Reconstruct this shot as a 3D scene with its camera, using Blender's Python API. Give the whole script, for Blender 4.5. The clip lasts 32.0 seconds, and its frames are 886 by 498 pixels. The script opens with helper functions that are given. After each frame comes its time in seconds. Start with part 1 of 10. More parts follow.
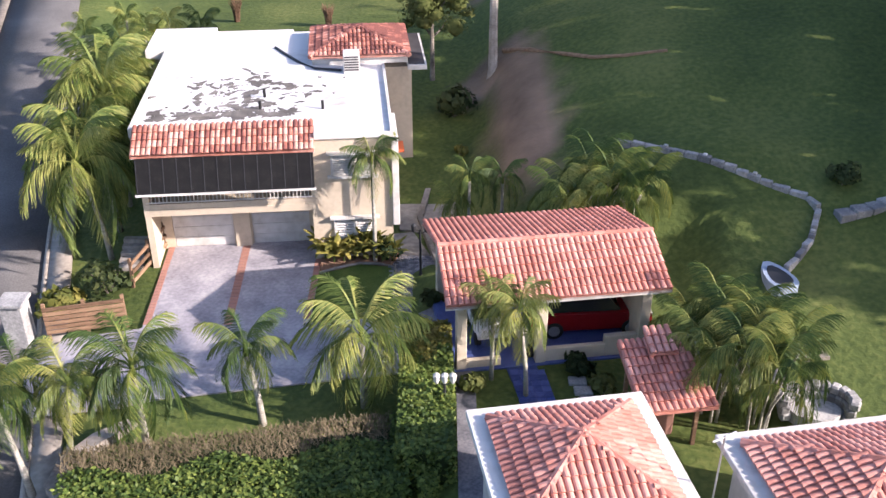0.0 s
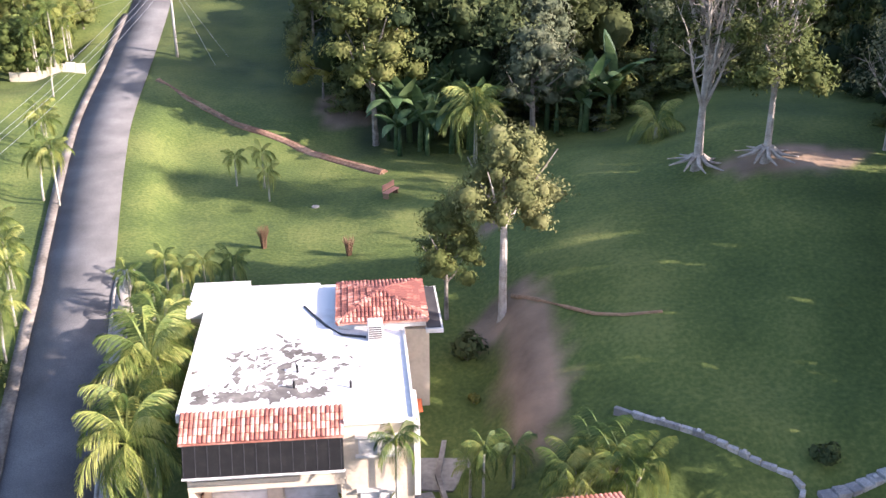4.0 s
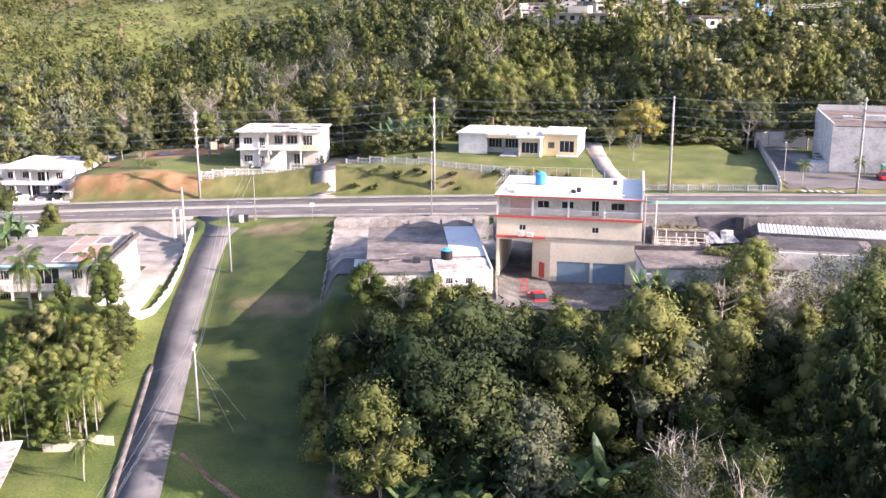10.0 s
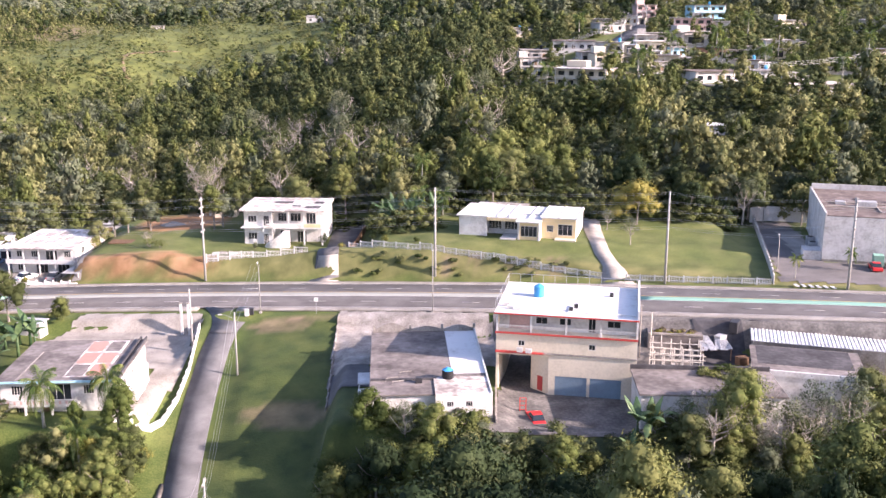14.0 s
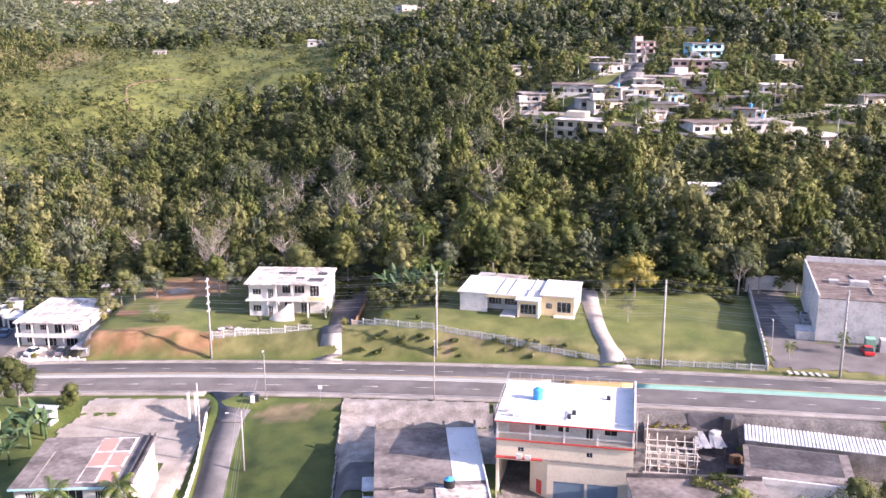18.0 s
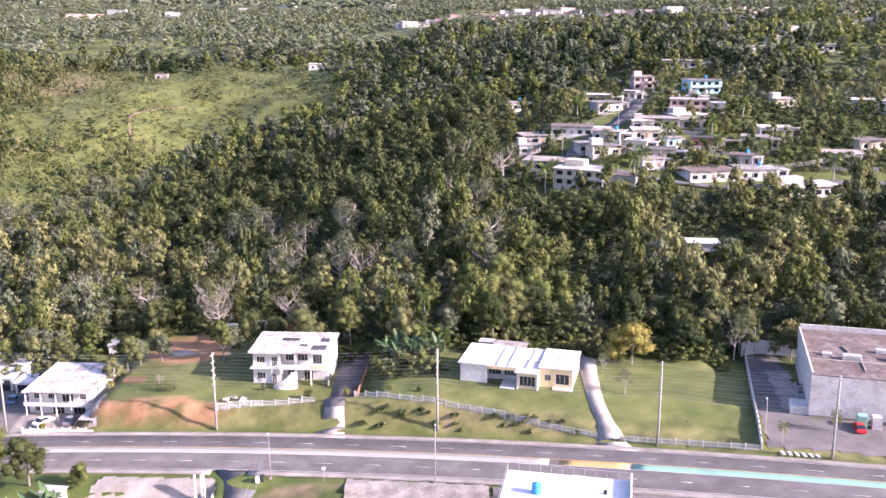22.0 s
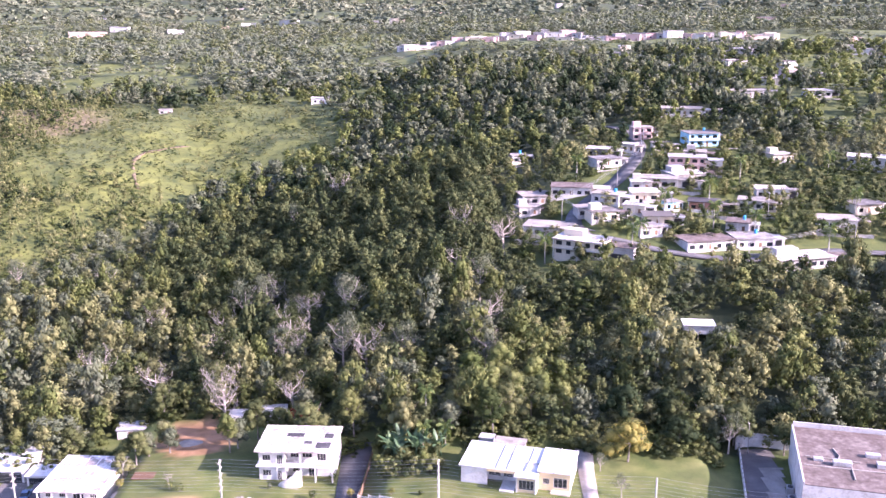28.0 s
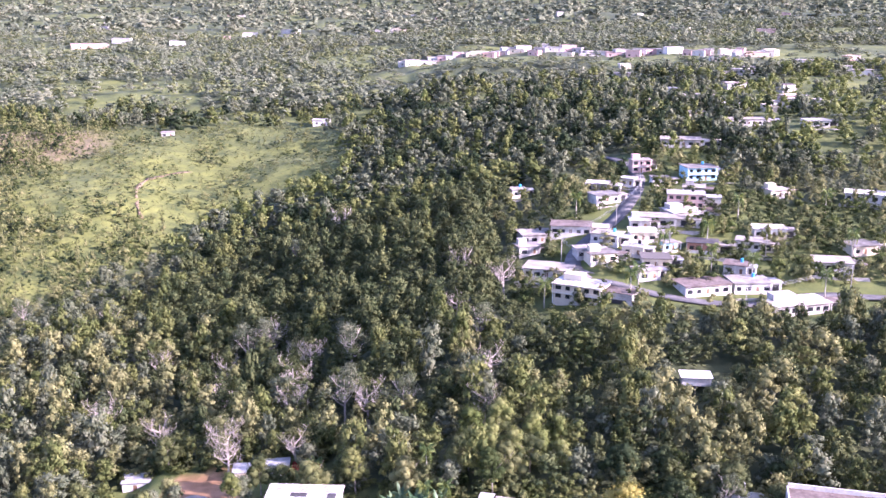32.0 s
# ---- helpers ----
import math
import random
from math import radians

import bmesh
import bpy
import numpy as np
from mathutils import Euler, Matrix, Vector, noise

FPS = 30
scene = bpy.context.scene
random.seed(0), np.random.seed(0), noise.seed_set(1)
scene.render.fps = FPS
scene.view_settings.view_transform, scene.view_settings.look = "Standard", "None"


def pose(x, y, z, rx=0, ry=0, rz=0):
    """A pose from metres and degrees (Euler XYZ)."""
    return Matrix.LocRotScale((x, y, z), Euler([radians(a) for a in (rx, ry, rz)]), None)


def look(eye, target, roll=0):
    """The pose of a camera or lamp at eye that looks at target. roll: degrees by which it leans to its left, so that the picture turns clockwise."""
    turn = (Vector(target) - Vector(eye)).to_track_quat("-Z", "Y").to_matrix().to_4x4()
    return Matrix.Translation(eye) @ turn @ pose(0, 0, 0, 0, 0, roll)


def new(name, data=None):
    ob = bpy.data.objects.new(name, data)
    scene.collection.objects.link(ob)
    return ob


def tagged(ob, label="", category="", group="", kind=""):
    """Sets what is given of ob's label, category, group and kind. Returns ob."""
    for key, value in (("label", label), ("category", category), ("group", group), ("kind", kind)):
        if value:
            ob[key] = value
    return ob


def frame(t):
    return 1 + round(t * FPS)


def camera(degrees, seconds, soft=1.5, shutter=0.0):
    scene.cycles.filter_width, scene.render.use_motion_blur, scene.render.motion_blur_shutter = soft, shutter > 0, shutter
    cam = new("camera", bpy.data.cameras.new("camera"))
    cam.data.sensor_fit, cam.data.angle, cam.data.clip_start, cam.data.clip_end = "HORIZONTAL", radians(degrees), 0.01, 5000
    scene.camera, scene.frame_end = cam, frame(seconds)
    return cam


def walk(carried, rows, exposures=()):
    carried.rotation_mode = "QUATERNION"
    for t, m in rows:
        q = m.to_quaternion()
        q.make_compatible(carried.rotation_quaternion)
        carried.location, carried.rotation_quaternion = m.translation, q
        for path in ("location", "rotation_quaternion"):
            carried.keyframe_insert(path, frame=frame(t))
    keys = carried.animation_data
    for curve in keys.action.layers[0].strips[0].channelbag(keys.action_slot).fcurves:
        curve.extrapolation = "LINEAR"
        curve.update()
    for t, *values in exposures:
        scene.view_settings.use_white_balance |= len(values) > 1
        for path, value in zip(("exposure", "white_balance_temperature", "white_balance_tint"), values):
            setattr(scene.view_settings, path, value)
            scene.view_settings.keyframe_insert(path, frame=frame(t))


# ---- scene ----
cam = camera(49.0, 32.0)
PATH = [
    (0.0, pose(-0.000, -0.000, 20.780, 60.348, 0, -0.001) @ pose(0, 0, 0, 0, 0, -0.032)),
    (0.5, pose(-0.053, 0.029, 20.816, 64.148, 0, 0.013) @ pose(0, 0, 0, 0, 0, -0.020)),
    (1.0, pose(-0.077, 0.026, 20.926, 65.396, 0, 0.007) @ pose(0, 0, 0, 0, 0, -0.019)),
    (1.5, pose(-0.125, 0.044, 21.608, 65.300, 0, 0.001) @ pose(0, 0, 0, 0, 0, -0.027)),
    (2.0, pose(-0.199, 0.100, 22.986, 65.530, 0, -0.015) @ pose(0, 0, 0, 0, 0, -0.043)),
    (2.5, pose(-0.309, 0.165, 24.631, 65.659, 0, -0.021) @ pose(0, 0, 0, 0, 0, -0.065)),
    (4.5, pose(-0.800, -0.228, 31.596, 65.987, 0, 0.062) @ pose(0, 0, 0, 0, 0, -0.088)),
    (5.0, pose(-0.805, -0.395, 33.338, 66.113, 0, 0.087) @ pose(0, 0, 0, 0, 0, -0.089)),
    (5.5, pose(-0.782, -0.530, 35.175, 68.943, 0, 0.103) @ pose(0, 0, 0, 0, 0, -0.082)),
    (6.0, pose(-0.745, -0.634, 37.032, 72.937, 0, 0.109) @ pose(0, 0, 0, 0, 0, -0.080)),
    (6.5, pose(-0.705, -0.715, 38.829, 74.103, 0, 0.134) @ pose(0, 0, 0, 0, 0, -0.073)),
    (7.0, pose(-0.647, -0.748, 40.671, 75.705, 0, 0.164) @ pose(0, 0, 0, 0, 0, -0.057)),
    (7.5, pose(-0.614, -0.758, 42.473, 75.964, 0, 0.194) @ pose(0, 0, 0, 0, 0, -0.038)),
    (8.0, pose(-0.609, -0.746, 44.338, 75.970, 0, 0.203) @ pose(0, 0, 0, 0, 0, -0.019)),
    (8.5, pose(-0.635, -0.718, 46.207, 75.977, 0, 0.189) @ pose(0, 0, 0, 0, 0, 0.004)),
    (9.0, pose(-0.692, -0.693, 48.068, 75.983, 0, 0.169) @ pose(0, 0, 0, 0, 0, 0.020)),
    (9.5, pose(-0.764, -0.650, 49.944, 75.989, 0, 0.139) @ pose(0, 0, 0, 0, 0, 0.029)),
    (10.0, pose(-0.842, -0.580, 51.833, 75.995, 0, 0.116) @ pose(0, 0, 0, 0, 0, 0.041)),
    (10.5, pose(-0.914, -0.497, 53.718, 76.001, 0, 0.090) @ pose(0, 0, 0, 0, 0, 0.046)),
    (11.0, pose(-0.960, -0.422, 55.617, 76.005, 0, 0.077) @ pose(0, 0, 0, 0, 0, 0.053)),
    (11.5, pose(-0.982, -0.384, 57.531, 76.011, 0, 0.090) @ pose(0, 0, 0, 0, 0, 0.077)),
    (12.0, pose(-0.979, -0.380, 59.455, 76.018, 0, 0.089) @ pose(0, 0, 0, 0, 0, 0.097)),
    (12.5, pose(-0.981, -0.399, 61.422, 76.023, 0, 0.098) @ pose(0, 0, 0, 0, 0, 0.098)),
    (13.0, pose(-0.987, -0.417, 63.618, 76.039, 0, 0.096) @ pose(0, 0, 0, 0, 0, 0.098)),
    (13.5, pose(-1.003, -0.429, 65.783, 76.051, 0, 0.099) @ pose(0, 0, 0, 0, 0, 0.093)),
    (14.0, pose(-1.041, -0.445, 67.782, 76.051, 0, 0.105) @ pose(0, 0, 0, 0, 0, 0.094)),
    (14.5, pose(-1.096, -0.469, 69.746, 76.049, 0, 0.112) @ pose(0, 0, 0, 0, 0, 0.096)),
    (16.5, pose(-1.200, -0.491, 77.659, 76.023, 0, 0.115) @ pose(0, 0, 0, 0, 0, 0.102)),
    (17.0, pose(-1.234, -0.466, 79.627, 76.019, 0, 0.112) @ pose(0, 0, 0, 0, 0, 0.104)),
    (17.5, pose(-1.270, -0.437, 81.596, 76.018, 0, 0.106) @ pose(0, 0, 0, 0, 0, 0.097)),
    (18.0, pose(-1.299, -0.412, 83.527, 76.015, 0, 0.099) @ pose(0, 0, 0, 0, 0, 0.092)),
    (18.5, pose(-1.329, -0.392, 85.445, 76.013, 0, 0.100) @ pose(0, 0, 0, 0, 0, 0.088)),
    (19.0, pose(-1.356, -0.380, 87.358, 76.012, 0, 0.106) @ pose(0, 0, 0, 0, 0, 0.085)),
    (19.5, pose(-1.371, -0.377, 89.259, 76.013, 0, 0.109) @ pose(0, 0, 0, 0, 0, 0.072)),
    (20.0, pose(-1.373, -0.382, 91.152, 76.014, 0, 0.108) @ pose(0, 0, 0, 0, 0, 0.062)),
    (20.5, pose(-1.374, -0.398, 93.042, 76.017, 0, 0.116) @ pose(0, 0, 0, 0, 0, 0.053)),
    (21.0, pose(-1.370, -0.413, 94.934, 76.020, 0, 0.123) @ pose(0, 0, 0, 0, 0, 0.043)),
    (21.5, pose(-1.361, -0.425, 96.797, 76.017, 0, 0.127) @ pose(0, 0, 0, 0, 0, 0.044)),
    (22.0, pose(-1.352, -0.431, 98.663, 76.012, 0, 0.129) @ pose(0, 0, 0, 0, 0, 0.046)),
    (22.5, pose(-1.346, -0.428, 100.557, 76.007, 0, 0.136) @ pose(0, 0, 0, 0, 0, 0.041)),
    (23.0, pose(-1.342, -0.416, 102.482, 76.000, 0, 0.149) @ pose(0, 0, 0, 0, 0, 0.031)),
    (23.5, pose(-1.335, -0.400, 104.407, 75.992, 0, 0.158) @ pose(0, 0, 0, 0, 0, 0.023)),
    (24.0, pose(-1.322, -0.380, 106.321, 75.985, 0, 0.165) @ pose(0, 0, 0, 0, 0, 0.010)),
    (24.5, pose(-1.308, -0.354, 108.245, 75.982, 0, 0.176) @ pose(0, 0, 0, 0, 0, -0.004)),
    (25.0, pose(-1.301, -0.329, 110.141, 75.978, 0, 0.200) @ pose(0, 0, 0, 0, 0, -0.017)),
    (25.5, pose(-1.284, -0.291, 112.035, 75.974, 0, 0.202) @ pose(0, 0, 0, 0, 0, -0.018)),
    (27.5, pose(-1.166, -0.069, 119.652, 75.964, 0, 0.232) @ pose(0, 0, 0, 0, 0, -0.034)),
    (28.0, pose(-1.140, -0.013, 121.436, 75.959, 0, 0.246) @ pose(0, 0, 0, 0, 0, -0.037)),
    (28.5, pose(-1.109, 0.046, 123.238, 75.951, 0, 0.252) @ pose(0, 0, 0, 0, 0, -0.035)),
    (29.0, pose(-1.075, 0.102, 125.064, 75.944, 0, 0.264) @ pose(0, 0, 0, 0, 0, -0.030)),
    (29.5, pose(-1.041, 0.149, 126.914, 75.940, 0, 0.264) @ pose(0, 0, 0, 0, 0, -0.033)),
    (30.0, pose(-1.010, 0.185, 128.773, 75.936, 0, 0.264) @ pose(0, 0, 0, 0, 0, -0.034)),
    (30.5, pose(-0.988, 0.206, 130.627, 75.934, 0, 0.273) @ pose(0, 0, 0, 0, 0, -0.036)),
    (31.0, pose(-0.978, 0.218, 132.494, 75.932, 0, 0.289) @ pose(0, 0, 0, 0, 0, -0.041)),
    (31.5, pose(-0.974, 0.224, 134.388, 75.933, 0, 0.302) @ pose(0, 0, 0, 0, 0, -0.045)),
    (32.0, pose(-0.970, 0.228, 136.291, 75.934, 0, 0.308) @ pose(0, 0, 0, 0, 0, -0.049)),
]
walk(cam, PATH, ((0.0, 1.8, 6000, 20), (2.0, 2.12, 6050, 21), (4.5, 2.4, 6100, 23), (6.0, 2.33, 6200, 27), (9.0, 2.22, 6200, 26), (14.0, 2.05, 6150, 29), (24.0, 2.25, 5800, 39), (32.0, 2.62, 5500, 48)))


# ---- world, sun, exposure ----
SUN_FROM = Vector((0.95, -0.312, 0.0)).normalized()
SUN_UP = 25.0
world = bpy.data.worlds.new("sky")
scene.world = world
world.use_nodes = True
wn = world.node_tree.nodes
sky = wn.new("ShaderNodeTexSky")
sky.sky_type = "NISHITA"
sky.sun_disc = False
sky.sun_elevation = radians(SUN_UP)
sky.sun_rotation = math.atan2(SUN_FROM.x, SUN_FROM.y)
sky.dust_density = 2.0
wn["Background"].inputs["Strength"].default_value = 0.098
world.node_tree.links.new(sky.outputs["Color"], wn["Background"].inputs["Color"])
sun = new("sun", bpy.data.lights.new("sun", "SUN"))
sun.data.energy = 3.7
sun.data.angle = radians(0.6)
sun.data.color = (1.0, 0.87, 0.72)
sun.matrix_world = look(SUN_FROM * 100 + Vector((0, 0, 100 * math.tan(radians(SUN_UP)))), (0, 0, 0))


# ---- materials ----
def material(name, colours, scale=1.0, rough=0.8, metal=0.0, bump=0.0, fine=8.0, island=0.0, rand=0.0, through_light=0.0, stretch=None, spread=(0.35, 0.68), spec=0.3):
    """Colours mixed by noise at two scales, with a bump; island and rand vary it piece by piece."""
    m = bpy.data.materials.new(name)
    m.use_nodes = True
    n, l = m.node_tree.nodes, m.node_tree.links
    b = n["Principled BSDF"]
    geo = n.new("ShaderNodeNewGeometry")
    tc = n.new("ShaderNodeTexCoord")
    vec = geo.outputs["Position"] if stretch is None else tc.outputs["Object"]
    if stretch is not None:
        mp = n.new("ShaderNodeMapping")
        mp.inputs["Scale"].default_value = stretch
        l.new(vec, mp.inputs["Vector"])
        vec = mp.outputs["Vector"]
    big = n.new("ShaderNodeTexNoise")
    big.inputs["Scale"].default_value = scale
    big.inputs["Detail"].default_value = 4
    small = n.new("ShaderNodeTexNoise")
    small.inputs["Scale"].default_value = scale * fine
    small.inputs["Detail"].default_value = 3
    for t in (big, small):
        l.new(vec, t.inputs["Vector"])
    mix = n.new("ShaderNodeMath")
    mix.operation = "MULTIPLY_ADD"
    mix.inputs[1].default_value = 0.4
    half = n.new("ShaderNodeMath")
    half.operation = "MULTIPLY"
    half.inputs[1].default_value = 0.6
    l.new(big.outputs["Fac"], half.inputs[0])
    l.new(small.outputs["Fac"], mix.inputs[0])
    l.new(half.outputs[0], mix.inputs[2])
    ramp = n.new("ShaderNodeValToRGB")
    el = ramp.color_ramp.elements
    while len(el) < len(colours):
        el.new(0.5)
    for i, c in enumerate(colours):
        el[i].position = spread[0] + (spread[1] - spread[0]) * i / max(1, len(colours) - 1)
        el[i].color = (*c, 1)
    value = mix.outputs[0]
    for amount, source in ((island, geo.outputs["Random Per Island"]), (rand, None)):
        if amount:
            if source is None:
                source = n.new("ShaderNodeObjectInfo").outputs["Random"]
            off = n.new("ShaderNodeMath")
            off.operation = "SUBTRACT"
            off.inputs[1].default_value = 0.5
            l.new(source, off.inputs[0])
            ad = n.new("ShaderNodeMath")
            ad.operation = "MULTIPLY_ADD"
            ad.inputs[1].default_value = amount
            l.new(off.outputs[0], ad.inputs[0])
            l.new(value, ad.inputs[2])
            value = ad.outputs[0]
    l.new(value, ramp.inputs["Fac"])
    l.new(ramp.outputs["Color"], b.inputs["Base Color"])
    b.inputs["Roughness"].default_value = rough
    b.inputs["Metallic"].default_value = metal
    b.inputs["Specular IOR Level"].default_value = spec
    if bump:
        bp = n.new("ShaderNodeBump")
        bp.inputs["Strength"].default_value = 0.6
        bp.inputs["Distance"].default_value = bump
        l.new(small.outputs["Fac"], bp.inputs["Height"])
        l.new(bp.outputs["Normal"], b.inputs["Normal"])
    if through_light:
        tr = n.new("ShaderNodeBsdfTranslucent")
        l.new(ramp.outputs["Color"], tr.inputs["Color"])
        ms = n.new("ShaderNodeMixShader")
        ms.inputs["Fac"].default_value = through_light
        l.new(b.outputs["BSDF"], ms.inputs[1])
        l.new(tr.outputs["BSDF"], ms.inputs[2])
        l.new(ms.outputs["Shader"], n["Material Output"].inputs["Surface"])
    return m


def plain(name, c, **kw):
    d = [x * 0.86 for x in c]
    e = [min(1, x * 1.08) for x in c]
    return material(name, (d, c, e), **kw)


M = {}
M["asphalt"] = material("asphalt", ((0.065, 0.063, 0.064), (0.1, 0.097, 0.098), (0.15, 0.145, 0.145)), 0.35, 0.9, bump=0.01, fine=40)
M["asphalt_dark"] = material("asphalt_dark", ((0.085, 0.078, 0.074), (0.125, 0.115, 0.11), (0.17, 0.158, 0.15)), 0.25, 0.9, bump=0.01, fine=40)
M["concrete"] = material("concrete", ((0.17, 0.15, 0.128), (0.26, 0.235, 0.205), (0.35, 0.32, 0.285)), 0.3, 0.9, bump=0.008, fine=14)
M["concrete_dirty"] = material("concrete_dirty", ((0.13, 0.115, 0.1), (0.24, 0.215, 0.19), (0.36, 0.33, 0.3)), 0.5, 0.92, bump=0.01, fine=9)
M["gutter"] = material("gutter", ((0.07, 0.06, 0.05), (0.13, 0.115, 0.1), (0.2, 0.18, 0.16)), 0.6, 0.92, bump=0.01, fine=9)
M["yard"] = material("yard", ((0.06, 0.055, 0.05), (0.12, 0.11, 0.1), (0.22, 0.2, 0.18)), 0.35, 0.92, bump=0.01, fine=7)
M["drive"] = material("drive", ((0.2, 0.19, 0.21), (0.3, 0.285, 0.31), (0.42, 0.4, 0.41)), 0.8, 0.75, bump=0.006, fine=9)
M["brick_strip"] = plain("brick_strip", (0.33, 0.17, 0.13), scale=2.0)
M["cobble"] = material("cobble", ((0.1, 0.1, 0.115), (0.17, 0.165, 0.18), (0.25, 0.24, 0.25)), 1.5, 0.85, rand=0.3)
M["blue_tile"] = material("blue_tile", ((0.03, 0.05, 0.16), (0.05, 0.075, 0.22), (0.08, 0.11, 0.28)), 2.0, 0.35, rand=0.3)
M["white_paint"] = material("white_paint", ((0.4, 0.38, 0.345), (0.55, 0.53, 0.505), (0.62, 0.61, 0.59)), 0.5, 0.6, fine=6)
M["white_roof"] = material("white_roof", ((0.36, 0.335, 0.3), (0.52, 0.5, 0.485), (0.59, 0.58, 0.57)), 0.35, 0.65, fine=5, spread=(0.3, 0.5))
M["old_roof"] = material("old_roof", ((0.1, 0.09, 0.082), (0.2, 0.185, 0.172), (0.33, 0.315, 0.3)), 0.25, 0.8, fine=5, rand=0.4)
M["stained_roof"] = material("stained_roof", ((0.2, 0.17, 0.15), (0.36, 0.32, 0.29), (0.66, 0.63, 0.6)), 0.3, 0.8, fine=4, spread=(0.36, 0.6))
M["dark_roof"] = material("dark_roof", ((0.03, 0.028, 0.03), (0.055, 0.052, 0.055), (0.1, 0.095, 0.095)), 0.3, 0.9, fine=5)
M["brown_roof"] = material("brown_roof", ((0.07, 0.052, 0.045), (0.122, 0.095, 0.083), (0.2, 0.168, 0.15)), 0.25, 0.9, fine=4)
M["grey_roof"] = material("grey_roof", ((0.07, 0.06, 0.055), (0.15, 0.13, 0.12), (0.24, 0.215, 0.2)), 0.22, 0.9, fine=5)
M["red_roof_paint"] = plain("red_roof_paint", (0.42, 0.2, 0.16), scale=0.5)
M["beige_wall"] = plain("beige_wall", (0.5, 0.42, 0.32), scale=0.6)
M["cream_wall"] = plain("cream_wall", (0.55, 0.48, 0.37), scale=0.4)
M["pale_wall"] = material("pale_wall", ((0.33, 0.31, 0.285), (0.48, 0.46, 0.44), (0.56, 0.545, 0.525)), 0.5, 0.8, fine=5)
M["grey_wall"] = material("grey_wall", ((0.24, 0.22, 0.2), (0.37, 0.35, 0.33), (0.45, 0.43, 0.41)), 0.5, 0.85, fine=5)
M["pink_wall"] = plain("pink_wall", (0.5, 0.34, 0.31), scale=0.4)
M["blue_wall"] = plain("blue_wall", (0.32, 0.55, 0.66), scale=0.4)
M["yellow_wall"] = plain("yellow_wall", (0.58, 0.46, 0.27), scale=0.4)
M["terracotta"] = material("terracotta", ((0.36, 0.14, 0.105), (0.48, 0.2, 0.155), (0.58, 0.29, 0.235)), 0.6, 0.75, fine=6, rand=0.2, island=0.25)
M["terracotta_old"] = material("terracotta_old", ((0.16, 0.06, 0.05), (0.36, 0.14, 0.1), (0.55, 0.3, 0.24)), 0.8, 0.85, fine=6, rand=0.35, island=0.35)
M["dark_glass"] = plain("dark_glass", (0.02, 0.024, 0.028), rough=0.12, spec=0.6)
M["dark_metal"] = plain("dark_metal", (0.03, 0.03, 0.033), rough=0.5)
M["dark_mesh"] = material("dark_mesh", ((0.002, 0.002, 0.003), (0.005, 0.005, 0.006), (0.014, 0.013, 0.013)), 0.8, 0.9, stretch=(3, 3, 0.2))
M["grey_metal"] = plain("grey_metal", (0.36, 0.37, 0.38), rough=0.45, metal=0.6)
M["zinc"] = material("zinc", ((0.3, 0.29, 0.28), (0.48, 0.47, 0.46), (0.62, 0.61, 0.6)), 0.6, 0.5, metal=0.4)
M["zinc_white"] = material("zinc_white", ((0.42, 0.41, 0.4), (0.58, 0.57, 0.55), (0.7, 0.69, 0.67)), 0.4, 0.6, fine=6, rand=0.3)
M["red_trim"] = plain("red_trim", (0.42, 0.06, 0.05))
M["blue_door"] = plain("blue_door", (0.16, 0.22, 0.27))
M["blue_plastic"] = plain("blue_plastic", (0.05, 0.27, 0.5), rough=0.4)
M["black_plastic"] = plain("black_plastic", (0.015, 0.015, 0.016), rough=0.5)
M["red_car"] = plain("red_car", (0.2, 0.008, 0.012), rough=0.25, spec=0.6)
M["bright_red"] = plain("bright_red", (0.55, 0.03, 0.03), rough=0.35, spec=0.5)
M["white_car"] = plain("white_car", (0.75, 0.75, 0.76), rough=0.3, spec=0.5)
M["blue_car"] = plain("blue_car", (0.08, 0.14, 0.24), rough=0.3, spec=0.5)
M["rubber"] = plain("rubber", (0.02, 0.02, 0.02), rough=0.85)
M["pole_wood"] = material("pole_wood", ((0.16, 0.14, 0.12), (0.27, 0.24, 0.21), (0.4, 0.37, 0.34)), 2.0, 0.9, stretch=(4, 4, 0.5))
M["pole_concrete"] = plain("pole_concrete", (0.28, 0.27, 0.255), scale=1.0)
M["wood"] = material("wood", ((0.1, 0.06, 0.035), (0.19, 0.115, 0.07), (0.28, 0.18, 0.11)), 1.5, 0.85, stretch=(1, 6, 6), rand=0.3)
M["bark"] = material("bark", ((0.1, 0.085, 0.07), (0.2, 0.175, 0.15), (0.34, 0.3, 0.26)), 2.5, 0.95, bump=0.03)
M["bark_pale"] = material("bark_pale", ((0.19, 0.165, 0.14), (0.31, 0.275, 0.24), (0.43, 0.39, 0.35)), 2.0, 0.95, bump=0.02)
M["palm_trunk"] = material("palm_trunk", ((0.2, 0.19, 0.16), (0.33, 0.31, 0.27), (0.45, 0.43, 0.38)), 1.5, 0.9, stretch=(1, 1, 8))
M["leaf_dark"] = material("leaf_dark", ((0.017, 0.03, 0.012), (0.042, 0.058, 0.022), (0.088, 0.1, 0.038)), 0.12, 0.75, fine=6, island=0.1, rand=0.3, through_light=0.22, spec=0.12)
M["leaf_mid"] = material("leaf_mid", ((0.034, 0.05, 0.015), (0.08, 0.099, 0.029), (0.148, 0.155, 0.052)), 0.12, 0.75, fine=6, island=0.1, rand=0.35, through_light=0.25, spec=0.12)
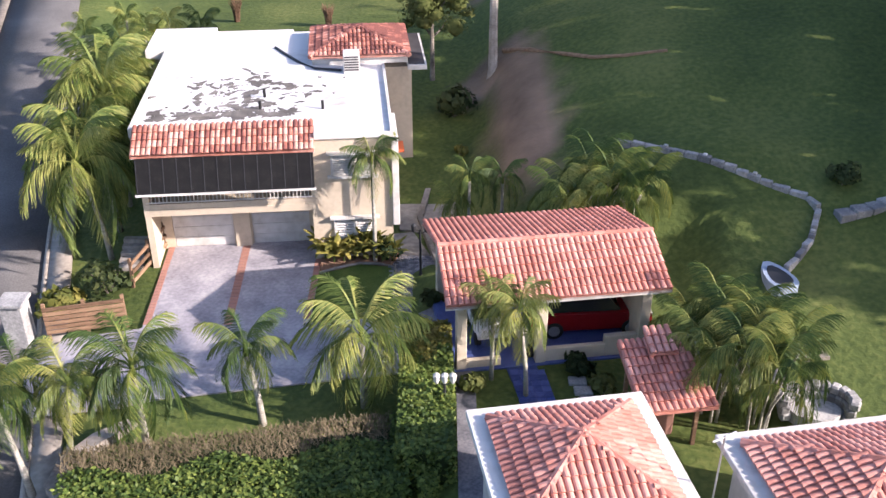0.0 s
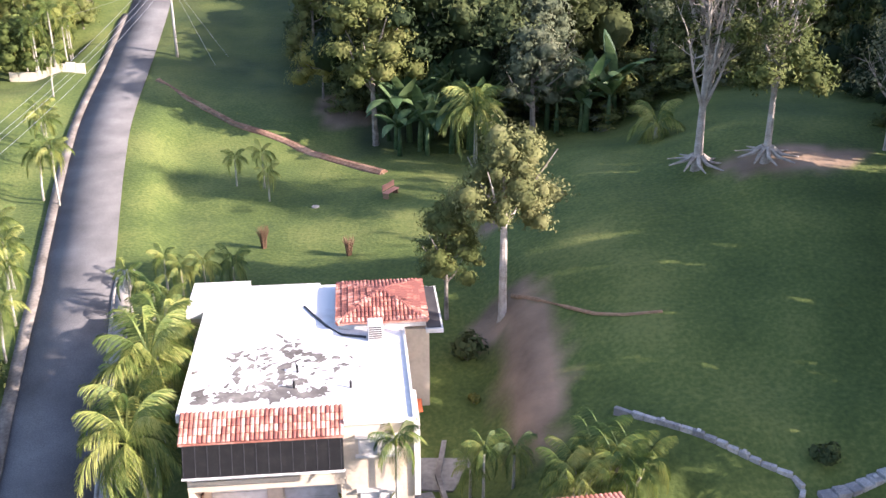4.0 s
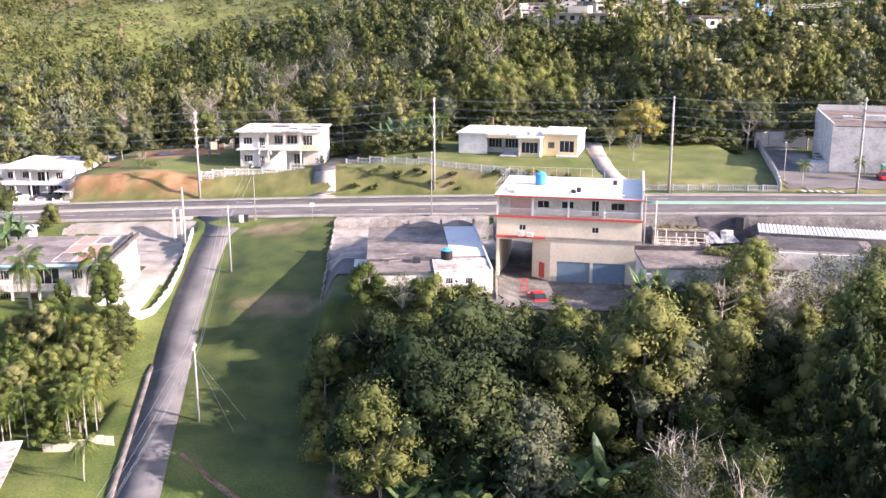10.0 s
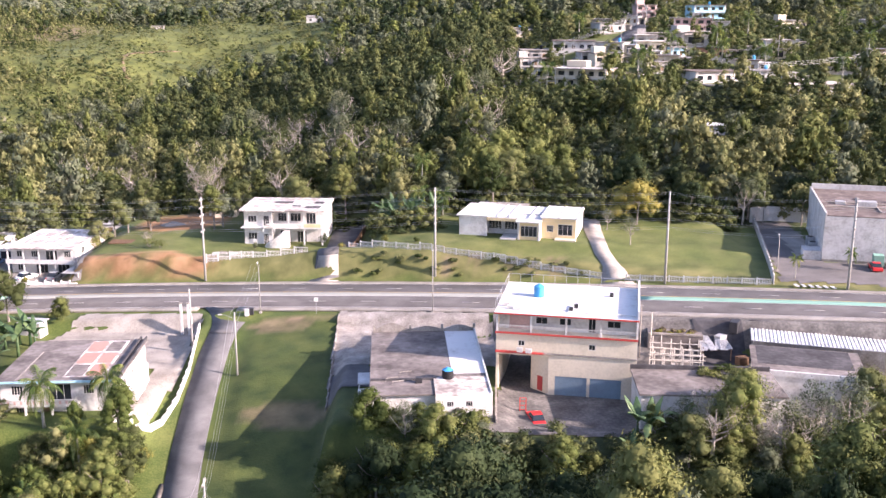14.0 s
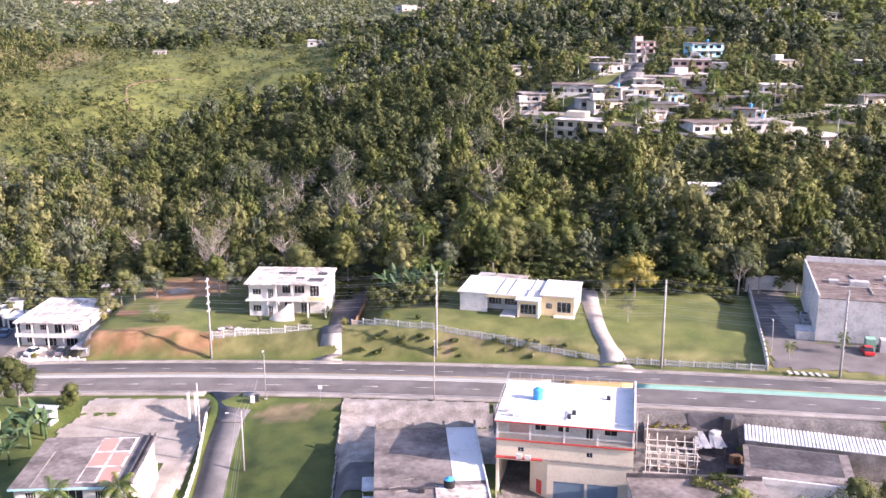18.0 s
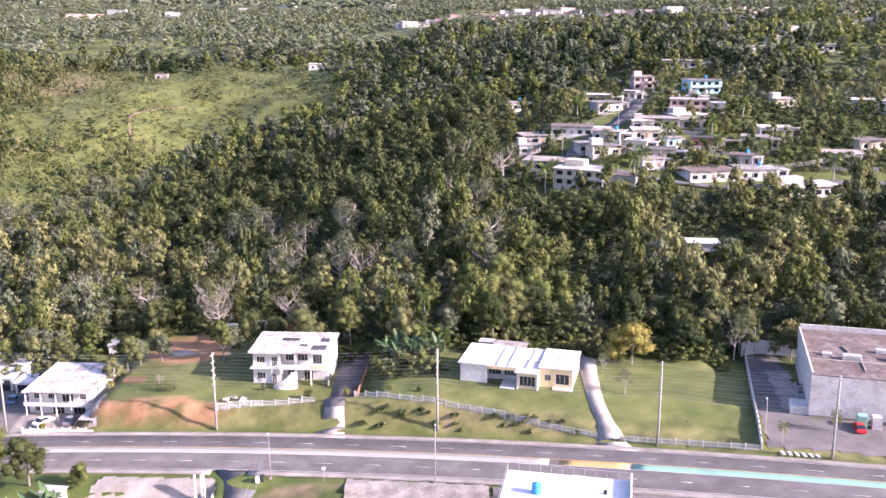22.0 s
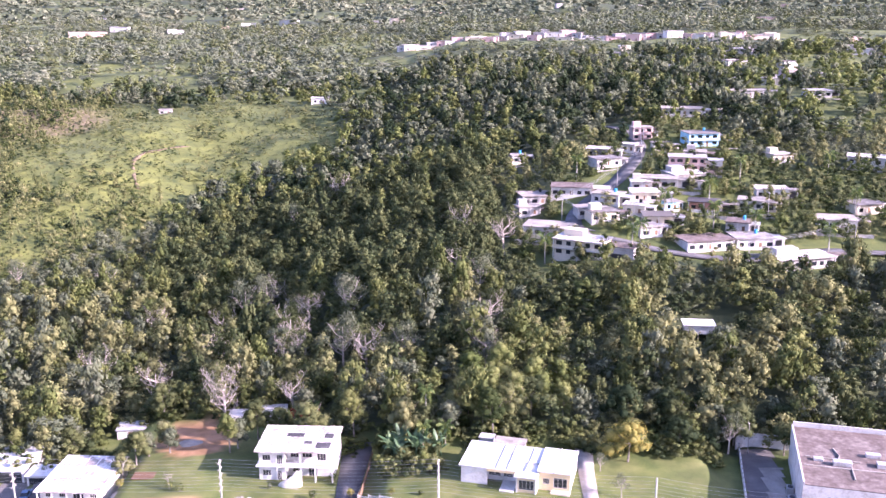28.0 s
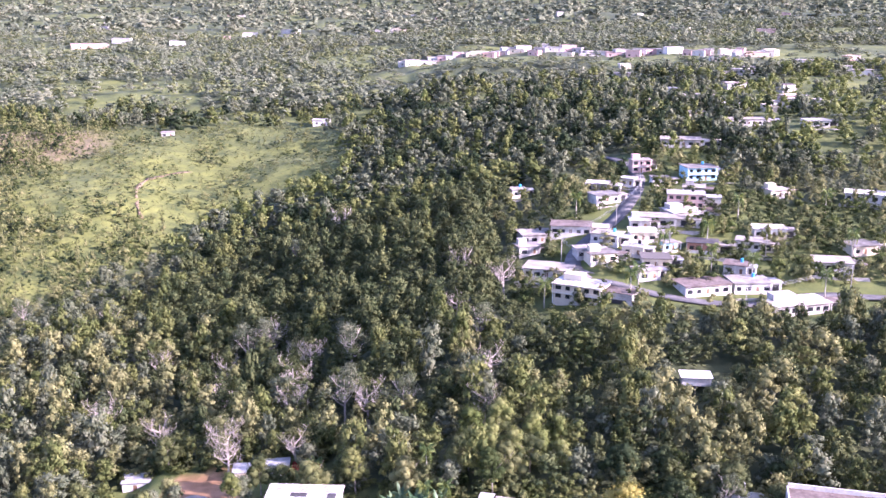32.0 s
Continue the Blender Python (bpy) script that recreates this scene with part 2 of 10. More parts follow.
M["leaf_olive"] = material("leaf_olive", ((0.05, 0.062, 0.022), (0.104, 0.116, 0.043), (0.182, 0.182, 0.078)), 0.12, 0.8, fine=6, island=0.1, rand=0.3, through_light=0.25, spec=0.12)
M["leaf_yellow"] = material("leaf_yellow", ((0.085, 0.1, 0.02), (0.19, 0.18, 0.038), (0.3, 0.25, 0.06)), 0.4, 0.7, fine=6, island=0.2, rand=0.2, through_light=0.3)
# paler, yellower leaf; for the wood and grove it carries sunlight in its colour
M["leaf_sunny"] = material("leaf_sunny", ((0.062, 0.085, 0.022), (0.125, 0.148, 0.043), (0.208, 0.218, 0.078)), 0.15, 0.75, fine=6, island=0.12, rand=0.3, through_light=0.3, spec=0.12)
M["leaf_grey"] = material("leaf_grey", ((0.054, 0.07, 0.04), (0.1, 0.116, 0.068), (0.165, 0.17, 0.106)), 0.2, 0.75, fine=6, island=0.12, through_light=0.2, spec=0.12)
# distant leaves, paler and bluer: haze put into their colour
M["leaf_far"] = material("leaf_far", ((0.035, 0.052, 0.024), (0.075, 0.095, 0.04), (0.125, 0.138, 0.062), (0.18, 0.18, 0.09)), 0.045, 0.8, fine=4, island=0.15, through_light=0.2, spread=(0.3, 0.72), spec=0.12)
M["leaf_haze"] = material("leaf_haze", ((0.066, 0.085, 0.056), (0.105, 0.126, 0.08), (0.145, 0.16, 0.104), (0.195, 0.198, 0.135)), 0.012, 0.9, fine=5, island=0.1, through_light=0.2, spread=(0.3, 0.72), spec=0.12)
M["bark_white"] = material("bark_white", ((0.36, 0.33, 0.29), (0.5, 0.47, 0.42), (0.62, 0.58, 0.53)), 1.0, 0.9)
M["palm_leaf"] = material("palm_leaf", ((0.04, 0.075, 0.018), (0.09, 0.14, 0.03), (0.2, 0.22, 0.05)), 0.5, 0.6, fine=4, island=0.3, rand=0.35, through_light=0.3)
M["palm_leaf_yellow"] = material("palm_leaf_yellow", ((0.08, 0.12, 0.025), (0.17, 0.21, 0.05), (0.31, 0.31, 0.085)), 0.5, 0.6, fine=4, island=0.3, rand=0.35, through_light=0.3)
M["banana_leaf"] = material("banana_leaf", ((0.035, 0.075, 0.03), (0.07, 0.12, 0.05), (0.13, 0.19, 0.08)), 0.6, 0.5, fine=4, island=0.3, rand=0.3, through_light=0.25)
M["dry_twig"] = material("dry_twig", ((0.07, 0.06, 0.032), (0.12, 0.095, 0.055), (0.17, 0.135, 0.085)), 1.0, 0.9, island=0.3)
M["soil"] = material("soil", ((0.1, 0.055, 0.035), (0.2, 0.115, 0.075), (0.3, 0.19, 0.13)), 0.5, 0.95, bump=0.03, fine=8)
M["earth"] = material("earth", ((0.09, 0.07, 0.045), (0.16, 0.12, 0.075), (0.24, 0.18, 0.11)), 0.3, 0.95, bump=0.03)
M["hedge_leaf"] = material("hedge_leaf", ((0.04, 0.07, 0.015), (0.085, 0.13, 0.025), (0.16, 0.2, 0.04)), 0.8, 0.6, fine=5, island=0.35, through_light=0.25)
M["grass_tall"] = material("grass_tall", ((0.085, 0.1, 0.034), (0.15, 0.158, 0.056), (0.225, 0.215, 0.09)), 0.08, 0.8, fine=5, island=0.3, through_light=0.2)
M["stone"] = material("stone", ((0.16, 0.16, 0.165), (0.27, 0.265, 0.26), (0.4, 0.39, 0.38)), 1.5, 0.85, bump=0.02, rand=0.3)
M["blue_stone"] = plain("blue_stone", (0.3, 0.36, 0.45), scale=1.0, bump=0.01)
M["road_white"] = plain("road_white", (0.5, 0.49, 0.46))
M["road_yellow"] = plain("road_yellow", (0.55, 0.36, 0.1))
M["median_green"] = plain("median_green", (0.2, 0.36, 0.28), scale=0.3)
M["median_orange"] = plain("median_orange", (0.5, 0.3, 0.12), scale=0.3)
M["median_pale"] = plain("median_pale", (0.3, 0.3, 0.265), scale=0.3)
M["orange"] = plain("orange", (0.6, 0.14, 0.05))


# ---- small helpers ----
def mesh_from(name, v, f, mat=None, smooth=False):
    """A mesh from arrays: v (n,3), f (m,k) with k corners each."""
    v, f = np.asarray(v, np.float32), np.asarray(f, np.int32)
    me = bpy.data.meshes.new(name)
    k = f.shape[1]
    me.vertices.add(len(v))
    me.vertices.foreach_set("co", v.ravel())
    me.loops.add(f.size)
    me.loops.foreach_set("vertex_index", f.ravel())
    me.polygons.add(len(f))
    me.polygons.foreach_set("loop_start", np.arange(0, f.size, k, dtype=np.int32))
    if smooth:
        me.polygons.foreach_set("use_smooth", np.ones(len(f), bool))
    me.update(calc_edges=True)
    if mat:
        me.materials.append(mat)
    return me


def child(name, data, parent, label="", m=None):
    ob = new(name, data)
    ob.parent = parent
    if m is not None:
        ob.matrix_basis = m
    if label:
        ob["label"] = label
    return ob


def part(name, bm, mat, parent, label="", smooth=False):
    """Links a bmesh as one mesh object under a thing or a part."""
    me = bpy.data.meshes.new(name)
    bm.to_mesh(me)
    bm.free()
    me.materials.append(mat)
    if smooth:
        for p in me.polygons:
            p.use_smooth = True
    return child(name, me, parent, label)


def thing(name, m, label, category, group="", kind=""):
    ob = new(name)
    ob.empty_display_size = 0.2
    ob.matrix_basis = m
    return tagged(ob, label, category, group, kind)


def solid(name, bm, mat, m, label, category, group="", kind="", smooth=False):
    me = bpy.data.meshes.new(name)
    bm.to_mesh(me)
    bm.free()
    me.materials.append(mat)
    if smooth:
        for p in me.polygons:
            p.use_smooth = True
    ob = new(name, me)
    ob.matrix_basis = m
    return tagged(ob, label, category, group, kind)


def box(bm, x0, y0, z0, x1, y1, z1, bevel=0.0):
    r = bmesh.ops.create_cube(bm, size=1)
    vs = r["verts"]
    for v in vs:
        v.co = Vector((x0 + (v.co.x + 0.5) * (x1 - x0), y0 + (v.co.y + 0.5) * (y1 - y0), z0 + (v.co.z + 0.5) * (z1 - z0)))
    if bevel:
        es = {e for v in vs for e in v.link_edges}
        bmesh.ops.bevel(bm, geom=list(es), offset=bevel, segments=1, affect="EDGES")
    return bm


def boxes(*rows, bevel=0.0):
    bm = bmesh.new()
    for r in rows:
        box(bm, *r, bevel=bevel)
    return bm


def tube(bm, pts, radii, n=8, cap=True):
    """A tapered tube along points."""
    pts = [Vector(p) for p in pts]
    rings = []
    for i, p in enumerate(pts):
        d = (pts[min(i + 1, len(pts) - 1)] - pts[max(i - 1, 0)]).normalized()
        a = d.orthogonal().normalized() if abs(d.z) < 0.99 else Vector((1, 0, 0))
        b = d.cross(a).normalized()
        a = b.cross(d)
        r = radii[i] if hasattr(radii, "__len__") else radii
        rings.append([bm.verts.new(p + (a * math.cos(2 * math.pi * k / n) + b * math.sin(2 * math.pi * k / n)) * r) for k in range(n)])
    for r, s in zip(rings, rings[1:]):
        for k in range(n):
            bm.faces.new((r[k], r[(k + 1) % n], s[(k + 1) % n], s[k]))
    if cap:
        bm.faces.new(rings[0][::-1])
        bm.faces.new(rings[-1])
    return bm


def prism(bm, outline, z0, z1):
    """An upright prism over an outline, counter-clockwise."""
    lo = [bm.verts.new((x, y, z0)) for x, y in outline]
    hi = [bm.verts.new((x, y, z1)) for x, y in outline]
    n = len(outline)
    for i in range(n):
        bm.faces.new((lo[i], lo[(i + 1) % n], hi[(i + 1) % n], hi[i]))
    bm.faces.new(lo[::-1])
    bm.faces.new(hi)
    return bm


# ---- the lie of the land ----
KY = np.array([-60, 20, 45, 70, 85, 105, 125, 145, 165, 190, 215, 245, 300, 400, 500, 700, 950, 1500, 2500, 3600, 4700], float)
COLS = {}


def column(x, *z):
    COLS[x] = np.array(z, float)


column(-700, 0, 0, 0, 2, 3, 5, 9, 12, 13, 12, 10, 10, 14, 28, 46, 58, 74, 96, 122, 190, 300)
column(-200, 0, 0, 0, 2, 3, 5, 9, 12, 13, 13, 12, 11, 12, 25, 45, 60, 74, 92, 118, 180, 240)
column(-132, -1, -0.5, 0, 1, 3, 5, 9, 13, 14, 14, 13.5, 12.5, 13, 21, 31, 61, 76, 95, 120, 176, 215)
column(-89, -2, -1, 0, 1, 3, 5, 9, 13, 15, 15, 14.5, 14, 15, 21, 37, 64, 78, 96, 122, 172, 190)
column(-78, -2, -1, 0, 1, 3, 5, 9, 13, 15, 20.2, 20, 18.5, 16, 23, 39, 65, 78, 96, 122, 172, 190)
column(-60, -1.8, -0.9, -0.1, 1, 3, 5.3, 9.7, 13.8, 16, 21.5, 21, 19.3, 20, 28, 43, 66, 80, 98, 123, 171, 195)
column(-40, -1.5, -0.8, -0.2, 1, 3, 5.6, 10.5, 14.6, 17, 21.5, 20.8, 20.5, 28, 35, 47, 67, 82, 100, 125, 170, 200)
column(-20, -1, -0.4, 0, -0.2, 0.8, 5, 10.5, 15, 18, 23.9, 23, 24, 36, 42, 52, 72, 85, 102, 126, 172, 210)
column(0, 0, 0, 0.3, 0, -0.6, 3.5, 12, 16, 19.5, 24.7, 25, 28, 38, 46, 56, 78, 90, 103, 127, 176, 220)
column(12, 0.8, 0.8, 3.4, 3.6, 1, 4, 13.5, 16.5, 20.5, 24.7, 25, 29, 39, 49, 59, 79, 93, 104, 128, 178, 225)
column(24, 1.5, 2, 4.2, 6.5, 5, 6, 13, 17, 21.5, 24.4, 25, 29, 40, 54, 64, 80, 94, 105, 129, 180, 230)
column(60, 2, 3, 5.5, 8, 8, 9, 13.5, 18, 22, 24, 25, 31, 46, 60, 70, 82, 92, 106, 130, 185, 240)
column(130, 3, 4, 7, 9.5, 10, 11, 15, 20, 25.5, 27, 28, 33, 43, 62, 77, 86, 95, 108, 134, 190, 250)
column(260, 5, 6, 9, 11, 12, 13, 17, 22, 28, 31, 33, 38, 48, 66, 82, 92, 100, 112, 140, 200, 260)
column(900, 5, 6, 9, 11, 12, 13, 17, 22, 28, 33, 36, 42, 52, 70, 86, 98, 108, 122, 150, 220, 300)
KX = np.array(sorted(COLS), float)
KZ = np.array([COLS[x] for x in sorted(COLS)])

SIDE = ((-9, -30, -1.2), (-11.5, 5, -0.7), (-14.5, 20, -0.5), (-17.6, 30, -0.4), (-20.8, 41, 0.0), (-25.3, 59, 0.5), (-28.6, 72, 1.3), (-31.6, 85, 2.8), (-33.9, 100, 4.8), (-35.9, 116, 8.2), (-37.2, 125, 10.1), (-38.5, 139, 13.0), (-39.3, 152, 15.4), (-39.2, 160, 16.7), (-38.8, 168, 17.3), (-38.6, 174, 17.5))
SIDE_Y = np.array([p[1] for p in SIDE], float)
SIDE_X = np.array([p[0] for p in SIDE])
SIDE_Z = np.array([p[2] for p in SIDE])
SIDE_HALF = 2.35


def main_y(x):
    """The centre line of the main road."""
    x = np.clip(x, -138, 400)
    return 170.3 - 0.195 * x - 7.06e-4 * x * x


def main_z(x):
    x = np.clip(x, -160, 300)
    return 18.9 + 0.05 * (x + 11)


MAIN_HALF = 9.3


def step(a, b, v):
    t = np.clip((v - a) / (b - a), 0, 1)
    return t * t * (3 - 2 * t)


def waves(x, y, size, seed):
    """Smooth value between about -1 and 1."""
    r = np.random.RandomState(seed)
    s = 0.0
    for i in range(7):
        a, p, k = r.uniform(0, 6.28), r.uniform(0, 6.28), (0.6 + 0.28 * i) * 6.28 / size
        s = s + np.sin((x * math.cos(a) + y * math.sin(a)) * k + p + 1.3 * np.sin((x * math.sin(a) - y * math.cos(a)) * k * 0.6)) / (1 + 0.35 * i)
    return s / 3.2


PADS = []


def pad(x0, y0, x1, y1, z, soft=3.0):
    PADS.append((x0, y0, x1, y1, z, soft))


pad(-12.5, 24, 0.5, 53, 0.0, 3)
pad(0.5, 10, 9.0, 33, 0.75, 2.0)
pad(-4, 115.5, 35, 136, 15.9, 8)
pad(-16, 119, 6, 163, 16.6, 3)
pad(-72, 122, -45.5, 164, 14.2, 2.0)
pad(-57, 90, -44, 107, 3.9, 4)
pad(-52, 196, -20, 222, 20.5, 6)
pad(-100, 192, -80, 222, 15.2, 3)
pad(-2, 190, 30, 216, 24.9, 5)
pad(61, 166, 130, 225, 23.2, 3)


def plan_land(x, y):
    """Height of the ground in the plan, before it is fitted to true distances."""
    x, y = np.asarray(x, float), np.asarray(y, float)
    sx, sy = x.shape, None
    xf, yf = x.ravel(), y.ravel()
    i = np.clip(np.searchsorted(KX, xf) - 1, 0, len(KX) - 2)
    j = np.clip(np.searchsorted(KY, yf) - 1, 0, len(KY) - 2)
    u = np.clip((xf - KX[i]) / (KX[i + 1] - KX[i]), 0, 1)
    w = np.clip((yf - KY[j]) / (KY[j + 1] - KY[j]), 0, 1)
    u = u * u * (3 - 2 * u)
    z = (KZ[i, j] * (1 - u) + KZ[i + 1, j] * u) * (1 - w) + (KZ[i, j + 1] * (1 - u) + KZ[i + 1, j + 1] * u) * w
    far = step(230, 700, yf)
    z = z + 0.12 * waves(xf, yf, 9, 3) + far * (5 * waves(xf, yf, 150, 5) + 2.0 * waves(xf, yf, 50, 6)) + step(900, 2200, yf) * 16 * waves(xf, yf, 620, 7)
    for x0, y0, x1, y1, pz, soft in PADS:
        d = np.maximum(np.maximum(x0 - xf, xf - x1), np.maximum(y0 - yf, yf - y1))
        k = 1 - step(0, soft, d)
        z = z * (1 - k) + pz * k
    # side road
    cx, cz = np.interp(yf, SIDE_Y, SIDE_X), np.interp(yf, SIDE_Y, SIDE_Z)
    k = (1 - step(SIDE_HALF + 1.2, SIDE_HALF + 4.5, np.abs(xf - cx))) * (yf < 168)
    z = z * (1 - k) + (cz - 0.14) * k
    # main road, with its banks
    d = (yf - main_y(xf)) * 0.975
    k = 1 - step(MAIN_HALF + 1.2, MAIN_HALF + np.where(d > 0, 4.6, 5.5), np.abs(d))
    z = z * (1 - k) + (main_z(xf) - 0.16) * k
    return z.reshape(sx)


# the plan's distances shrink a little past the house
PY = np.concatenate([[-5000.0], np.arange(-60, 100, 2.0), [5500.0]])
PS = np.interp(PY, [-5000, 0, 26, 37, 58, 5500], [1.015, 1.015, 1.015, 1.011, 0.945, 0.945])


def true_z(z, y):
    """From the plan's height to the true one."""
    return z + np.interp(y, [40, 52, 60, 74, 92, 105, 120, 145], [0, 1.9, 2.8, 3.0, 2.5, 1.6, 0.7, 0]) - 0.07 * (z - 17) * step(135, 160, y)


def to_true(x, y):
    k = np.interp(y, PY, PS)
    return x * k, y * k


def to_plan(x, y):
    yo = np.interp(y, PY * PS, PY)
    return x / np.interp(yo, PY, PS), yo


def true3(x, y, z):
    a, b = to_true(x, y)
    return float(a), float(b), float(true_z(z, y))


def land(x, y):
    """Height of the ground."""
    px, py = to_plan(np.asarray(x, float), np.asarray(y, float))
    x, y = np.asarray(x, float), np.asarray(y, float)
    lawn = 1.6 * step(1.2, 4.0, x) * step(30, 39, y) * (1 - step(44, 68, y)) + step(-15, 0, x) * step(44, 66, y) * (1 - step(80, 100, y))
    return true_z(plan_land(px, py), py) + lawn


def ground_z(x, y):
    return float(land(np.array([x]), np.array([y]))[0])


IN_PLAN = [True]


def spot(x, y):
    """Plan numbers to true ones while the plan is in use."""
    if IN_PLAN[0]:
        x, y = to_true(x, y)
    return float(x), float(y)


# ---- ground ----
def spaced(edges):
    out = []
    for a, b, s in edges:
        out += list(np.linspace(a, b, max(1, int(round((b - a) / s))), endpoint=False))
    return np.array(out + [edges[-1][1]])


def meadow_at(x, y):
    """The open hillside meadow, 0 to 1."""
    right = np.interp(y, [330, 364, 428, 490, 503, 512, 616, 660], [-190, -161, -126, -112, -80, -57, -66, -112]) + 5 * waves(x, y, 40, 21)
    return (1 - step(right - 3, right + 3, x)) * step(338, 350, y) * (1 - step(600, 690, y + 45 * waves(x, y, 80, 22)))


def plan_meadow(x, y):
    return meadow_at(*to_true(x, y))


def glade_at(x, y):
    """Grassy clearings on the farther slopes, 0 to 1."""
    return np.minimum(1, step(-0.05, 0.35, waves(x, y, 190, 51) + 0.6 * waves(x, y, 70, 52)) * step(560, 700, y) + 0.8 * (1 - step(0.6, 1.1, ((x - 235) / 85) ** 2 + ((y - 540) / 170) ** 2 + 0.3 * waves(x, y, 50, 53))))


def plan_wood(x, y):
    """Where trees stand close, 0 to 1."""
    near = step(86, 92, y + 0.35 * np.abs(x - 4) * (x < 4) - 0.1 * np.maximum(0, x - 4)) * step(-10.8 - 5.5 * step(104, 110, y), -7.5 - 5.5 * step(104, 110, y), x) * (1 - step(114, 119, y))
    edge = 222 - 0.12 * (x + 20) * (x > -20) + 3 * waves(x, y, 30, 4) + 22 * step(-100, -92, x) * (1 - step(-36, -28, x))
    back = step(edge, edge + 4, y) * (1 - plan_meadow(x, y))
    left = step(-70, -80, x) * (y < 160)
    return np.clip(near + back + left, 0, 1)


def plan_soil(x, y):
    def spot(cx, cy, rx, ry, s):
        return 1 - step(0.7, 1.1, ((x - cx) / rx) ** 2 + ((y - cy) / ry) ** 2 + 0.35 * waves(x, y, 2.2, s))
    out = spot(4.0, 45.0, 1.8, 7.5, 31) + spot(3.0, 51.5, 2.4, 2.6, 32) + spot(23, 62.6, 5.2, 2.4, 33) + spot(-10.5, 94, 3.2, 4.5, 34) + spot(-15.5, 106, 1.3, 4, 35) + spot(2.5, 64.5, 1.2, 1.4, 36) + 0.45 * spot(-24.5, 133, 7, 3.2, 44) + 0.5 * spot(-30, 160.5, 6, 2.6, 45) + 0.35 * spot(-22, 162.5, 7, 1.5, 46)
    d = (y - main_y(x)) * 0.975
    bank = step(MAIN_HALF + 1.8, MAIN_HALF + 2.6, d) * (1 - step(MAIN_HALF + 6.0, MAIN_HALF + 7.5, d + 1.2 * waves(x, y, 7, 37)))
    bank = bank * (0.6 * step(-8, 0, x) * (1 - step(20, 26, x)) * step(0.0, 0.5, waves(x, y, 5, 38)))
    return np.clip(out + bank, 0, 1)


def plan_red(x, y):
    d = (y - main_y(x)) * 0.975
    bank = step(MAIN_HALF + 1.8, MAIN_HALF + 2.6, d) * (1 - step(MAIN_HALF + 5.5, MAIN_HALF + 7.5, d + 1.2 * waves(x, y, 7, 37))) * step(-84, -78, x) * (1 - step(-50, -46, x))
    return np.clip(bank * step(-0.7, -0.1, waves(x, y, 6, 40)) + 1 - step(0.75, 1.1, ((x + 65) / 11) ** 2 + ((y - 232) / 14) ** 2 + 0.25 * waves(x, y, 8, 41)), 0, 1)


def wood_at(x, y):
    return plan_wood(*to_plan(x, y))


def soil_at(x, y):
    brown = 1 - step(0.5, 1.2, ((x + 262) / 55) ** 2 + ((y - 590) / 48) ** 2 + 0.3 * waves(x, y, 25, 39))
    return np.clip(plan_soil(*to_plan(x, y)) + 0.55 * brown, 0, 1)


def red_at(x, y):
    return plan_red(*to_plan(x, y))


# clearings on the hill: village ground and its road
VILLAGE = ((45, 314, 27, 24), (62, 350, 30, 40), (88, 322, 42, 36), (85, 395, 36, 52), (132, 318, 44, 36), (112, 362, 40, 32), (190, 350, 55, 50), (98, 440, 30, 28))


def village_at(x, y):
    k = np.zeros(np.shape(x))
    for cx, cy, rx, ry in VILLAGE:
        k = np.maximum(k, 1 - step(0.8, 1.05, ((x - cx) / rx) ** 2 + ((y - cy) / ry) ** 2))
    return k


def rough_shade_at(x, y):
    """Uncut grass on the empty lot beside the side road, darkened for shade, 0 to 1."""
    lot = step(86, 96, y + 0.5 * (x + 22)) * (1 - step(150, 156, y)) * step(-34.5, -32, x) * (1 - step(-13, -10, x))
    return np.clip(lot * (0.78 + 0.3 * waves(x, y, 9, 47)), 0, 1)


def dry_at(x, y):
    """Drier grass across the main road, rough on the banks, 0 to 1."""
    px, py = to_plan(x, y)
    d = (py - main_y(px)) * 0.975
    bank = step(MAIN_HALF + 1.0, MAIN_HALF + 2.0, d) * (1 - step(MAIN_HALF + 6.0, MAIN_HALF + 8.0, d))
    lawn = step(MAIN_HALF, MAIN_HALF + 3, d) * (1 - step(45, 60, d)) * (0.3 + 0.25 * waves(px, py, 14, 43))
    return np.clip(np.maximum(0.85 * bank, lawn), 0, 1)


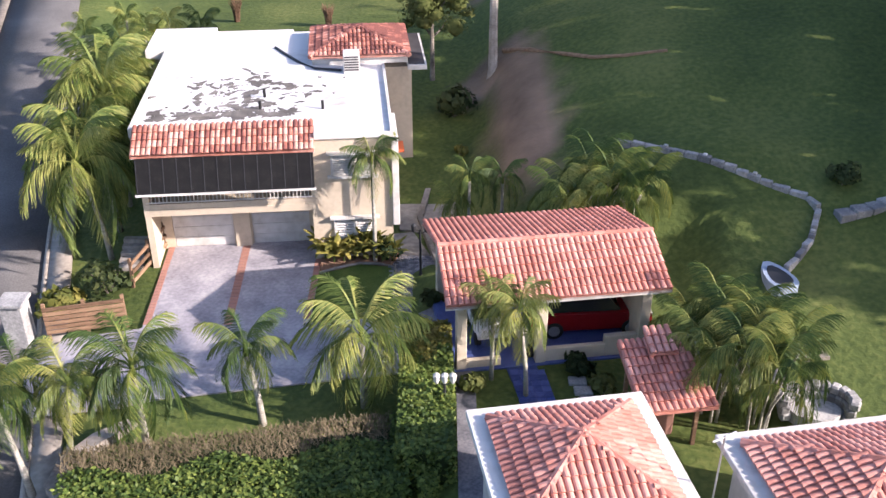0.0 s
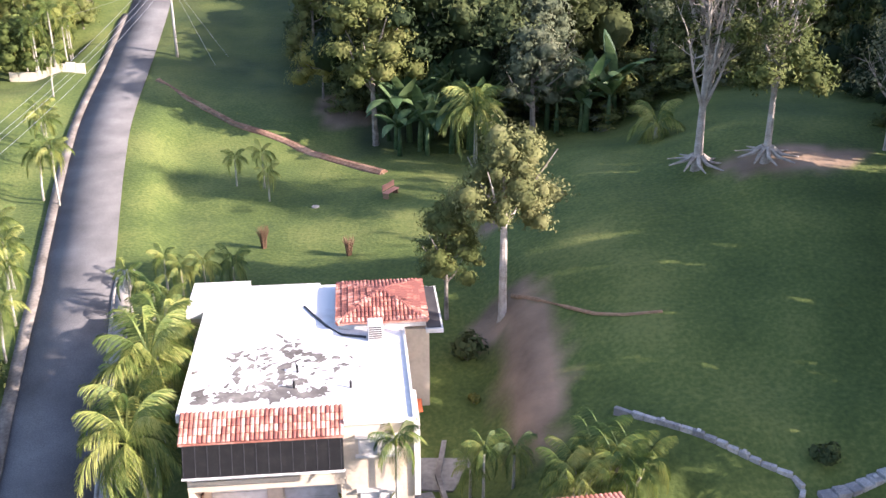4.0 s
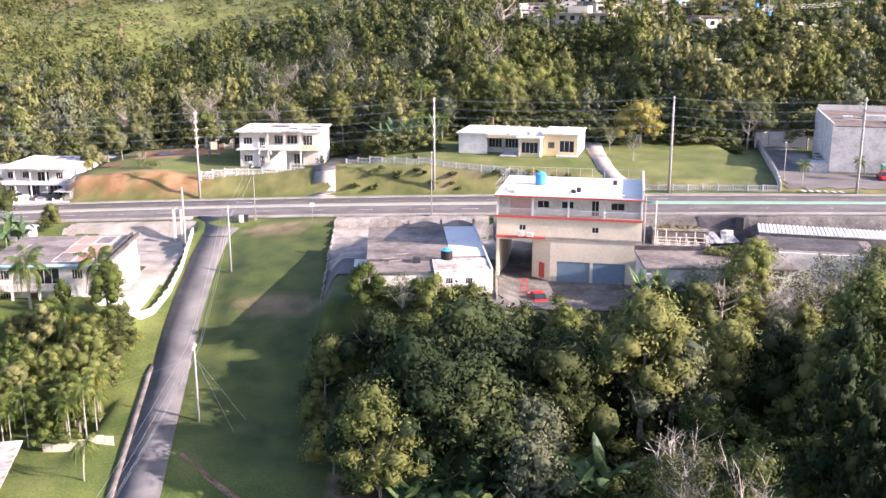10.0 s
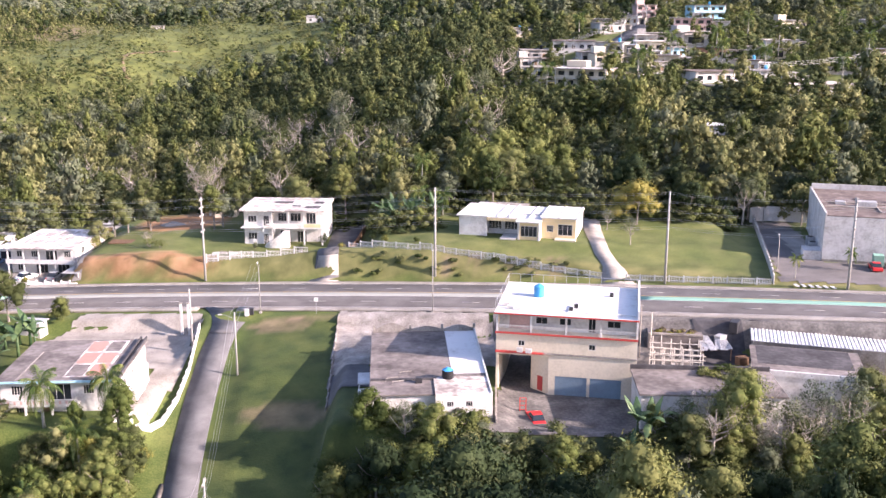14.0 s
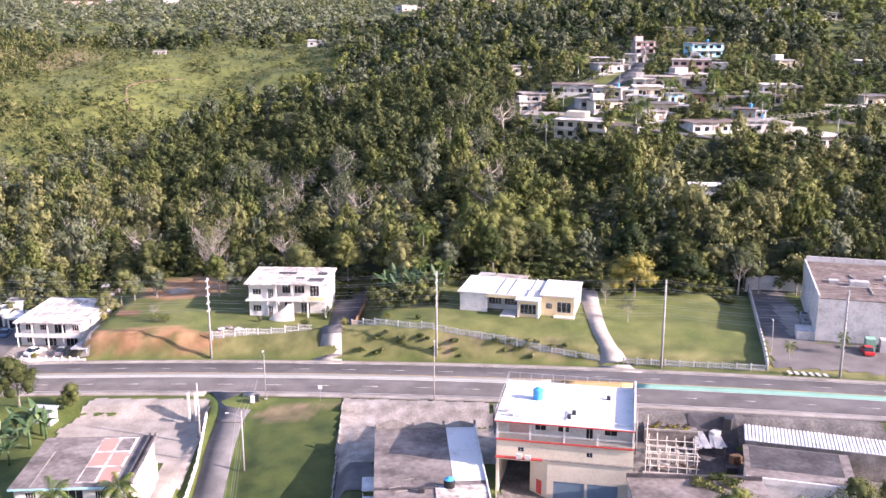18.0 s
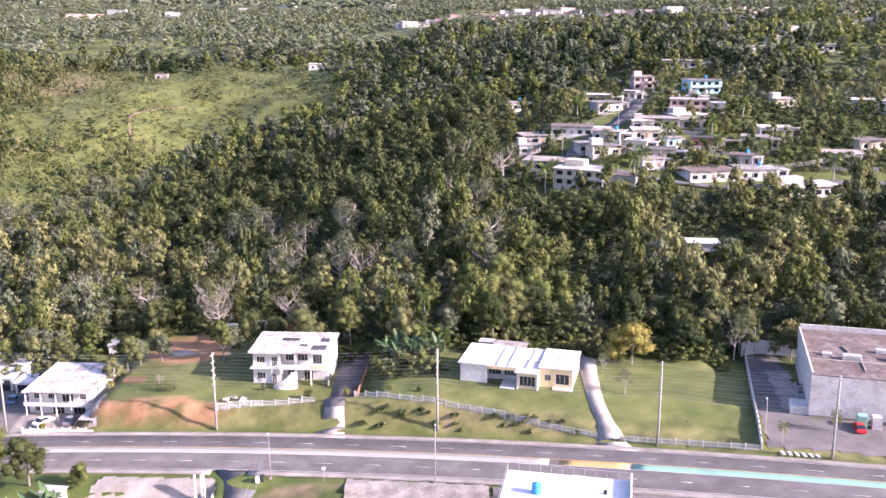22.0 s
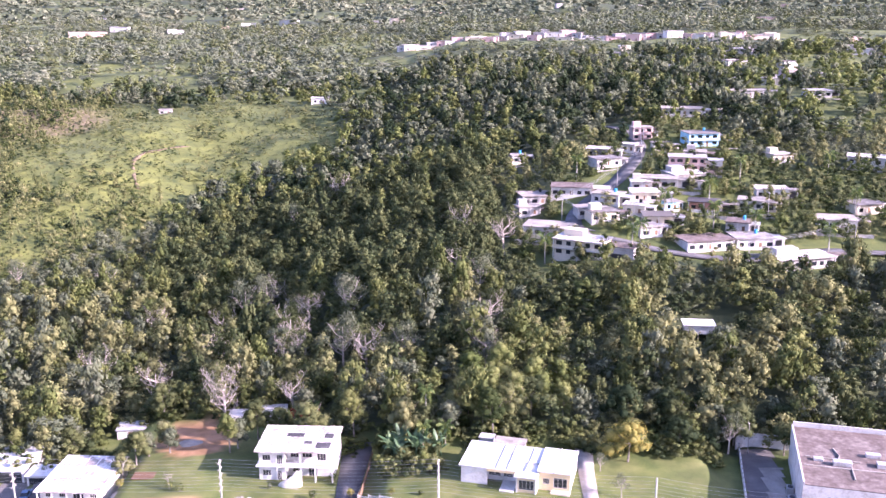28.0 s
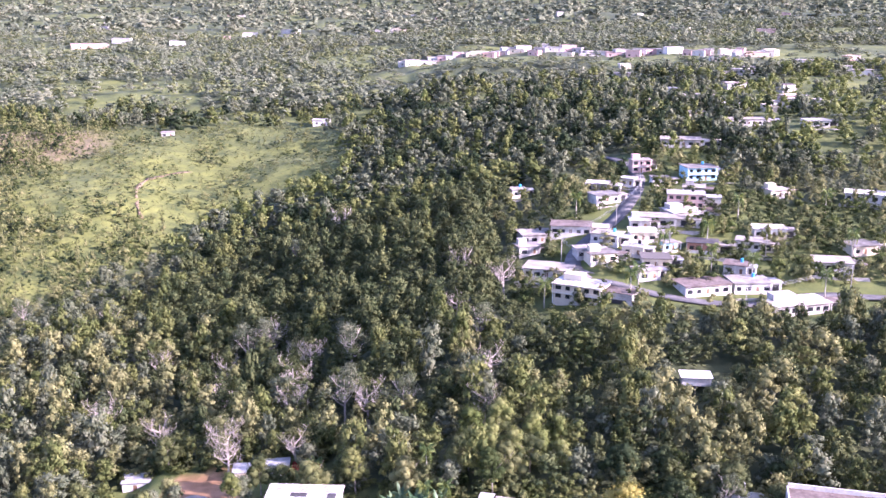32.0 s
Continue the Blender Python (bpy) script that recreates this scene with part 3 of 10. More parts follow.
def build_ground():
    xs = spaced([(-3000, -900, 300), (-900, -300, 60), (-300, -110, 12), (-110, -50, 2.5), (-50, 30, 0.9), (30, 115, 2.5), (115, 300, 12), (300, 900, 60), (900, 3000, 300)])
    ys = spaced([(-400, -60, 60), (-60, 0, 6), (0, 112, 0.9), (112, 225, 1.6), (225, 620, 7), (620, 1500, 22), (1500, 4900, 80)])
    X, Y = np.meshgrid(xs, ys)
    Z = land(X, Y)
    v = np.stack([X, Y, Z], -1).reshape(-1, 3)
    nx, ny = len(xs), len(ys)
    q = (np.arange(ny - 1)[:, None] * nx + np.arange(nx - 1)).ravel()
    me = mesh_from("ground", v, np.stack([q, q + 1, q + nx + 1, q + nx], 1), smooth=True)
    for name, f in (("wood", lambda x, y: wood_at(x, y) * (1 - 0.9 * village_at(x, y)) * (1 - glade_at(x, y))), ("meadow", lambda x, y: np.maximum(np.maximum(meadow_at(x, y), 0.6 * village_at(x, y)), 0.9 * glade_at(x, y))), ("dry", dry_at), ("rough", rough_shade_at), ("soil", soil_at), ("red", red_at)):
        at = me.attributes.new(name, "FLOAT", "POINT")
        at.data.foreach_set("value", f(X, Y).astype(np.float32).ravel())
    lawn = material("lawn", ((0.036, 0.058, 0.011), (0.07, 0.096, 0.02), (0.128, 0.142, 0.038)), 0.16, 0.85, bump=0.1, fine=26, spread=(0.36, 0.66))
    n, l = lawn.node_tree.nodes, lawn.node_tree.links
    b = n["Principled BSDF"]
    base = b.inputs["Base Color"].links[0].from_socket
    tex = n.new("ShaderNodeTexNoise")
    tex.inputs["Scale"].default_value = 0.25
    tex.inputs["Detail"].default_value = 6
    geo = n.new("ShaderNodeNewGeometry")
    l.new(geo.outputs["Position"], tex.inputs["Vector"])
    broad = n.new("ShaderNodeTexNoise")
    broad.inputs["Scale"].default_value = 0.075
    broad.inputs["Detail"].default_value = 9
    broad.inputs["Roughness"].default_value = 0.72
    l.new(geo.outputs["Position"], broad.inputs["Vector"])
    # rough: uncut grass with the trees' shade put into its colour
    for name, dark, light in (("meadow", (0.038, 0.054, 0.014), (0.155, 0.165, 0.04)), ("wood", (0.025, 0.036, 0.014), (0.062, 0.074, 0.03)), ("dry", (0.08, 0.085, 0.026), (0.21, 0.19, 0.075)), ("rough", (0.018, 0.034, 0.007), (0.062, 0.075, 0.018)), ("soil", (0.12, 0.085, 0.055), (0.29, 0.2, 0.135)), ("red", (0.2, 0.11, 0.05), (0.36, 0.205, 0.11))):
        at = n.new("ShaderNodeAttribute")
        at.attribute_name = name
        rp = n.new("ShaderNodeValToRGB")
        rp.color_ramp.elements[0].position, rp.color_ramp.elements[1].position = 0.35, 0.68
        rp.color_ramp.elements[0].color, rp.color_ramp.elements[1].color = (*dark, 1), (*light, 1)
        l.new((broad if name == "meadow" else tex).outputs["Fac"], rp.inputs["Fac"])
        mx = n.new("ShaderNodeMix")
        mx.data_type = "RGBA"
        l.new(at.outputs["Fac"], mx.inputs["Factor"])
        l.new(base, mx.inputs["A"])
        l.new(rp.outputs["Color"], mx.inputs["B"])
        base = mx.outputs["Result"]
    l.new(base, b.inputs["Base Color"])
    me.materials.append(lawn)
    return tagged(new("ground", me), "rolling green ground with mown lawns, woods and meadow", "ground", kind="structure")


build_ground()


# ---- roads ----
def ribbon(name, mat, left, right, label, category, thick=0.12, kind="structure", parent=None):
    """A slab between two lines of points (top surface), closed below."""
    n = len(left)
    L, R = np.array(left, float), np.array(right, float)
    low = np.array([0, 0, thick])
    v = np.concatenate([L, R, L - low, R - low])
    f = []
    for i in range(n - 1):
        a, b, c, d = i, i + 1, n + i, n + i + 1
        f += [(a, c, d, b), (a + 2 * n, b + 2 * n, d + 2 * n, c + 2 * n), (a, b, b + 2 * n, a + 2 * n), (c, c + 2 * n, d + 2 * n, d)]
    f += [(0, 2 * n, 3 * n, n), (n - 1, 2 * n - 1, 4 * n - 1, 3 * n - 1)]
    me = mesh_from(name, v, f, mat)
    if parent:
        return child(name, me, parent, label)
    return tagged(new(name, me), label, category, kind=kind)


def side_line(off, lift=0.0, y0=-20, y1=160.5, step_m=1.5):
    ys = np.arange(y0, y1 + 0.01, step_m)
    cx, cz = np.interp(ys, SIDE_Y, SIDE_X), np.interp(ys, SIDE_Y, SIDE_Z)
    k = np.ones(5) / 5
    cx = np.convolve(np.pad(cx, 2, mode="edge"), k, "valid")
    cz = np.convolve(np.pad(cz, 2, mode="edge"), k, "valid")
    return [true3(x + off, y, z + lift) for x, y, z in zip(cx, ys, cz)]


def main_line(off, lift=0.0, x0=-170.0, x1=170.0, step_m=2.5):
    xs = np.arange(x0, x1 + 0.01, step_m)
    slope = -0.195 - 2 * 7.06e-4 * np.clip(xs, -138, 400)
    nrm = np.sqrt(1 + slope ** 2)
    return [true3(x - off * s / m, main_y(x) + off / m, float(main_z(x)) + lift) for x, s, m in zip(xs, slope, nrm)]


ribbon("road", M["asphalt"], side_line(-SIDE_HALF), side_line(SIDE_HALF), "narrow worn grey asphalt side road", "road")
apron_l, apron_r = side_line(-SIDE_HALF, 0.0, 158, 170), side_line(SIDE_HALF, 0.0, 158, 170)
ribbon("road", M["asphalt"], [(x - 0.06 * i * i, y, z + 0.03) for i, (x, y, z) in enumerate(apron_l)], [(x + 0.05 * i * i, y, z + 0.03) for i, (x, y, z) in enumerate(apron_r)], "flared mouth of the side road at the main road", "road")
ribbon("kerb", M["gutter"], side_line(-SIDE_HALF - 0.75, 0.1, y1=118), side_line(-SIDE_HALF, 0.1, y1=118), "weathered concrete gutter along the side road", "kerb", 0.3)
ribbon("kerb", M["concrete"], side_line(SIDE_HALF, 0.1, y1=60), side_line(SIDE_HALF + 0.2, 0.1, y1=60), "concrete kerb along the side road", "kerb", 0.3)
ribbon("pavement", M["concrete"], side_line(SIDE_HALF + 0.2, 0.08, y1=60), side_line(SIDE_HALF + 1.15, 0.08, y1=60), "pale concrete footpath beside the side road", "pavement", 0.3)
ribbon("road", M["asphalt_dark"], main_line(-MAIN_HALF + 1.6), main_line(MAIN_HALF - 1.3), "four-lane dark asphalt main road with a painted median", "road")
ribbon("pavement", M["concrete"], main_line(MAIN_HALF - 1.3, 0.14), main_line(MAIN_HALF, 0.14), "pale concrete kerb and footpath on the far side of the main road", "pavement", 0.4)
ribbon("pavement", M["concrete"], main_line(-MAIN_HALF, 0.14, -170, -45), main_line(-MAIN_HALF + 1.6, 0.14, -170, -45), "pale concrete footpath on the near side of the main road", "pavement", 0.4)
ribbon("pavement", M["concrete"], main_line(-MAIN_HALF, 0.14, -37.5, 170), main_line(-MAIN_HALF + 1.6, 0.14, -37.5, 170), "pale concrete footpath on the near side of the main road", "pavement", 0.4)
def mark_line(off, lift=0.0, x0=-170.0, x1=170.0, step_m=2.5):
    """A line on the road's own surface."""
    f = (off + MAIN_HALF - 1.6) / (2 * MAIN_HALF - 2.9)
    return [tuple(a + (b - a) * f for a, b in zip(p, q)) for p, q in zip(main_line(-MAIN_HALF + 1.6, lift, x0, x1, step_m), main_line(MAIN_HALF - 1.3, lift, x0, x1, step_m))]


markings = thing("road_markings", Matrix(), "painted lane dashes, edge lines and coloured median", "road marking", kind="structure")
for x0, x1, mat in ((-170, -87, "median_green"), (-87, 20, "median_pale"), (20, 33, "median_orange"), (33, 170, "median_green")):
    ribbon("median", M[mat], mark_line(-0.2, 0.05, x0, x1), mark_line(2.1, 0.05, x0, x1), "", "", 0.01, parent=markings)
for off in (-0.35, 2.15):
    ribbon("median_line", M["road_yellow"] if off > 0 else M["road_white"], mark_line(off, 0.05), mark_line(off + 0.14, 0.05), "", "", 0.01, parent=markings)
for off in (-MAIN_HALF + 1.9, MAIN_HALF - 1.7):
    ribbon("edge_line", M["road_white"], mark_line(off, 0.05), mark_line(off + 0.12, 0.05), "", "", 0.01, parent=markings)
for off in (-3.9, 4.6):
    for k in range(24):
        x0 = -110 + k * 9.4 + (3 if off > 0 else 0)
        ribbon("lane_dash", M["road_white"], mark_line(off, 0.05, x0, x0 + 3, 1.5), mark_line(off + 0.12, 0.05, x0, x0 + 3, 1.5), "", "", 0.01, parent=markings)


# ---- plants ----
def cards(rng, centre, radius, count, size, flat=0.75, low=-0.5, squash=0.7):
    """Leaf-like quads scattered over an uneven shell; returns corners (n,4,3)."""
    d = rng.normal(size=(count * 2, 3))
    d /= np.linalg.norm(d, axis=1)[:, None]
    d = d[d[:, 2] > low][:count]
    n = len(d)
    r = radius * (0.62 + 0.42 * rng.rand(n))[:, None]
    p = np.asarray(centre) + d * r * np.array([1, 1, squash])
    nrm = d + rng.normal(size=(n, 3)) * (1 - flat)
    nrm /= np.linalg.norm(nrm, axis=1)[:, None]
    a = np.cross(nrm, rng.normal(size=(n, 3)))
    a /= np.linalg.norm(a, axis=1)[:, None] + 1e-9
    b = np.cross(nrm, a)
    s = size * (0.55 + 0.9 * rng.rand(n))[:, None]
    w = s * (0.45 + 0.3 * rng.rand(n))[:, None]
    return np.stack([p - a * s, p - b * w + a * s * 0.1, p + a * s, p + b * w + a * s * 0.1], 1)


def lobe_core(rng, centre, radius, squash, fine=True):
    """A rough inner mass of a clump of leaves, as triangles (n,3,3)."""
    v = np.array([(1, 0, 0), (0, 1, 0), (-1, 0, 0), (0, -1, 0), (0, 0, 1), (0, 0, -1)], float)
    t = v[np.array([(0, 1, 4), (1, 2, 4), (2, 3, 4), (3, 0, 4), (1, 0, 5), (2, 1, 5), (3, 2, 5), (0, 3, 5)])]
    if fine:
        a, b, c = t[:, 0], t[:, 1], t[:, 2]
        ab, bc, ca = (a + b) / 2, (b + c) / 2, (c + a) / 2
        t = np.concatenate([np.stack(k, 1) for k in ((a, ab, ca), (ab, b, bc), (ca, bc, c), (ab, bc, ca))])
        t = t / np.linalg.norm(t, axis=2)[..., None]
    key = np.round(t * 50).astype(int) @ np.array([7, 131, 1709])
    t = t * (0.78 + 0.4 * ((np.abs(key * 7919 + rng.randint(999)) % 97) / 97.0))[..., None]
    n = t / np.linalg.norm(t, axis=2)[..., None]
    return np.concatenate([np.asarray(centre) + t * radius * np.array([1, 1, squash]), n], 2)


def leaf_tris(rng, centre, radius, count, size, low=-0.45, squash=0.75, spiky=0.45, slim=0.75, reach=0.6):
    """Small leafy triangles round a clump."""
    d = rng.normal(size=(count * 2 + 8, 3))
    d /= np.linalg.norm(d, axis=1)[:, None]
    d = d[d[:, 2] > low][:count]
    n = len(d)
    p = np.asarray(centre) + d * (radius * (0.72 + reach * rng.rand(n) ** 1.8))[:, None] * np.array([1, 1, squash])
    nrm = d + rng.normal(size=(n, 3)) * spiky
    nrm /= np.linalg.norm(nrm, axis=1)[:, None]
    a = np.cross(nrm, rng.normal(size=(n, 3)))
    a /= np.linalg.norm(a, axis=1)[:, None] + 1e-9
    b = np.cross(nrm, a)
    s = size * (0.5 + 1.0 * rng.rand(n))[:, None]
    t = np.stack([p + a * s, p - a * s * 0.6 + b * s * slim, p - a * s * 0.6 - b * s * slim], 1)
    soft = d * 0.8 + nrm * 0.45 + np.array([0, 0, 0.15])
    soft /= np.linalg.norm(soft, axis=1)[:, None]
    return np.concatenate([t, np.repeat(soft[:, None], 3, 1)], 2)


def crown_tris(rng, height, spread, lobes, count, leaf, base=0.35, fine=True, core=0.74, slim=0.75, reach=0.6):
    """Clumps of leaves round an axis, open and uneven at the edge."""
    out = []
    bend = rng.uniform(-0.25, 0.25, 2) * spread
    for i in range(lobes):
        ang = i * 2.4 + rng.uniform(-0.6, 0.6)
        f = (i + 0.5 + rng.uniform(-0.5, 0.5)) / lobes
        z = height * (base + (1 - base) * (0.08 + 0.8 * f))
        rad = spread * (0.86 - 0.66 * f ** 2) * rng.uniform(0.3, 1.12)
        c = (math.cos(ang) * rad + bend[0] * f, math.sin(ang) * rad + bend[1] * f, z)
        r = spread * (0.15 + 0.24 * rng.rand() ** 1.4) * (1.5 if lobes < 7 else 1.0 if lobes > 12 else 1.2)
        sq = rng.uniform(0.5, 1.15)
        if core:
            out.append(lobe_core(rng, c, r * core, sq, fine))
        out.append(leaf_tris(rng, c, r, int(count / lobes * (r / (0.26 * spread)) ** 1.5) + 4, leaf, squash=sq, slim=slim, reach=reach))
    return np.concatenate(out)


def tri_mesh(name, tris, mat):
    """Triangles with a normal of their own at each corner (n,3,6)."""
    p, soft = tris[..., :3], tris[..., 3:]
    face = np.cross(p[:, 1] - p[:, 0], p[:, 2] - p[:, 0])
    turn = (face * soft[:, 0]).sum(1) < 0
    p = np.where(turn[:, None, None], p[:, ::-1], p)
    soft = np.where(turn[:, None, None], soft[:, ::-1], soft)
    me = mesh_from(name, p.reshape(-1, 3), np.arange(len(p) * 3).reshape(-1, 3), mat, smooth=True)
    at = me.attributes.new("custom_normal", "FLOAT_VECTOR", "POINT")
    at.data.foreach_set("vector", soft.astype(np.float32).ravel())
    return me


def quad_mesh(name, quads, mat):
    v = quads.reshape(-1, 3)
    return mesh_from(name, v, np.arange(len(v)).reshape(-1, 4), mat)


def limb_mesh(name, rng, height, spread, mat, thick, limbs=6, twigs=0, fork=0.35, rise=0.0):
    bm = bmesh.new()
    lean = Vector((rng.uniform(-0.3, 0.3), rng.uniform(-0.3, 0.3), 0))
    top = Vector((0, 0, height * 0.75)) + lean
    tube(bm, [(0, 0, -0.6), (0, 0, 0.15), Vector((0, 0, height * fork)) + lean * 0.4, top], [thick * 1.7, thick * 1.15, thick * 0.8, thick * 0.25], 7)
    for i in range(limbs):
        a = i * 2.4 + rng.uniform(-0.4, 0.4)
        z0 = height * rng.uniform(fork * 0.8, 0.6)
        s = Vector((0, 0, z0)) + lean * (z0 / height)
        e = s + Vector((math.cos(a), math.sin(a), 0)) * spread * rng.uniform(0.5, 0.85) * (1 - 0.4 * rise) + Vector((0, 0, height * (rng.uniform(0.15, 0.35) + 0.14 * rise)))
        m = (s + e) / 2 + Vector((0, 0, -0.04 * height))
        tube(bm, [s, m, e], [thick * 0.55, thick * 0.36, thick * 0.1], 5, False)
        for j in range(twigs):
            q = s.lerp(e, rng.uniform(0.35, 1))
            d = Vector((rng.uniform(-1, 1), rng.uniform(-1, 1), rng.uniform(0.3, 1.4))).normalized()
            k = q + d * spread * rng.uniform(0.2, 0.45)
            tube(bm, [q, k], [thick * 0.16, thick * 0.03], 4, False)
            for w in range(2):
                d2 = (d + Vector((rng.uniform(-1, 1), rng.uniform(-1, 1), rng.uniform(-0.3, 0.8)))).normalized()
                q2 = q.lerp(k, rng.uniform(0.3, 0.8))
                tube(bm, [q2, q2 + d2 * spread * 0.2], [thick * 0.08, thick * 0.02], 3, False)
    me = bpy.data.meshes.new(name)
    bm.to_mesh(me)
    bm.free()
    me.materials.append(mat)
    return me


TREES = {}


def tree_kind(key, seed, height, spread, lobes, count, leaf, mat, base=0.35, bark="bark", thick=0.22, limbs=6, twigs=0, core=0.74, fork=0.35, rise=0.0):
    rng = np.random.RandomState(seed)
    TREES[key] = (limb_mesh("trunk", rng, height, spread, M[bark], thick, limbs, twigs, fork, rise), tri_mesh("crown", crown_tris(rng, height, spread, int(lobes * 1.7), int(count * 2.2), leaf * 0.68, base, core=core, slim=0.42, reach=0.85), M[mat]) if count else None)


def plant_tree(key, x, y, scale, turn, label, group="", z=None, stretch=1.0, name="tree"):
    trunk, crown = TREES[key]
    x, y = spot(x, y)
    z = ground_z(x, y) if z is None else z
    t = thing(name, pose(x, y, z, 0, 0, turn), label, "tree", group)
    t.scale = (scale, scale, scale * stretch)
    child("trunk", trunk, t)
    if crown:
        child("crown", crown, t)
    return t


tree_kind("round", 1, 10, 4.2, 18, 2300, 0.3, "leaf_dark")
tree_kind("tall", 2, 13, 3.8, 20, 2600, 0.27, "leaf_mid", base=0.35)
tree_kind("wide", 3, 11, 5.2, 24, 2800, 0.31, "leaf_dark", base=0.3)
tree_kind("olive", 4, 11, 4.4, 20, 2200, 0.29, "leaf_olive", base=0.3)
tree_kind("bush", 5, 5, 3.0, 14, 1700, 0.25, "leaf_mid", base=0.04, thick=0.12)
tree_kind("bush_dark", 6, 5, 3.2, 14, 1700, 0.26, "leaf_dark", base=0.03, thick=0.12)
tree_kind("grey", 7, 9, 3.4, 15, 1700, 0.28, "leaf_grey", base=0.3)
tree_kind("bare", 8, 10, 4.6, 6, 260, 0.24, "leaf_olive", base=0.5, bark="bark_pale", thick=0.26, limbs=11, twigs=7, core=0)
tree_kind("sparse", 9, 11, 4.2, 9, 900, 0.25, "leaf_grey", base=0.45, bark="bark_pale", thick=0.2, limbs=9, twigs=4, core=0)
tree_kind("yellow", 10, 6, 3.6, 11, 1500, 0.24, "leaf_yellow", base=0.2, thick=0.14)
tree_kind("sunny", 12, 10, 4.0, 20, 2300, 0.25, "leaf_sunny", base=0.2)
tree_kind("sunny_bush", 13, 5.5, 3.0, 15, 1700, 0.23, "leaf_sunny", base=0.05, thick=0.12)
tree_kind("bamboo", 11, 13, 4.6, 20, 3400, 0.26, "leaf_sunny", base=0.1, thick=0.1)


def scatter(x0, x1, y0, y1, gap, seed, keep):
    rng = np.random.RandomState(seed)
    gx, gy = np.meshgrid(np.arange(x0, x1, gap), np.arange(y0, y1, gap))
    px = (gx + rng.uniform(-0.5, 0.5, gx.shape) * gap).ravel()
    py = (gy + rng.uniform(-0.5, 0.5, gy.shape) * gap).ravel()
    k = keep(px, py, rng.rand(len(px)))
    px, py = px[k], py[k]
    return np.stack([px, py, land(px, py)], 1), rng


def in_view(x, y, side=0.5):
    return np.abs(x) < 25 + side * y


# the near wood, tree by tree
rng = np.random.RandomState(5)
kinds = ["round", "tall", "wide", "olive", "bush_dark", "bush", "olive", "tall", "sparse", "grey"]
gx, gy = np.meshgrid(np.arange(-15.3, 64, 5.0), np.arange(82, 119, 4.6))
for x, y in zip(gx.ravel(), gy.ravel()):
    x, y = x + rng.uniform(-1.8, 1.8), y + rng.uniform(-1.6, 1.6)
    if plan_wood(np.array([x]), np.array([y]))[0] < 0.6:
        continue
    k = kinds[rng.randint(len(kinds))]
    # pale crowns stand for sun on the far trees, dark kinds for shade
    if (y > 101 or x > 30) and rng.rand() < 0.4:
        k = "sunny"
    elif x < 14 and rng.rand() < 0.75:
        k = ("round", "wide", "bush_dark")[rng.randint(3)]
    if y > 112:
        continue
    s = rng.uniform(0.75, 1.1) * ((0.95 if x < 4 else 0.68) if y > 105 else 1.2 if x > 24 else 1.4 if x > 6 else 1.55)
    lab = {"olive": "olive-green broadleaf tree with sunlit crown", "bush": "low bushy green tree at the wood's edge", "bush_dark": "low dark green tree in the wood"}.get(k, "dark green broadleaf tree in the dense wood")
    plant_tree(k, x, y, s, rng.uniform(0, 360), lab, "trees of the near wood")
gx, gy = np.meshgrid(np.arange(-15.3, 64, 4.2), np.arange(104.5, 119.5, 3.6))
for x, y in zip(gx.ravel(), gy.ravel()):
    x, y = x + rng.uniform(-1.3, 1.3), y + rng.uniform(-1.2, 1.2)
    top = 118.8 if x < 4 else 114.8 if x < 26 else 117.5
    if y > top:
        continue
    k = ["sunny_bush", "bush_dark", "sunny", "bush", "sparse", "sunny_bush", "olive", "tall"][rng.randint(8)]
    s = {"bush": 0.85, "bush_dark": 0.85, "sunny_bush": 0.9}.get(k, 0.55) * rng.uniform(0.75, 1.2) * ((0.95 if x < 2 else 0.62) if y > 110 and x < 28 else 1.0)
    plant_tree(k, x, y, s, rng.uniform(0, 360), {"sparse": "thin pale tree on the slope below the buildings"}.get(k, "bushy green tree on the slope below the buildings"), "trees of the near wood")
# behind the houses across the main road
for i in range(36):
    x = rng.uniform(-112, 96)
    y = 222 - 0.12 * max(0, x + 20) + abs(rng.normal()) * 8
    k = ["olive", "grey", "tall", "round", "sparse", "wide", "bush", "olive"][rng.randint(8)]
    lab = {"sparse": "pale half-bare tree at the edge of the woods", "grey": "grey-green tree at the edge of the woods", "olive": "olive-green tree at the edge of the woods"}.get(k, "dark green tree at the edge of the woods")
    plant_tree(k, x, y, rng.uniform(0.65, 1.05), rng.uniform(0, 360), lab, "trees behind the roadside houses")


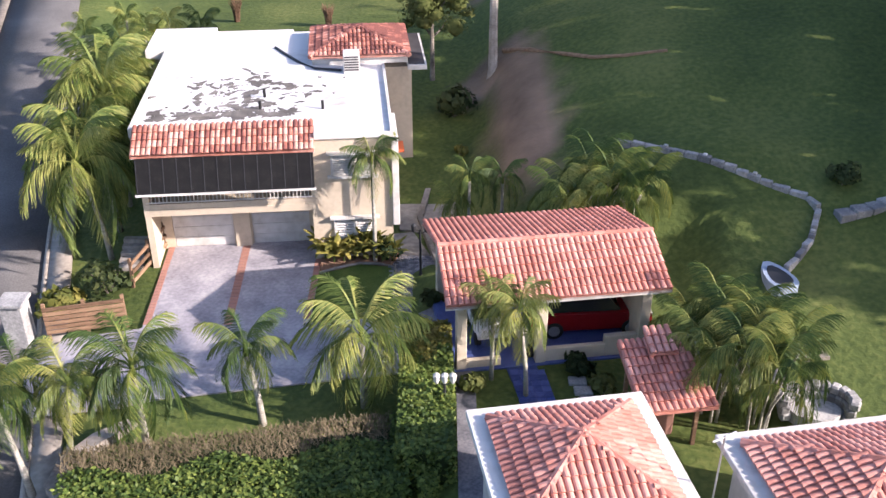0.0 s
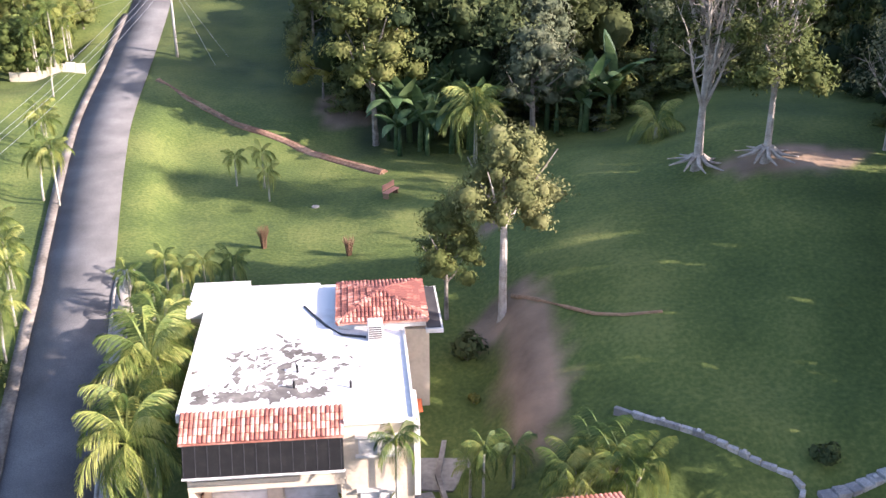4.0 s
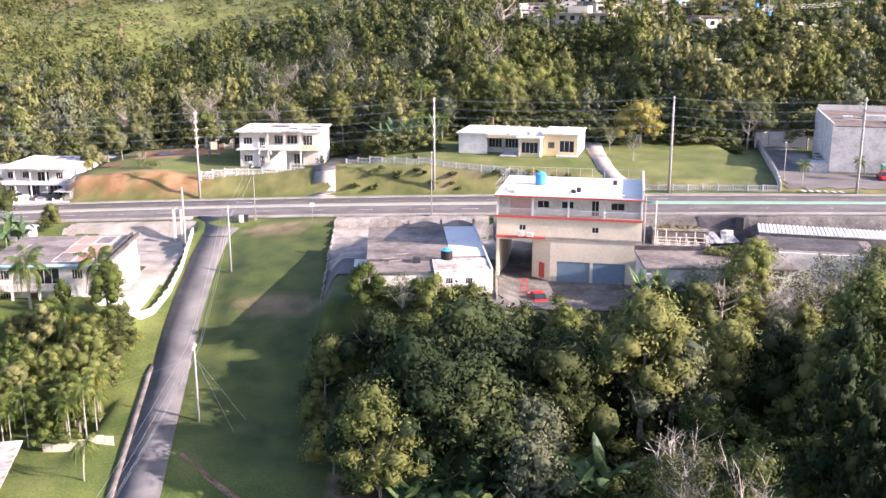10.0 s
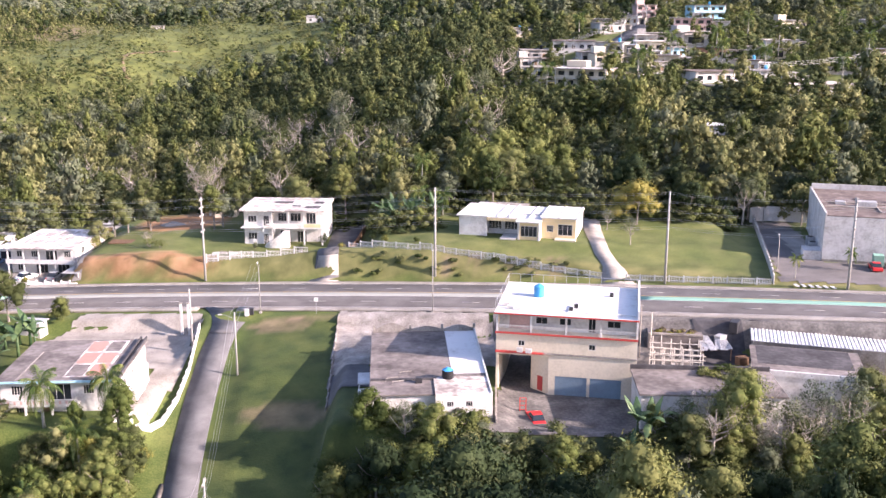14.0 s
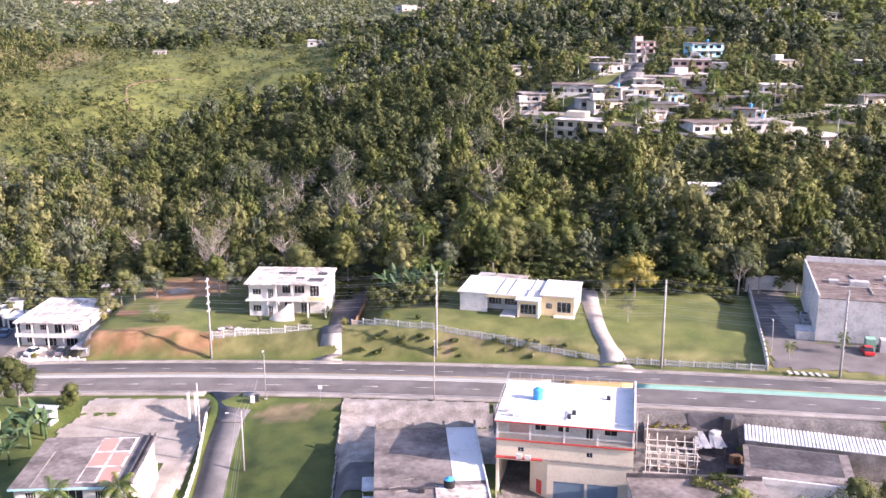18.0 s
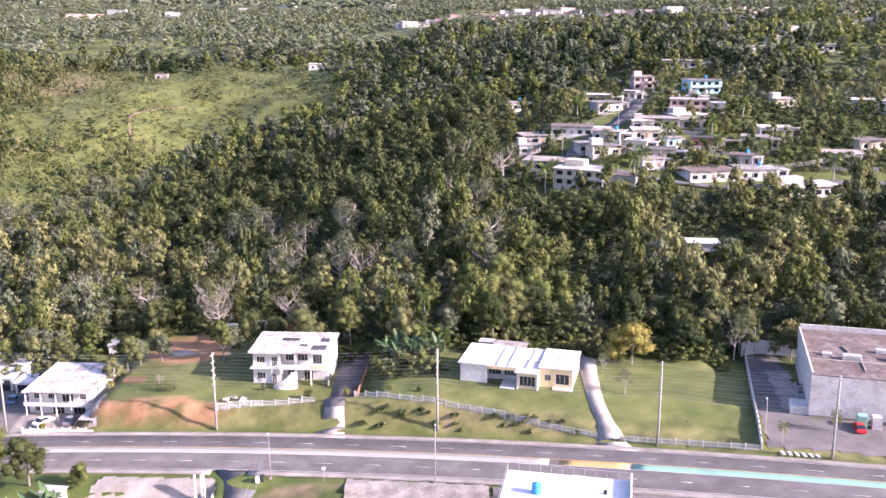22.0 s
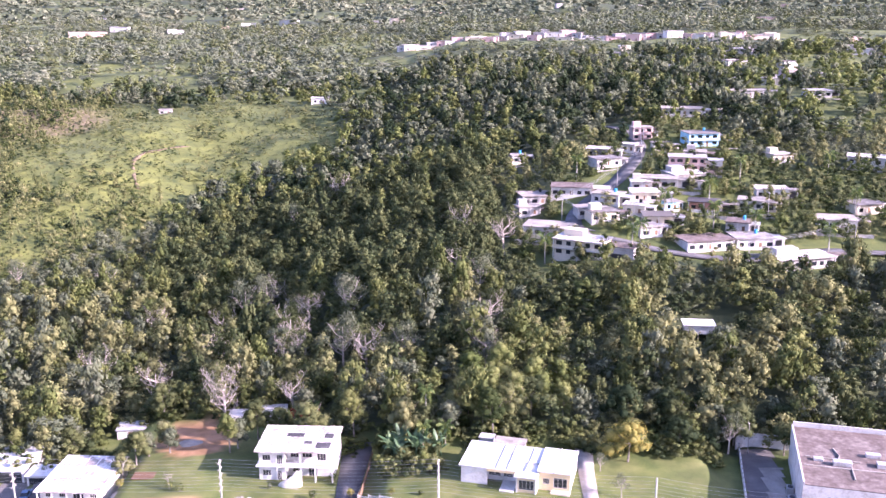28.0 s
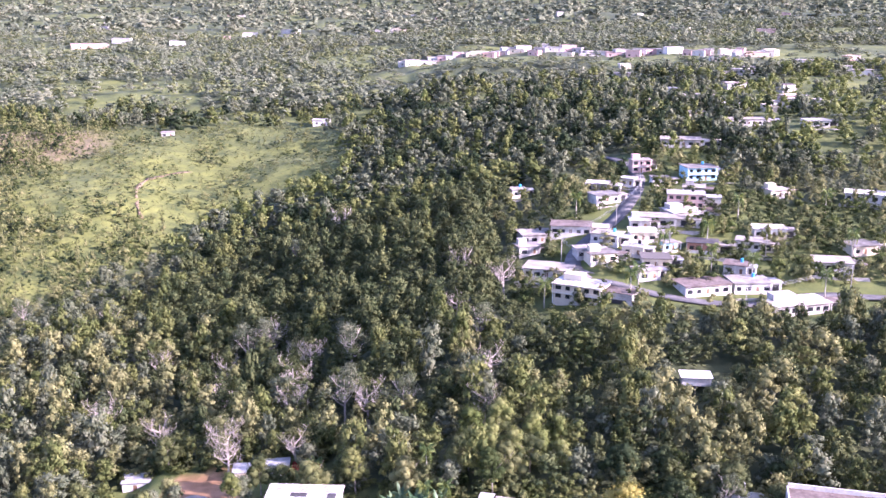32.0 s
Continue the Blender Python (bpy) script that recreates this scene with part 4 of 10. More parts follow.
# ---- building pieces ----
def wall_mesh(bm, x0, x1, z0, z1, y0, y1, holes=()):
    """A wall along x with openings that go through it, in one piece."""
    xs = sorted({x0, x1, *[h[0] for h in holes], *[h[1] for h in holes]})
    zs = sorted({z0, z1, *[h[2] for h in holes], *[h[3] for h in holes]})
    nx, nz = len(xs) - 1, len(zs) - 1
    full = {(i, j) for i in range(nx) for j in range(nz) if not any(h[0] < (xs[i] + xs[i + 1]) / 2 < h[1] and h[2] < (zs[j] + zs[j + 1]) / 2 < h[3] for h in holes)}
    made = {}

    def at(i, j, s):
        if (i, j, s) not in made:
            made[(i, j, s)] = bm.verts.new((xs[i], (y0, y1)[s], zs[j]))
        return made[(i, j, s)]
    for i, j in full:
        bm.faces.new((at(i, j, 0), at(i + 1, j, 0), at(i + 1, j + 1, 0), at(i, j + 1, 0)))
        bm.faces.new((at(i, j, 1), at(i, j + 1, 1), at(i + 1, j + 1, 1), at(i + 1, j, 1)))
        for di, dj, a, b in ((-1, 0, (i, j + 1), (i, j)), (1, 0, (i + 1, j), (i + 1, j + 1)), (0, -1, (i, j), (i + 1, j)), (0, 1, (i + 1, j + 1), (i, j + 1))):
            if (i + di, j + dj) not in full:
                bm.faces.new((at(*a, 0), at(*a, 1), at(*b, 1), at(*b, 0)))
    return bm


def louvre_window(parent, x0, x1, z0, z1, y, slats=6, frame="white_paint", pane="dark_glass", turn=None):
    """A window in an opening of a wall along x whose outer face is at y."""
    m = turn if turn is not None else Matrix()
    f = 0.07
    w = part("window", boxes((x0, y - 0.05, z0, x0 + f, y + 0.08, z1), (x1 - f, y - 0.05, z0, x1, y + 0.08, z1), (x0 + f, y - 0.05, z1 - f, x1 - f, y + 0.08, z1), (x0 + f, y - 0.05, z0, x1 - f, y + 0.08, z0 + f)), M[frame], parent)
    w.matrix_basis = m
    part("pane", boxes((x0 + f, y + 0.06, z0 + f, x1 - f, y + 0.09, z1 - f)), M[pane], w)
    n = slats
    for i in range(n):
        z = z0 + f + (z1 - z0 - 2 * f) * (i + 0.5) / n
        bm = boxes((x0 + f, -0.05, -0.008, x1 - f, 0.05, 0.008))
        bmesh.ops.rotate(bm, verts=bm.verts, cent=(0, 0, 0), matrix=Matrix.Rotation(radians(35), 3, "X"))
        bmesh.ops.translate(bm, verts=bm.verts, vec=(0, y + 0.0, z))
        part("slat", bm, M[frame], w)
    return w


def pane_window(parent, x0, x1, z0, z1, y, bars=1, frame="white_paint", m=None, depth=0.08):
    f = 0.06
    w = part("window", boxes((x0, y - 0.03, z0, x0 + f, y + depth, z1), (x1 - f, y - 0.03, z0, x1, y + depth, z1), (x0 + f, y - 0.03, z1 - f, x1 - f, y + depth, z1), (x0 + f, y - 0.03, z0, x1 - f, y + depth, z0 + f)), M[frame], parent)
    if m is not None:
        w.matrix_basis = m
    part("pane", boxes((x0 + f, y + 0.04, z0 + f, x1 - f, y + 0.06, z1 - f)), M["dark_glass"], w)
    for i in range(bars):
        x = x0 + (x1 - x0) * (i + 1) / (bars + 1)
        part("mullion", boxes((x - 0.025, y - 0.02, z0 + f, x + 0.025, y + 0.05, z1 - f)), M[frame], w)
    return w


def tile_shape(w=0.195, l=0.42):
    """One barrel tile, its length along y, low end at y = 0."""
    v, f = [], []
    for y, r, z in ((0, 0.5, 0.05), (l, 0.42, 0.0)):
        for k in range(6):
            a = math.pi * k / 5
            v.append((-math.cos(a) * w * r, y, z + math.sin(a) * w * r * 0.75))
    for k in range(5):
        f.append((k, k + 1, k + 7, k + 6))
    f.append((0, 5, 4, 1))
    f.append((1, 4, 3, 2))
    return np.array(v), f


TILE_V, TILE_F = tile_shape()
TILE_MESH = {}


def tile_spots(a, b, c, d, w=0.205, l=0.36):
    """Poses of tiles on a roof face: eave a to b, top d to c (counter-clockwise from outside)."""
    a, b, c, d = map(Vector, (a, b, c, d))
    ex = (b - a).normalized()
    nz = ex.cross((d + c) / 2 - (a + b) / 2).normalized()
    ey = nz.cross(ex).normalized()
    H = ((d + c) / 2 - a).dot(ey)
    W = (b - a).length
    d0, c0 = (d - a).dot(ex), (c - a).dot(ex)
    rows, cols = max(1, int(round(H / l))), max(1, int(round(W / w)))
    out = []
    for j in range(rows):
        y = H * j / rows
        ym = (j + 0.5) / rows
        lo, hi = d0 * ym, W + (c0 - W) * ym
        for i in range(cols):
            x = W * (i + 0.5) / cols
            if lo - 0.02 < x < hi + 0.02:
                m = Matrix((ex, ey, nz)).transposed().to_4x4()
                m.translation = a + ex * x + ey * (y - 0.03) + nz * 0.03
                out.append(m)
    return out


def tiled_face(parent, a, b, c, d, mat, single=False, slab=0.1):
    """A roof face with barrel tiles: an object each, or joined."""
    bm = bmesh.new()
    top = [bm.verts.new(Vector(p)) for p in (a, b, c, d)]
    low = [bm.verts.new(Vector(p) - Vector((0, 0, slab))) for p in (a, b, c, d)]
    if (Vector(c) - Vector(d)).length < 0.02:
        bmesh.ops.remove_doubles(bm, verts=[top[2], top[3]], dist=0.03)
        bmesh.ops.remove_doubles(bm, verts=[low[2], low[3]], dist=0.03)
        bm.verts.ensure_lookup_table()
        top, low = list(bm.verts)[:3], list(bm.verts)[3:6]
    n = len(top)
    bm.faces.new(top)
    bm.faces.new(low[::-1])
    for i in range(n):
        bm.faces.new((top[i], low[i], low[(i + 1) % n], top[(i + 1) % n]))
    face = part("roof_face", bm, M[mat], parent)
    spots = tile_spots(a, b, c, d)
    if single:
        if mat not in TILE_MESH:
            me = bpy.data.meshes.new("tile")
            me.from_pydata([tuple(p) for p in TILE_V], [], TILE_F)
            me.materials.append(M[mat])
            TILE_MESH[mat] = me
        for m in spots[:130]:
            child("tile", TILE_MESH[mat], face, m=m)
        spots = spots[130:]
    if spots:
        vs, fs = [], []
        for m in spots:
            k = len(vs)
            vs += [tuple(m @ Vector(p)) for p in TILE_V]
            fs += [tuple(k + i for i in f) for f in TILE_F]
        me = bpy.data.meshes.new("tiles")
        me.from_pydata(vs, [], fs)
        me.materials.append(M[mat])
        tagged(child("tiles", me, face), kind="stuff")
    return face


def ridge_tiles(parent, p, q, mat, n=None):
    p, q = Vector(p), Vector(q)
    d = q - p
    n = n or max(2, int(d.length / 0.4))
    for i in range(n):
        part("ridge_tile", tube(bmesh.new(), [p + d * (i / n), p + d * ((i + 1.08) / n)], [0.13, 0.11], 7), M[mat], parent)


# ---- palms and garden plants ----
def frond_mesh(name, mat, length, width, droop, seed, pairs=46, lift=0.5):
    """A feathery palm leaf along x: a curved stem with hanging leaflets."""
    r = np.random.RandomState(seed)
    quads = []

    def at(t):
        return np.array([length * t * (1 - 0.18 * t * droop), 0.0, length * (lift * t - droop * 0.85 * t * t)])
    for i in range(9):
        p, q = at(i / 9), at((i + 1) / 9)
        w = 0.035 * (1 - i / 10)
        quads.append([p + (0, w, 0), p - (0, w, 0), q - (0, w * 0.8, 0), q + (0, w * 0.8, 0)])
    for i in range(pairs):
        t = 0.16 + 0.84 * (i + 0.5) / pairs
        p = at(t)
        ln = width * (0.45 + 0.75 * math.sin(math.pi * min(1, t * 0.9 + 0.08)))
        for s in (-1, 1):
            k = r.uniform(0.85, 1.15)
            tip = p + np.array([0.5 * ln + r.uniform(-0.05, 0.05), s * ln * r.uniform(0.45, 0.75) * k, -ln * (0.55 + 0.3 * droop) * r.uniform(0.7, 1.2)])
            w = 0.0135 * length / 2.2
            mid = (p + tip) / 2 + np.array([0.03, 0, ln * 0.08])
            quads.append([p + (-w, 0, 0), p + (w, 0, 0), mid + (w * 1.1, 0, 0), mid + (-w * 1.1, 0, 0)])
            quads.append([mid + (-w * 1.1, 0, 0), mid + (w * 1.1, 0, 0), tip + (w * 0.2, 0, 0), tip + (-w * 0.2, 0, 0)])
    return quad_mesh(name, np.array(quads, float), M[mat])


FRONDS = {k: [frond_mesh("frond", m, 1.75, 0.5, d, 60 + i, lift=li) for i, (d, li) in enumerate(((0.95, 1.0), (1.35, 0.85), (1.75, 0.7)))] for k, m in (("green", "palm_leaf"), ("gold", "palm_leaf_yellow"))}


def plant_palm(x, y, height, leaf=1.0, kind="green", fronds=13, seed=0, z=None, lean=(0, 0), stems=1, label="", group="", thick=0.11, spread=0.5):
    r = np.random.RandomState(1000 + seed)
    x, y = spot(x, y)
    z = ground_z(x, y) if z is None else z
    t = thing("palm", pose(x, y, z), label or "slender green palm with a grey ringed trunk", "palm", group)
    for s in range(stems):
        a = 6.28 * s / stems + r.uniform(0, 1)
        off = Vector((math.cos(a), math.sin(a), 0)) * (spread if stems > 1 else 0)
        h = height * (1 if stems == 1 else r.uniform(0.65, 1.1))
        top = off * (1 + 0.5 * (stems > 1)) + Vector((lean[0], lean[1], h))
        bm = tube(bmesh.new(), [off * 0.5 + Vector((0, 0, -0.4)), off * 0.6 + Vector((lean[0] * 0.2, lean[1] * 0.2, h * 0.35)), off + Vector((lean[0] * 0.6, lean[1] * 0.6, h * 0.72)), top], [thick * 1.35, thick, thick * 0.85, thick * 0.75], 8)
        part("trunk", bm, M["palm_trunk"], t, smooth=True)
        if stems == 1 and kind == "green":
            part("crownshaft", tube(bmesh.new(), [top - Vector((0, 0, 0.1)), top + Vector((0, 0, 0.5 * leaf))], [thick * 0.95, thick * 0.45], 8), M["palm_leaf"], t, smooth=True)
        n = fronds + 4 if stems == 1 else max(7, fronds // 2)
        for i in range(n):
            lev = i / n
            me = FRONDS[kind][min(2, int(lev * 3))]
            k = leaf * r.uniform(0.85, 1.1)
            m = Matrix.Translation(top + Vector((0, 0, (0.42 - 0.35 * lev) * leaf * 0.6))) @ Matrix.Rotation(i * 2.4 + r.uniform(-0.25, 0.25), 4, "Z") @ Matrix.Rotation(radians(-32 + 62 * lev + r.uniform(-8, 8)), 4, "Y") @ Matrix.Diagonal((k, k, k, 1))
            child("frond", me, t, m=m)
    return t


def blade_mesh(name, mat, length, width, droop, seed):
    """A broad banana-like leaf along x."""
    r = np.random.RandomState(seed)
    v, f = [], []
    n = 8
    for i in range(n + 1):
        t = i / n
        x, z = length * t * (1 - 0.25 * droop * t), length * (0.8 * t - droop * t * t)
        w = width * math.sin(math.pi * min(1, 0.06 + t * 0.93)) ** 0.7 * r.uniform(0.85, 1.1)
        v += [(x, -w, z - w * 0.25), (x, 0, z + 0.02), (x, w, z - w * 0.25)]
    for i in range(n):
        for k in (0, 1):
            f.append((i * 3 + k, i * 3 + k + 1, i * 3 + k + 4, i * 3 + k + 3))
    return mesh_from(name, v, f, M[mat])


BLADES = [blade_mesh("leaf", "banana_leaf", 2.6, 0.36, d, 80 + i) for i, d in enumerate((0.25, 0.6, 0.95))]
SMALL_BLADES = [blade_mesh("leaf", "leaf_yellow", 0.9, 0.13, d, 90 + i) for i, d in enumerate((0.3, 0.6, 0.9))]


def plant_banana(x, y, scale, seed, z=None, n=8, label="banana plant with long torn green leaves"):
    r = np.random.RandomState(seed)
    x, y = spot(x, y)
    z = ground_z(x, y) if z is None else z
    t = thing("banana_plant", pose(x, y, z, 0, 0, r.uniform(0, 360)), label, "plant", "banana plants")
    t.scale = (scale,) * 3
    part("stem", tube(bmesh.new(), [(0, 0, -0.3), (0.05, 0, 1.2), (0, 0.05, 2.3)], [0.2, 0.16, 0.09], 7), M["banana_leaf"], t, smooth=True)
    for i in range(n):
        m = Matrix.Translation((0, 0, 2.2)) @ Matrix.Rotation(i * 2.4, 4, "Z") @ Matrix.Rotation(radians(r.uniform(-40, 5)), 4, "Y")
        child("leaf", BLADES[i % 3], t, m=m)
    return t


def plant_shrub(x, y, r, h, mat, seed, label, z=None, count=260, leaf=0.13, name="shrub", twigs=5):
    rng = np.random.RandomState(seed)
    x, y = spot(x, y)
    z = ground_z(x, y) if z is None else z
    t = thing(name, pose(x, y, z), label, "shrub")
    q = np.concatenate([cards(rng, (rng.uniform(-0.4, 0.4) * r, rng.uniform(-0.4, 0.4) * r, h * rng.uniform(0.35, 0.65)), r * 0.65, count // 5, leaf, low=-0.8, squash=h / r * 0.55) for _ in range(5)])
    q[..., 2] = np.maximum(q[..., 2], 0.02)
    child("foliage", quad_mesh("foliage", q, M[mat]), t)
    bm = bmesh.new()
    for i in range(twigs):
        a = i * 2.4
        tube(bm, [(0, 0, -0.2), (math.cos(a) * r * 0.4, math.sin(a) * r * 0.4, h * 0.6)], [0.035, 0.015], 4)
    part("stems", bm, M["bark"], t)
    return t


def leafy_plant(x, y, scale, seed, n=16, z=None, label="low clump of broad yellow-green leaves"):
    r = np.random.RandomState(seed)
    x, y = spot(x, y)
    z = ground_z(x, y) if z is None else z
    t = thing("garden_plant", pose(x, y, z, 0, 0, r.uniform(0, 360)), label, "plant", "garden plants")
    t.scale = (scale,) * 3
    part("stem", tube(bmesh.new(), [(0, 0, -0.1), (0, 0, 0.4)], [0.05, 0.03], 5), M["palm_leaf"], t)
    for i in range(n):
        m = Matrix.Translation((0, 0, 0.25 + 0.02 * i)) @ Matrix.Rotation(i * 2.4, 4, "Z") @ Matrix.Rotation(radians(r.uniform(-45, 10)), 4, "Y")
        child("leaf", SMALL_BLADES[i % 3], t, m=m)
    return t


# ---- vehicles ----
def car(m, length, width, height, paint, label, style="suv", group=""):
    """A car along x, nose at +x, its base at z = 0."""
    t = thing("car" if style != "pickup" else "pickup_truck", m, label, "car" if style != "pickup" else "pickup truck", group)
    L, W, H = length, width / 2, height
    z0, belt = 0.3, H * 0.58
    if style == "pickup":
        side = ((-L / 2, z0), (L / 2 - 0.1, z0), (L / 2, z0 + 0.25), (L / 2 - 0.05, belt * 0.95), (L * 0.22, belt * 1.04), (-L / 2, belt * 1.04))
        cab = ((-L * 0.14, belt), (L * 0.23, belt), (L * 0.12, H), (-L * 0.11, H))
    elif style == "sedan":
        side = ((-L / 2, z0), (L / 2 - 0.1, z0), (L / 2, z0 + 0.25), (L / 2 - 0.08, belt * 0.85), (L * 0.2, belt), (-L * 0.36, belt), (-L / 2, belt * 0.92))
        cab = ((-L * 0.36, belt), (L * 0.22, belt), (L * 0.06, H), (-L * 0.22, H))
    else:
        side = ((-L / 2, z0), (L / 2 - 0.1, z0), (L / 2, z0 + 0.3), (L / 2 - 0.08, belt * 0.9), (L * 0.22, belt * 1.02), (-L / 2 + 0.03, belt * 1.02))
        cab = ((-L / 2 + 0.06, belt), (L * 0.24, belt), (L * 0.08, H), (-L / 2 + 0.3, H))

    def loft(outline, w0, w1):
        bm = bmesh.new()
        zs = [p[1] for p in outline]
        lo, hi = min(zs), max(zs)
        rows = []
        for s in (-1, 1):
            rows.append([bm.verts.new((x, s * (w0 + (w1 - w0) * (z - lo) / (hi - lo)), z)) for x, z in outline])
        n = len(outline)
        bm.faces.new(rows[0])
        bm.faces.new(rows[1][::-1])
        for i in range(n):
            bm.faces.new((rows[0][i], rows[1][i], rows[1][(i + 1) % n], rows[0][(i + 1) % n]))
        bmesh.ops.recalc_face_normals(bm, faces=bm.faces)
        bmesh.ops.bevel(bm, geom=list(bm.edges), offset=0.05, segments=2, affect="EDGES")
        return bm
    part("body", loft(side, W, W * 0.97), M[paint], t, smooth=False)
    part("glasshouse", loft(cab, W * 0.93, W * 0.78), M["dark_glass"], t)
    cx = [p[0] for p in cab]
    part("roof", boxes((cx[3] + 0.02, -W * 0.76, H - 0.02, cx[2] - 0.02, W * 0.76, H + 0.035), bevel=0.02), M[paint], t)
    if style == "pickup":
        part("bed", boxes((-L / 2 + 0.08, -W + 0.1, belt * 1.04 - 0.02, -L * 0.16, W - 0.1, belt * 1.04 + 0.006)), M["black_plastic"], t)
    for fx in (-L * 0.31, L * 0.32):
        for s in (-1, 1):
            bm = bmesh.new()
            bmesh.ops.create_cone(bm, cap_ends=True, segments=18, radius1=0.34, radius2=0.34, depth=0.22)
            bmesh.ops.rotate(bm, verts=bm.verts, cent=(0, 0, 0), matrix=Matrix.Rotation(math.pi / 2, 3, "X"))
            bmesh.ops.translate(bm, verts=bm.verts, vec=(fx, s * (W - 0.1), 0.34))
            wh = part("wheel", bm, M["rubber"], t)
            bm = bmesh.new()
            bmesh.ops.create_cone(bm, cap_ends=True, segments=14, radius1=0.21, radius2=0.21, depth=0.24)
            bmesh.ops.rotate(bm, verts=bm.verts, cent=(0, 0, 0), matrix=Matrix.Rotation(math.pi / 2, 3, "X"))
            bmesh.ops.translate(bm, verts=bm.verts, vec=(fx, s * (W - 0.095), 0.34))
            part("rim", bm, M["grey_metal"], wh)
    for s in (-1, 1):
        part("headlight", boxes((L / 2 - 0.12, s * W * 0.72 - 0.16, belt * 0.72, L / 2 + 0.0, s * W * 0.72 + 0.16, belt * 0.85), bevel=0.03), M["white_paint"], t)
        part("tail_light", boxes((-L / 2 - 0.02, s * W * 0.82 - 0.1, belt * 0.7, -L / 2 + 0.08, s * W * 0.82 + 0.1, belt * 0.92)), M["bright_red"], t)
    return t
ESTATE_FROM = set(scene.objects)


# ---- the estate: main house ----
def main_house():
    t = thing("house", pose(-12.05, 36.1, 0, 0, 0, 5.5), "two-storey beige house with white flat roof and red tiled awning", "house")
    Wd, D, F = 10.0, 11.6, 1.6
    # garage front, set back under the balcony
    part("garage_wall", wall_mesh(bmesh.new(), 0.2, 6.7, -0.2, 2.45, 0, 0.2, ((0.65, 3.2, -0.2, 2.05), (4.0, 6.45, -0.2, 2.05))), M["beige_wall"], t)
    for x0, x1 in ((0.65, 3.2), (4.0, 6.45)):
        d = part("garage_door", boxes((x0, 0.08, 0, x1, 0.13, 2.05)), M["white_paint"], t, "white panelled garage door")
        for k in range(4):
            part("panel", boxes((x0 + 0.05, 0.055, 0.06 + k * 0.5, x1 - 0.05, 0.085, 0.5 + k * 0.5), bevel=0.01), M["white_paint"], d)
    part("pillar", boxes((3.25, -0.16, 0, 3.95, 0.1, 2.1), bevel=0.02), M["beige_wall"], t)
    part("side_wall", boxes((-0.05, -F, -0.2, 0.2, D, 5.55)), M["beige_wall"], t)
    part("side_wall", wall_mesh(bmesh.new(), -F, 0.2, -0.2, 5.55, -6.95, -6.7), M["beige_wall"], t).matrix_basis = Matrix.Rotation(radians(90), 4, "Z")
    part("upper_wall", wall_mesh(bmesh.new(), 0.2, 6.7, 2.7, 5.55, 0.0, 0.2, ((1.0, 2.6, 2.75, 4.8), (3.8, 5.8, 2.75, 4.8))), M["beige_wall"], t)
    for x0, x1 in ((1.0, 2.6), (3.8, 5.8)):
        pane_window(t, x0, x1, 2.75, 4.8, 0.03, 1)
    part("balcony", boxes((-0.05, -F - 0.05, 2.42, 6.95, 0.0, 2.72), (0.0, -F - 0.03, 2.72, 6.9, -F + 0.12, 2.95)), M["beige_wall"], t)
    rail = part("railing", boxes((0.05, -F, 3.5, 6.85, -F + 0.07, 3.56), (0.05, -F, 2.99, 6.85, -F + 0.05, 3.03)), M["white_paint"], t)
    me = bpy.data.meshes.new("baluster")
    bm = boxes((-0.015, -0.015, 0, 0.015, 0.015, 0.5))
    bm.to_mesh(me)
    bm.free()
    me.materials.append(M["white_paint"])
    for i in range(44):
        child("baluster", me, rail, m=Matrix.Translation((0.15 + i * 0.153, -F + 0.03, 3.02)))
    # dark shade screen hanging out from the eave
    aw = part("awning", boxes((0.0, 0, -0.015, 6.9, 1.55, 0.015)), M["dark_mesh"], t, "dark ribbed sun-shade screen")
    aw.matrix_basis = Matrix.Translation((0, -2.55, 3.82)) @ Matrix.Rotation(radians(68), 4, "X")
    part("awning_rail", boxes((-0.05, -2.6, 3.78, 6.95, -2.5, 3.86)), M["white_paint"], t)
    for i in range(14):
        r = part("rib", boxes((0.02 + i * 0.52, 0, 0.018, 0.05 + i * 0.52, 1.55, 0.03)), M["dark_metal"], t)
        r.matrix_basis = Matrix.Translation((0, -2.55, 3.82)) @ Matrix.Rotation(radians(68), 4, "X")
    tiled_face(t, (-0.15, -2.05, 5.28), (6.95, -2.05, 5.28), (6.95, -0.75, 6.0), (-0.15, -0.75, 6.0), "terracotta_old", single=True)
    part("eave_board", boxes((-0.15, -2.0, 5.12, 6.95, -0.8, 5.2)), M["white_paint"], t)
    # right wing, flush with the balcony
    part("wing_front", wall_mesh(bmesh.new(), 6.95, Wd, -0.2, 5.55, -F, -F + 0.2, ((7.55, 9.3, 0.75, 1.95), (7.55, 9.3, 3.95, 4.85))), M["beige_wall"], t)
    for z0, z1, n in ((0.75, 1.95, 9), (3.95, 4.85, 7)):
        for x0, x1 in ((7.55, 8.42), (8.43, 9.3)):
            louvre_window(t, x0, x1, z0, z1, -F - 0.02, n)
        part("sill", boxes((7.4, -F - 0.18, z0 - 0.12, 9.45, -F, z0 - 0.02)), M["white_paint"], t)
        part("hood", boxes((7.4, -F - 0.22, z1 + 0.03, 9.45, -F, z1 + 0.12)), M["white_paint"], t)
    part("wing_side", boxes((Wd - 0.2, -F + 0.2, -0.2, Wd, D, 5.55)), M["white_paint"], t, "white side wall")
    part("fin", boxes((Wd, -F - 0.15, 1.6, Wd + 0.28, -F + 2.6, 5.5), bevel=0.02), M["white_paint"], t)
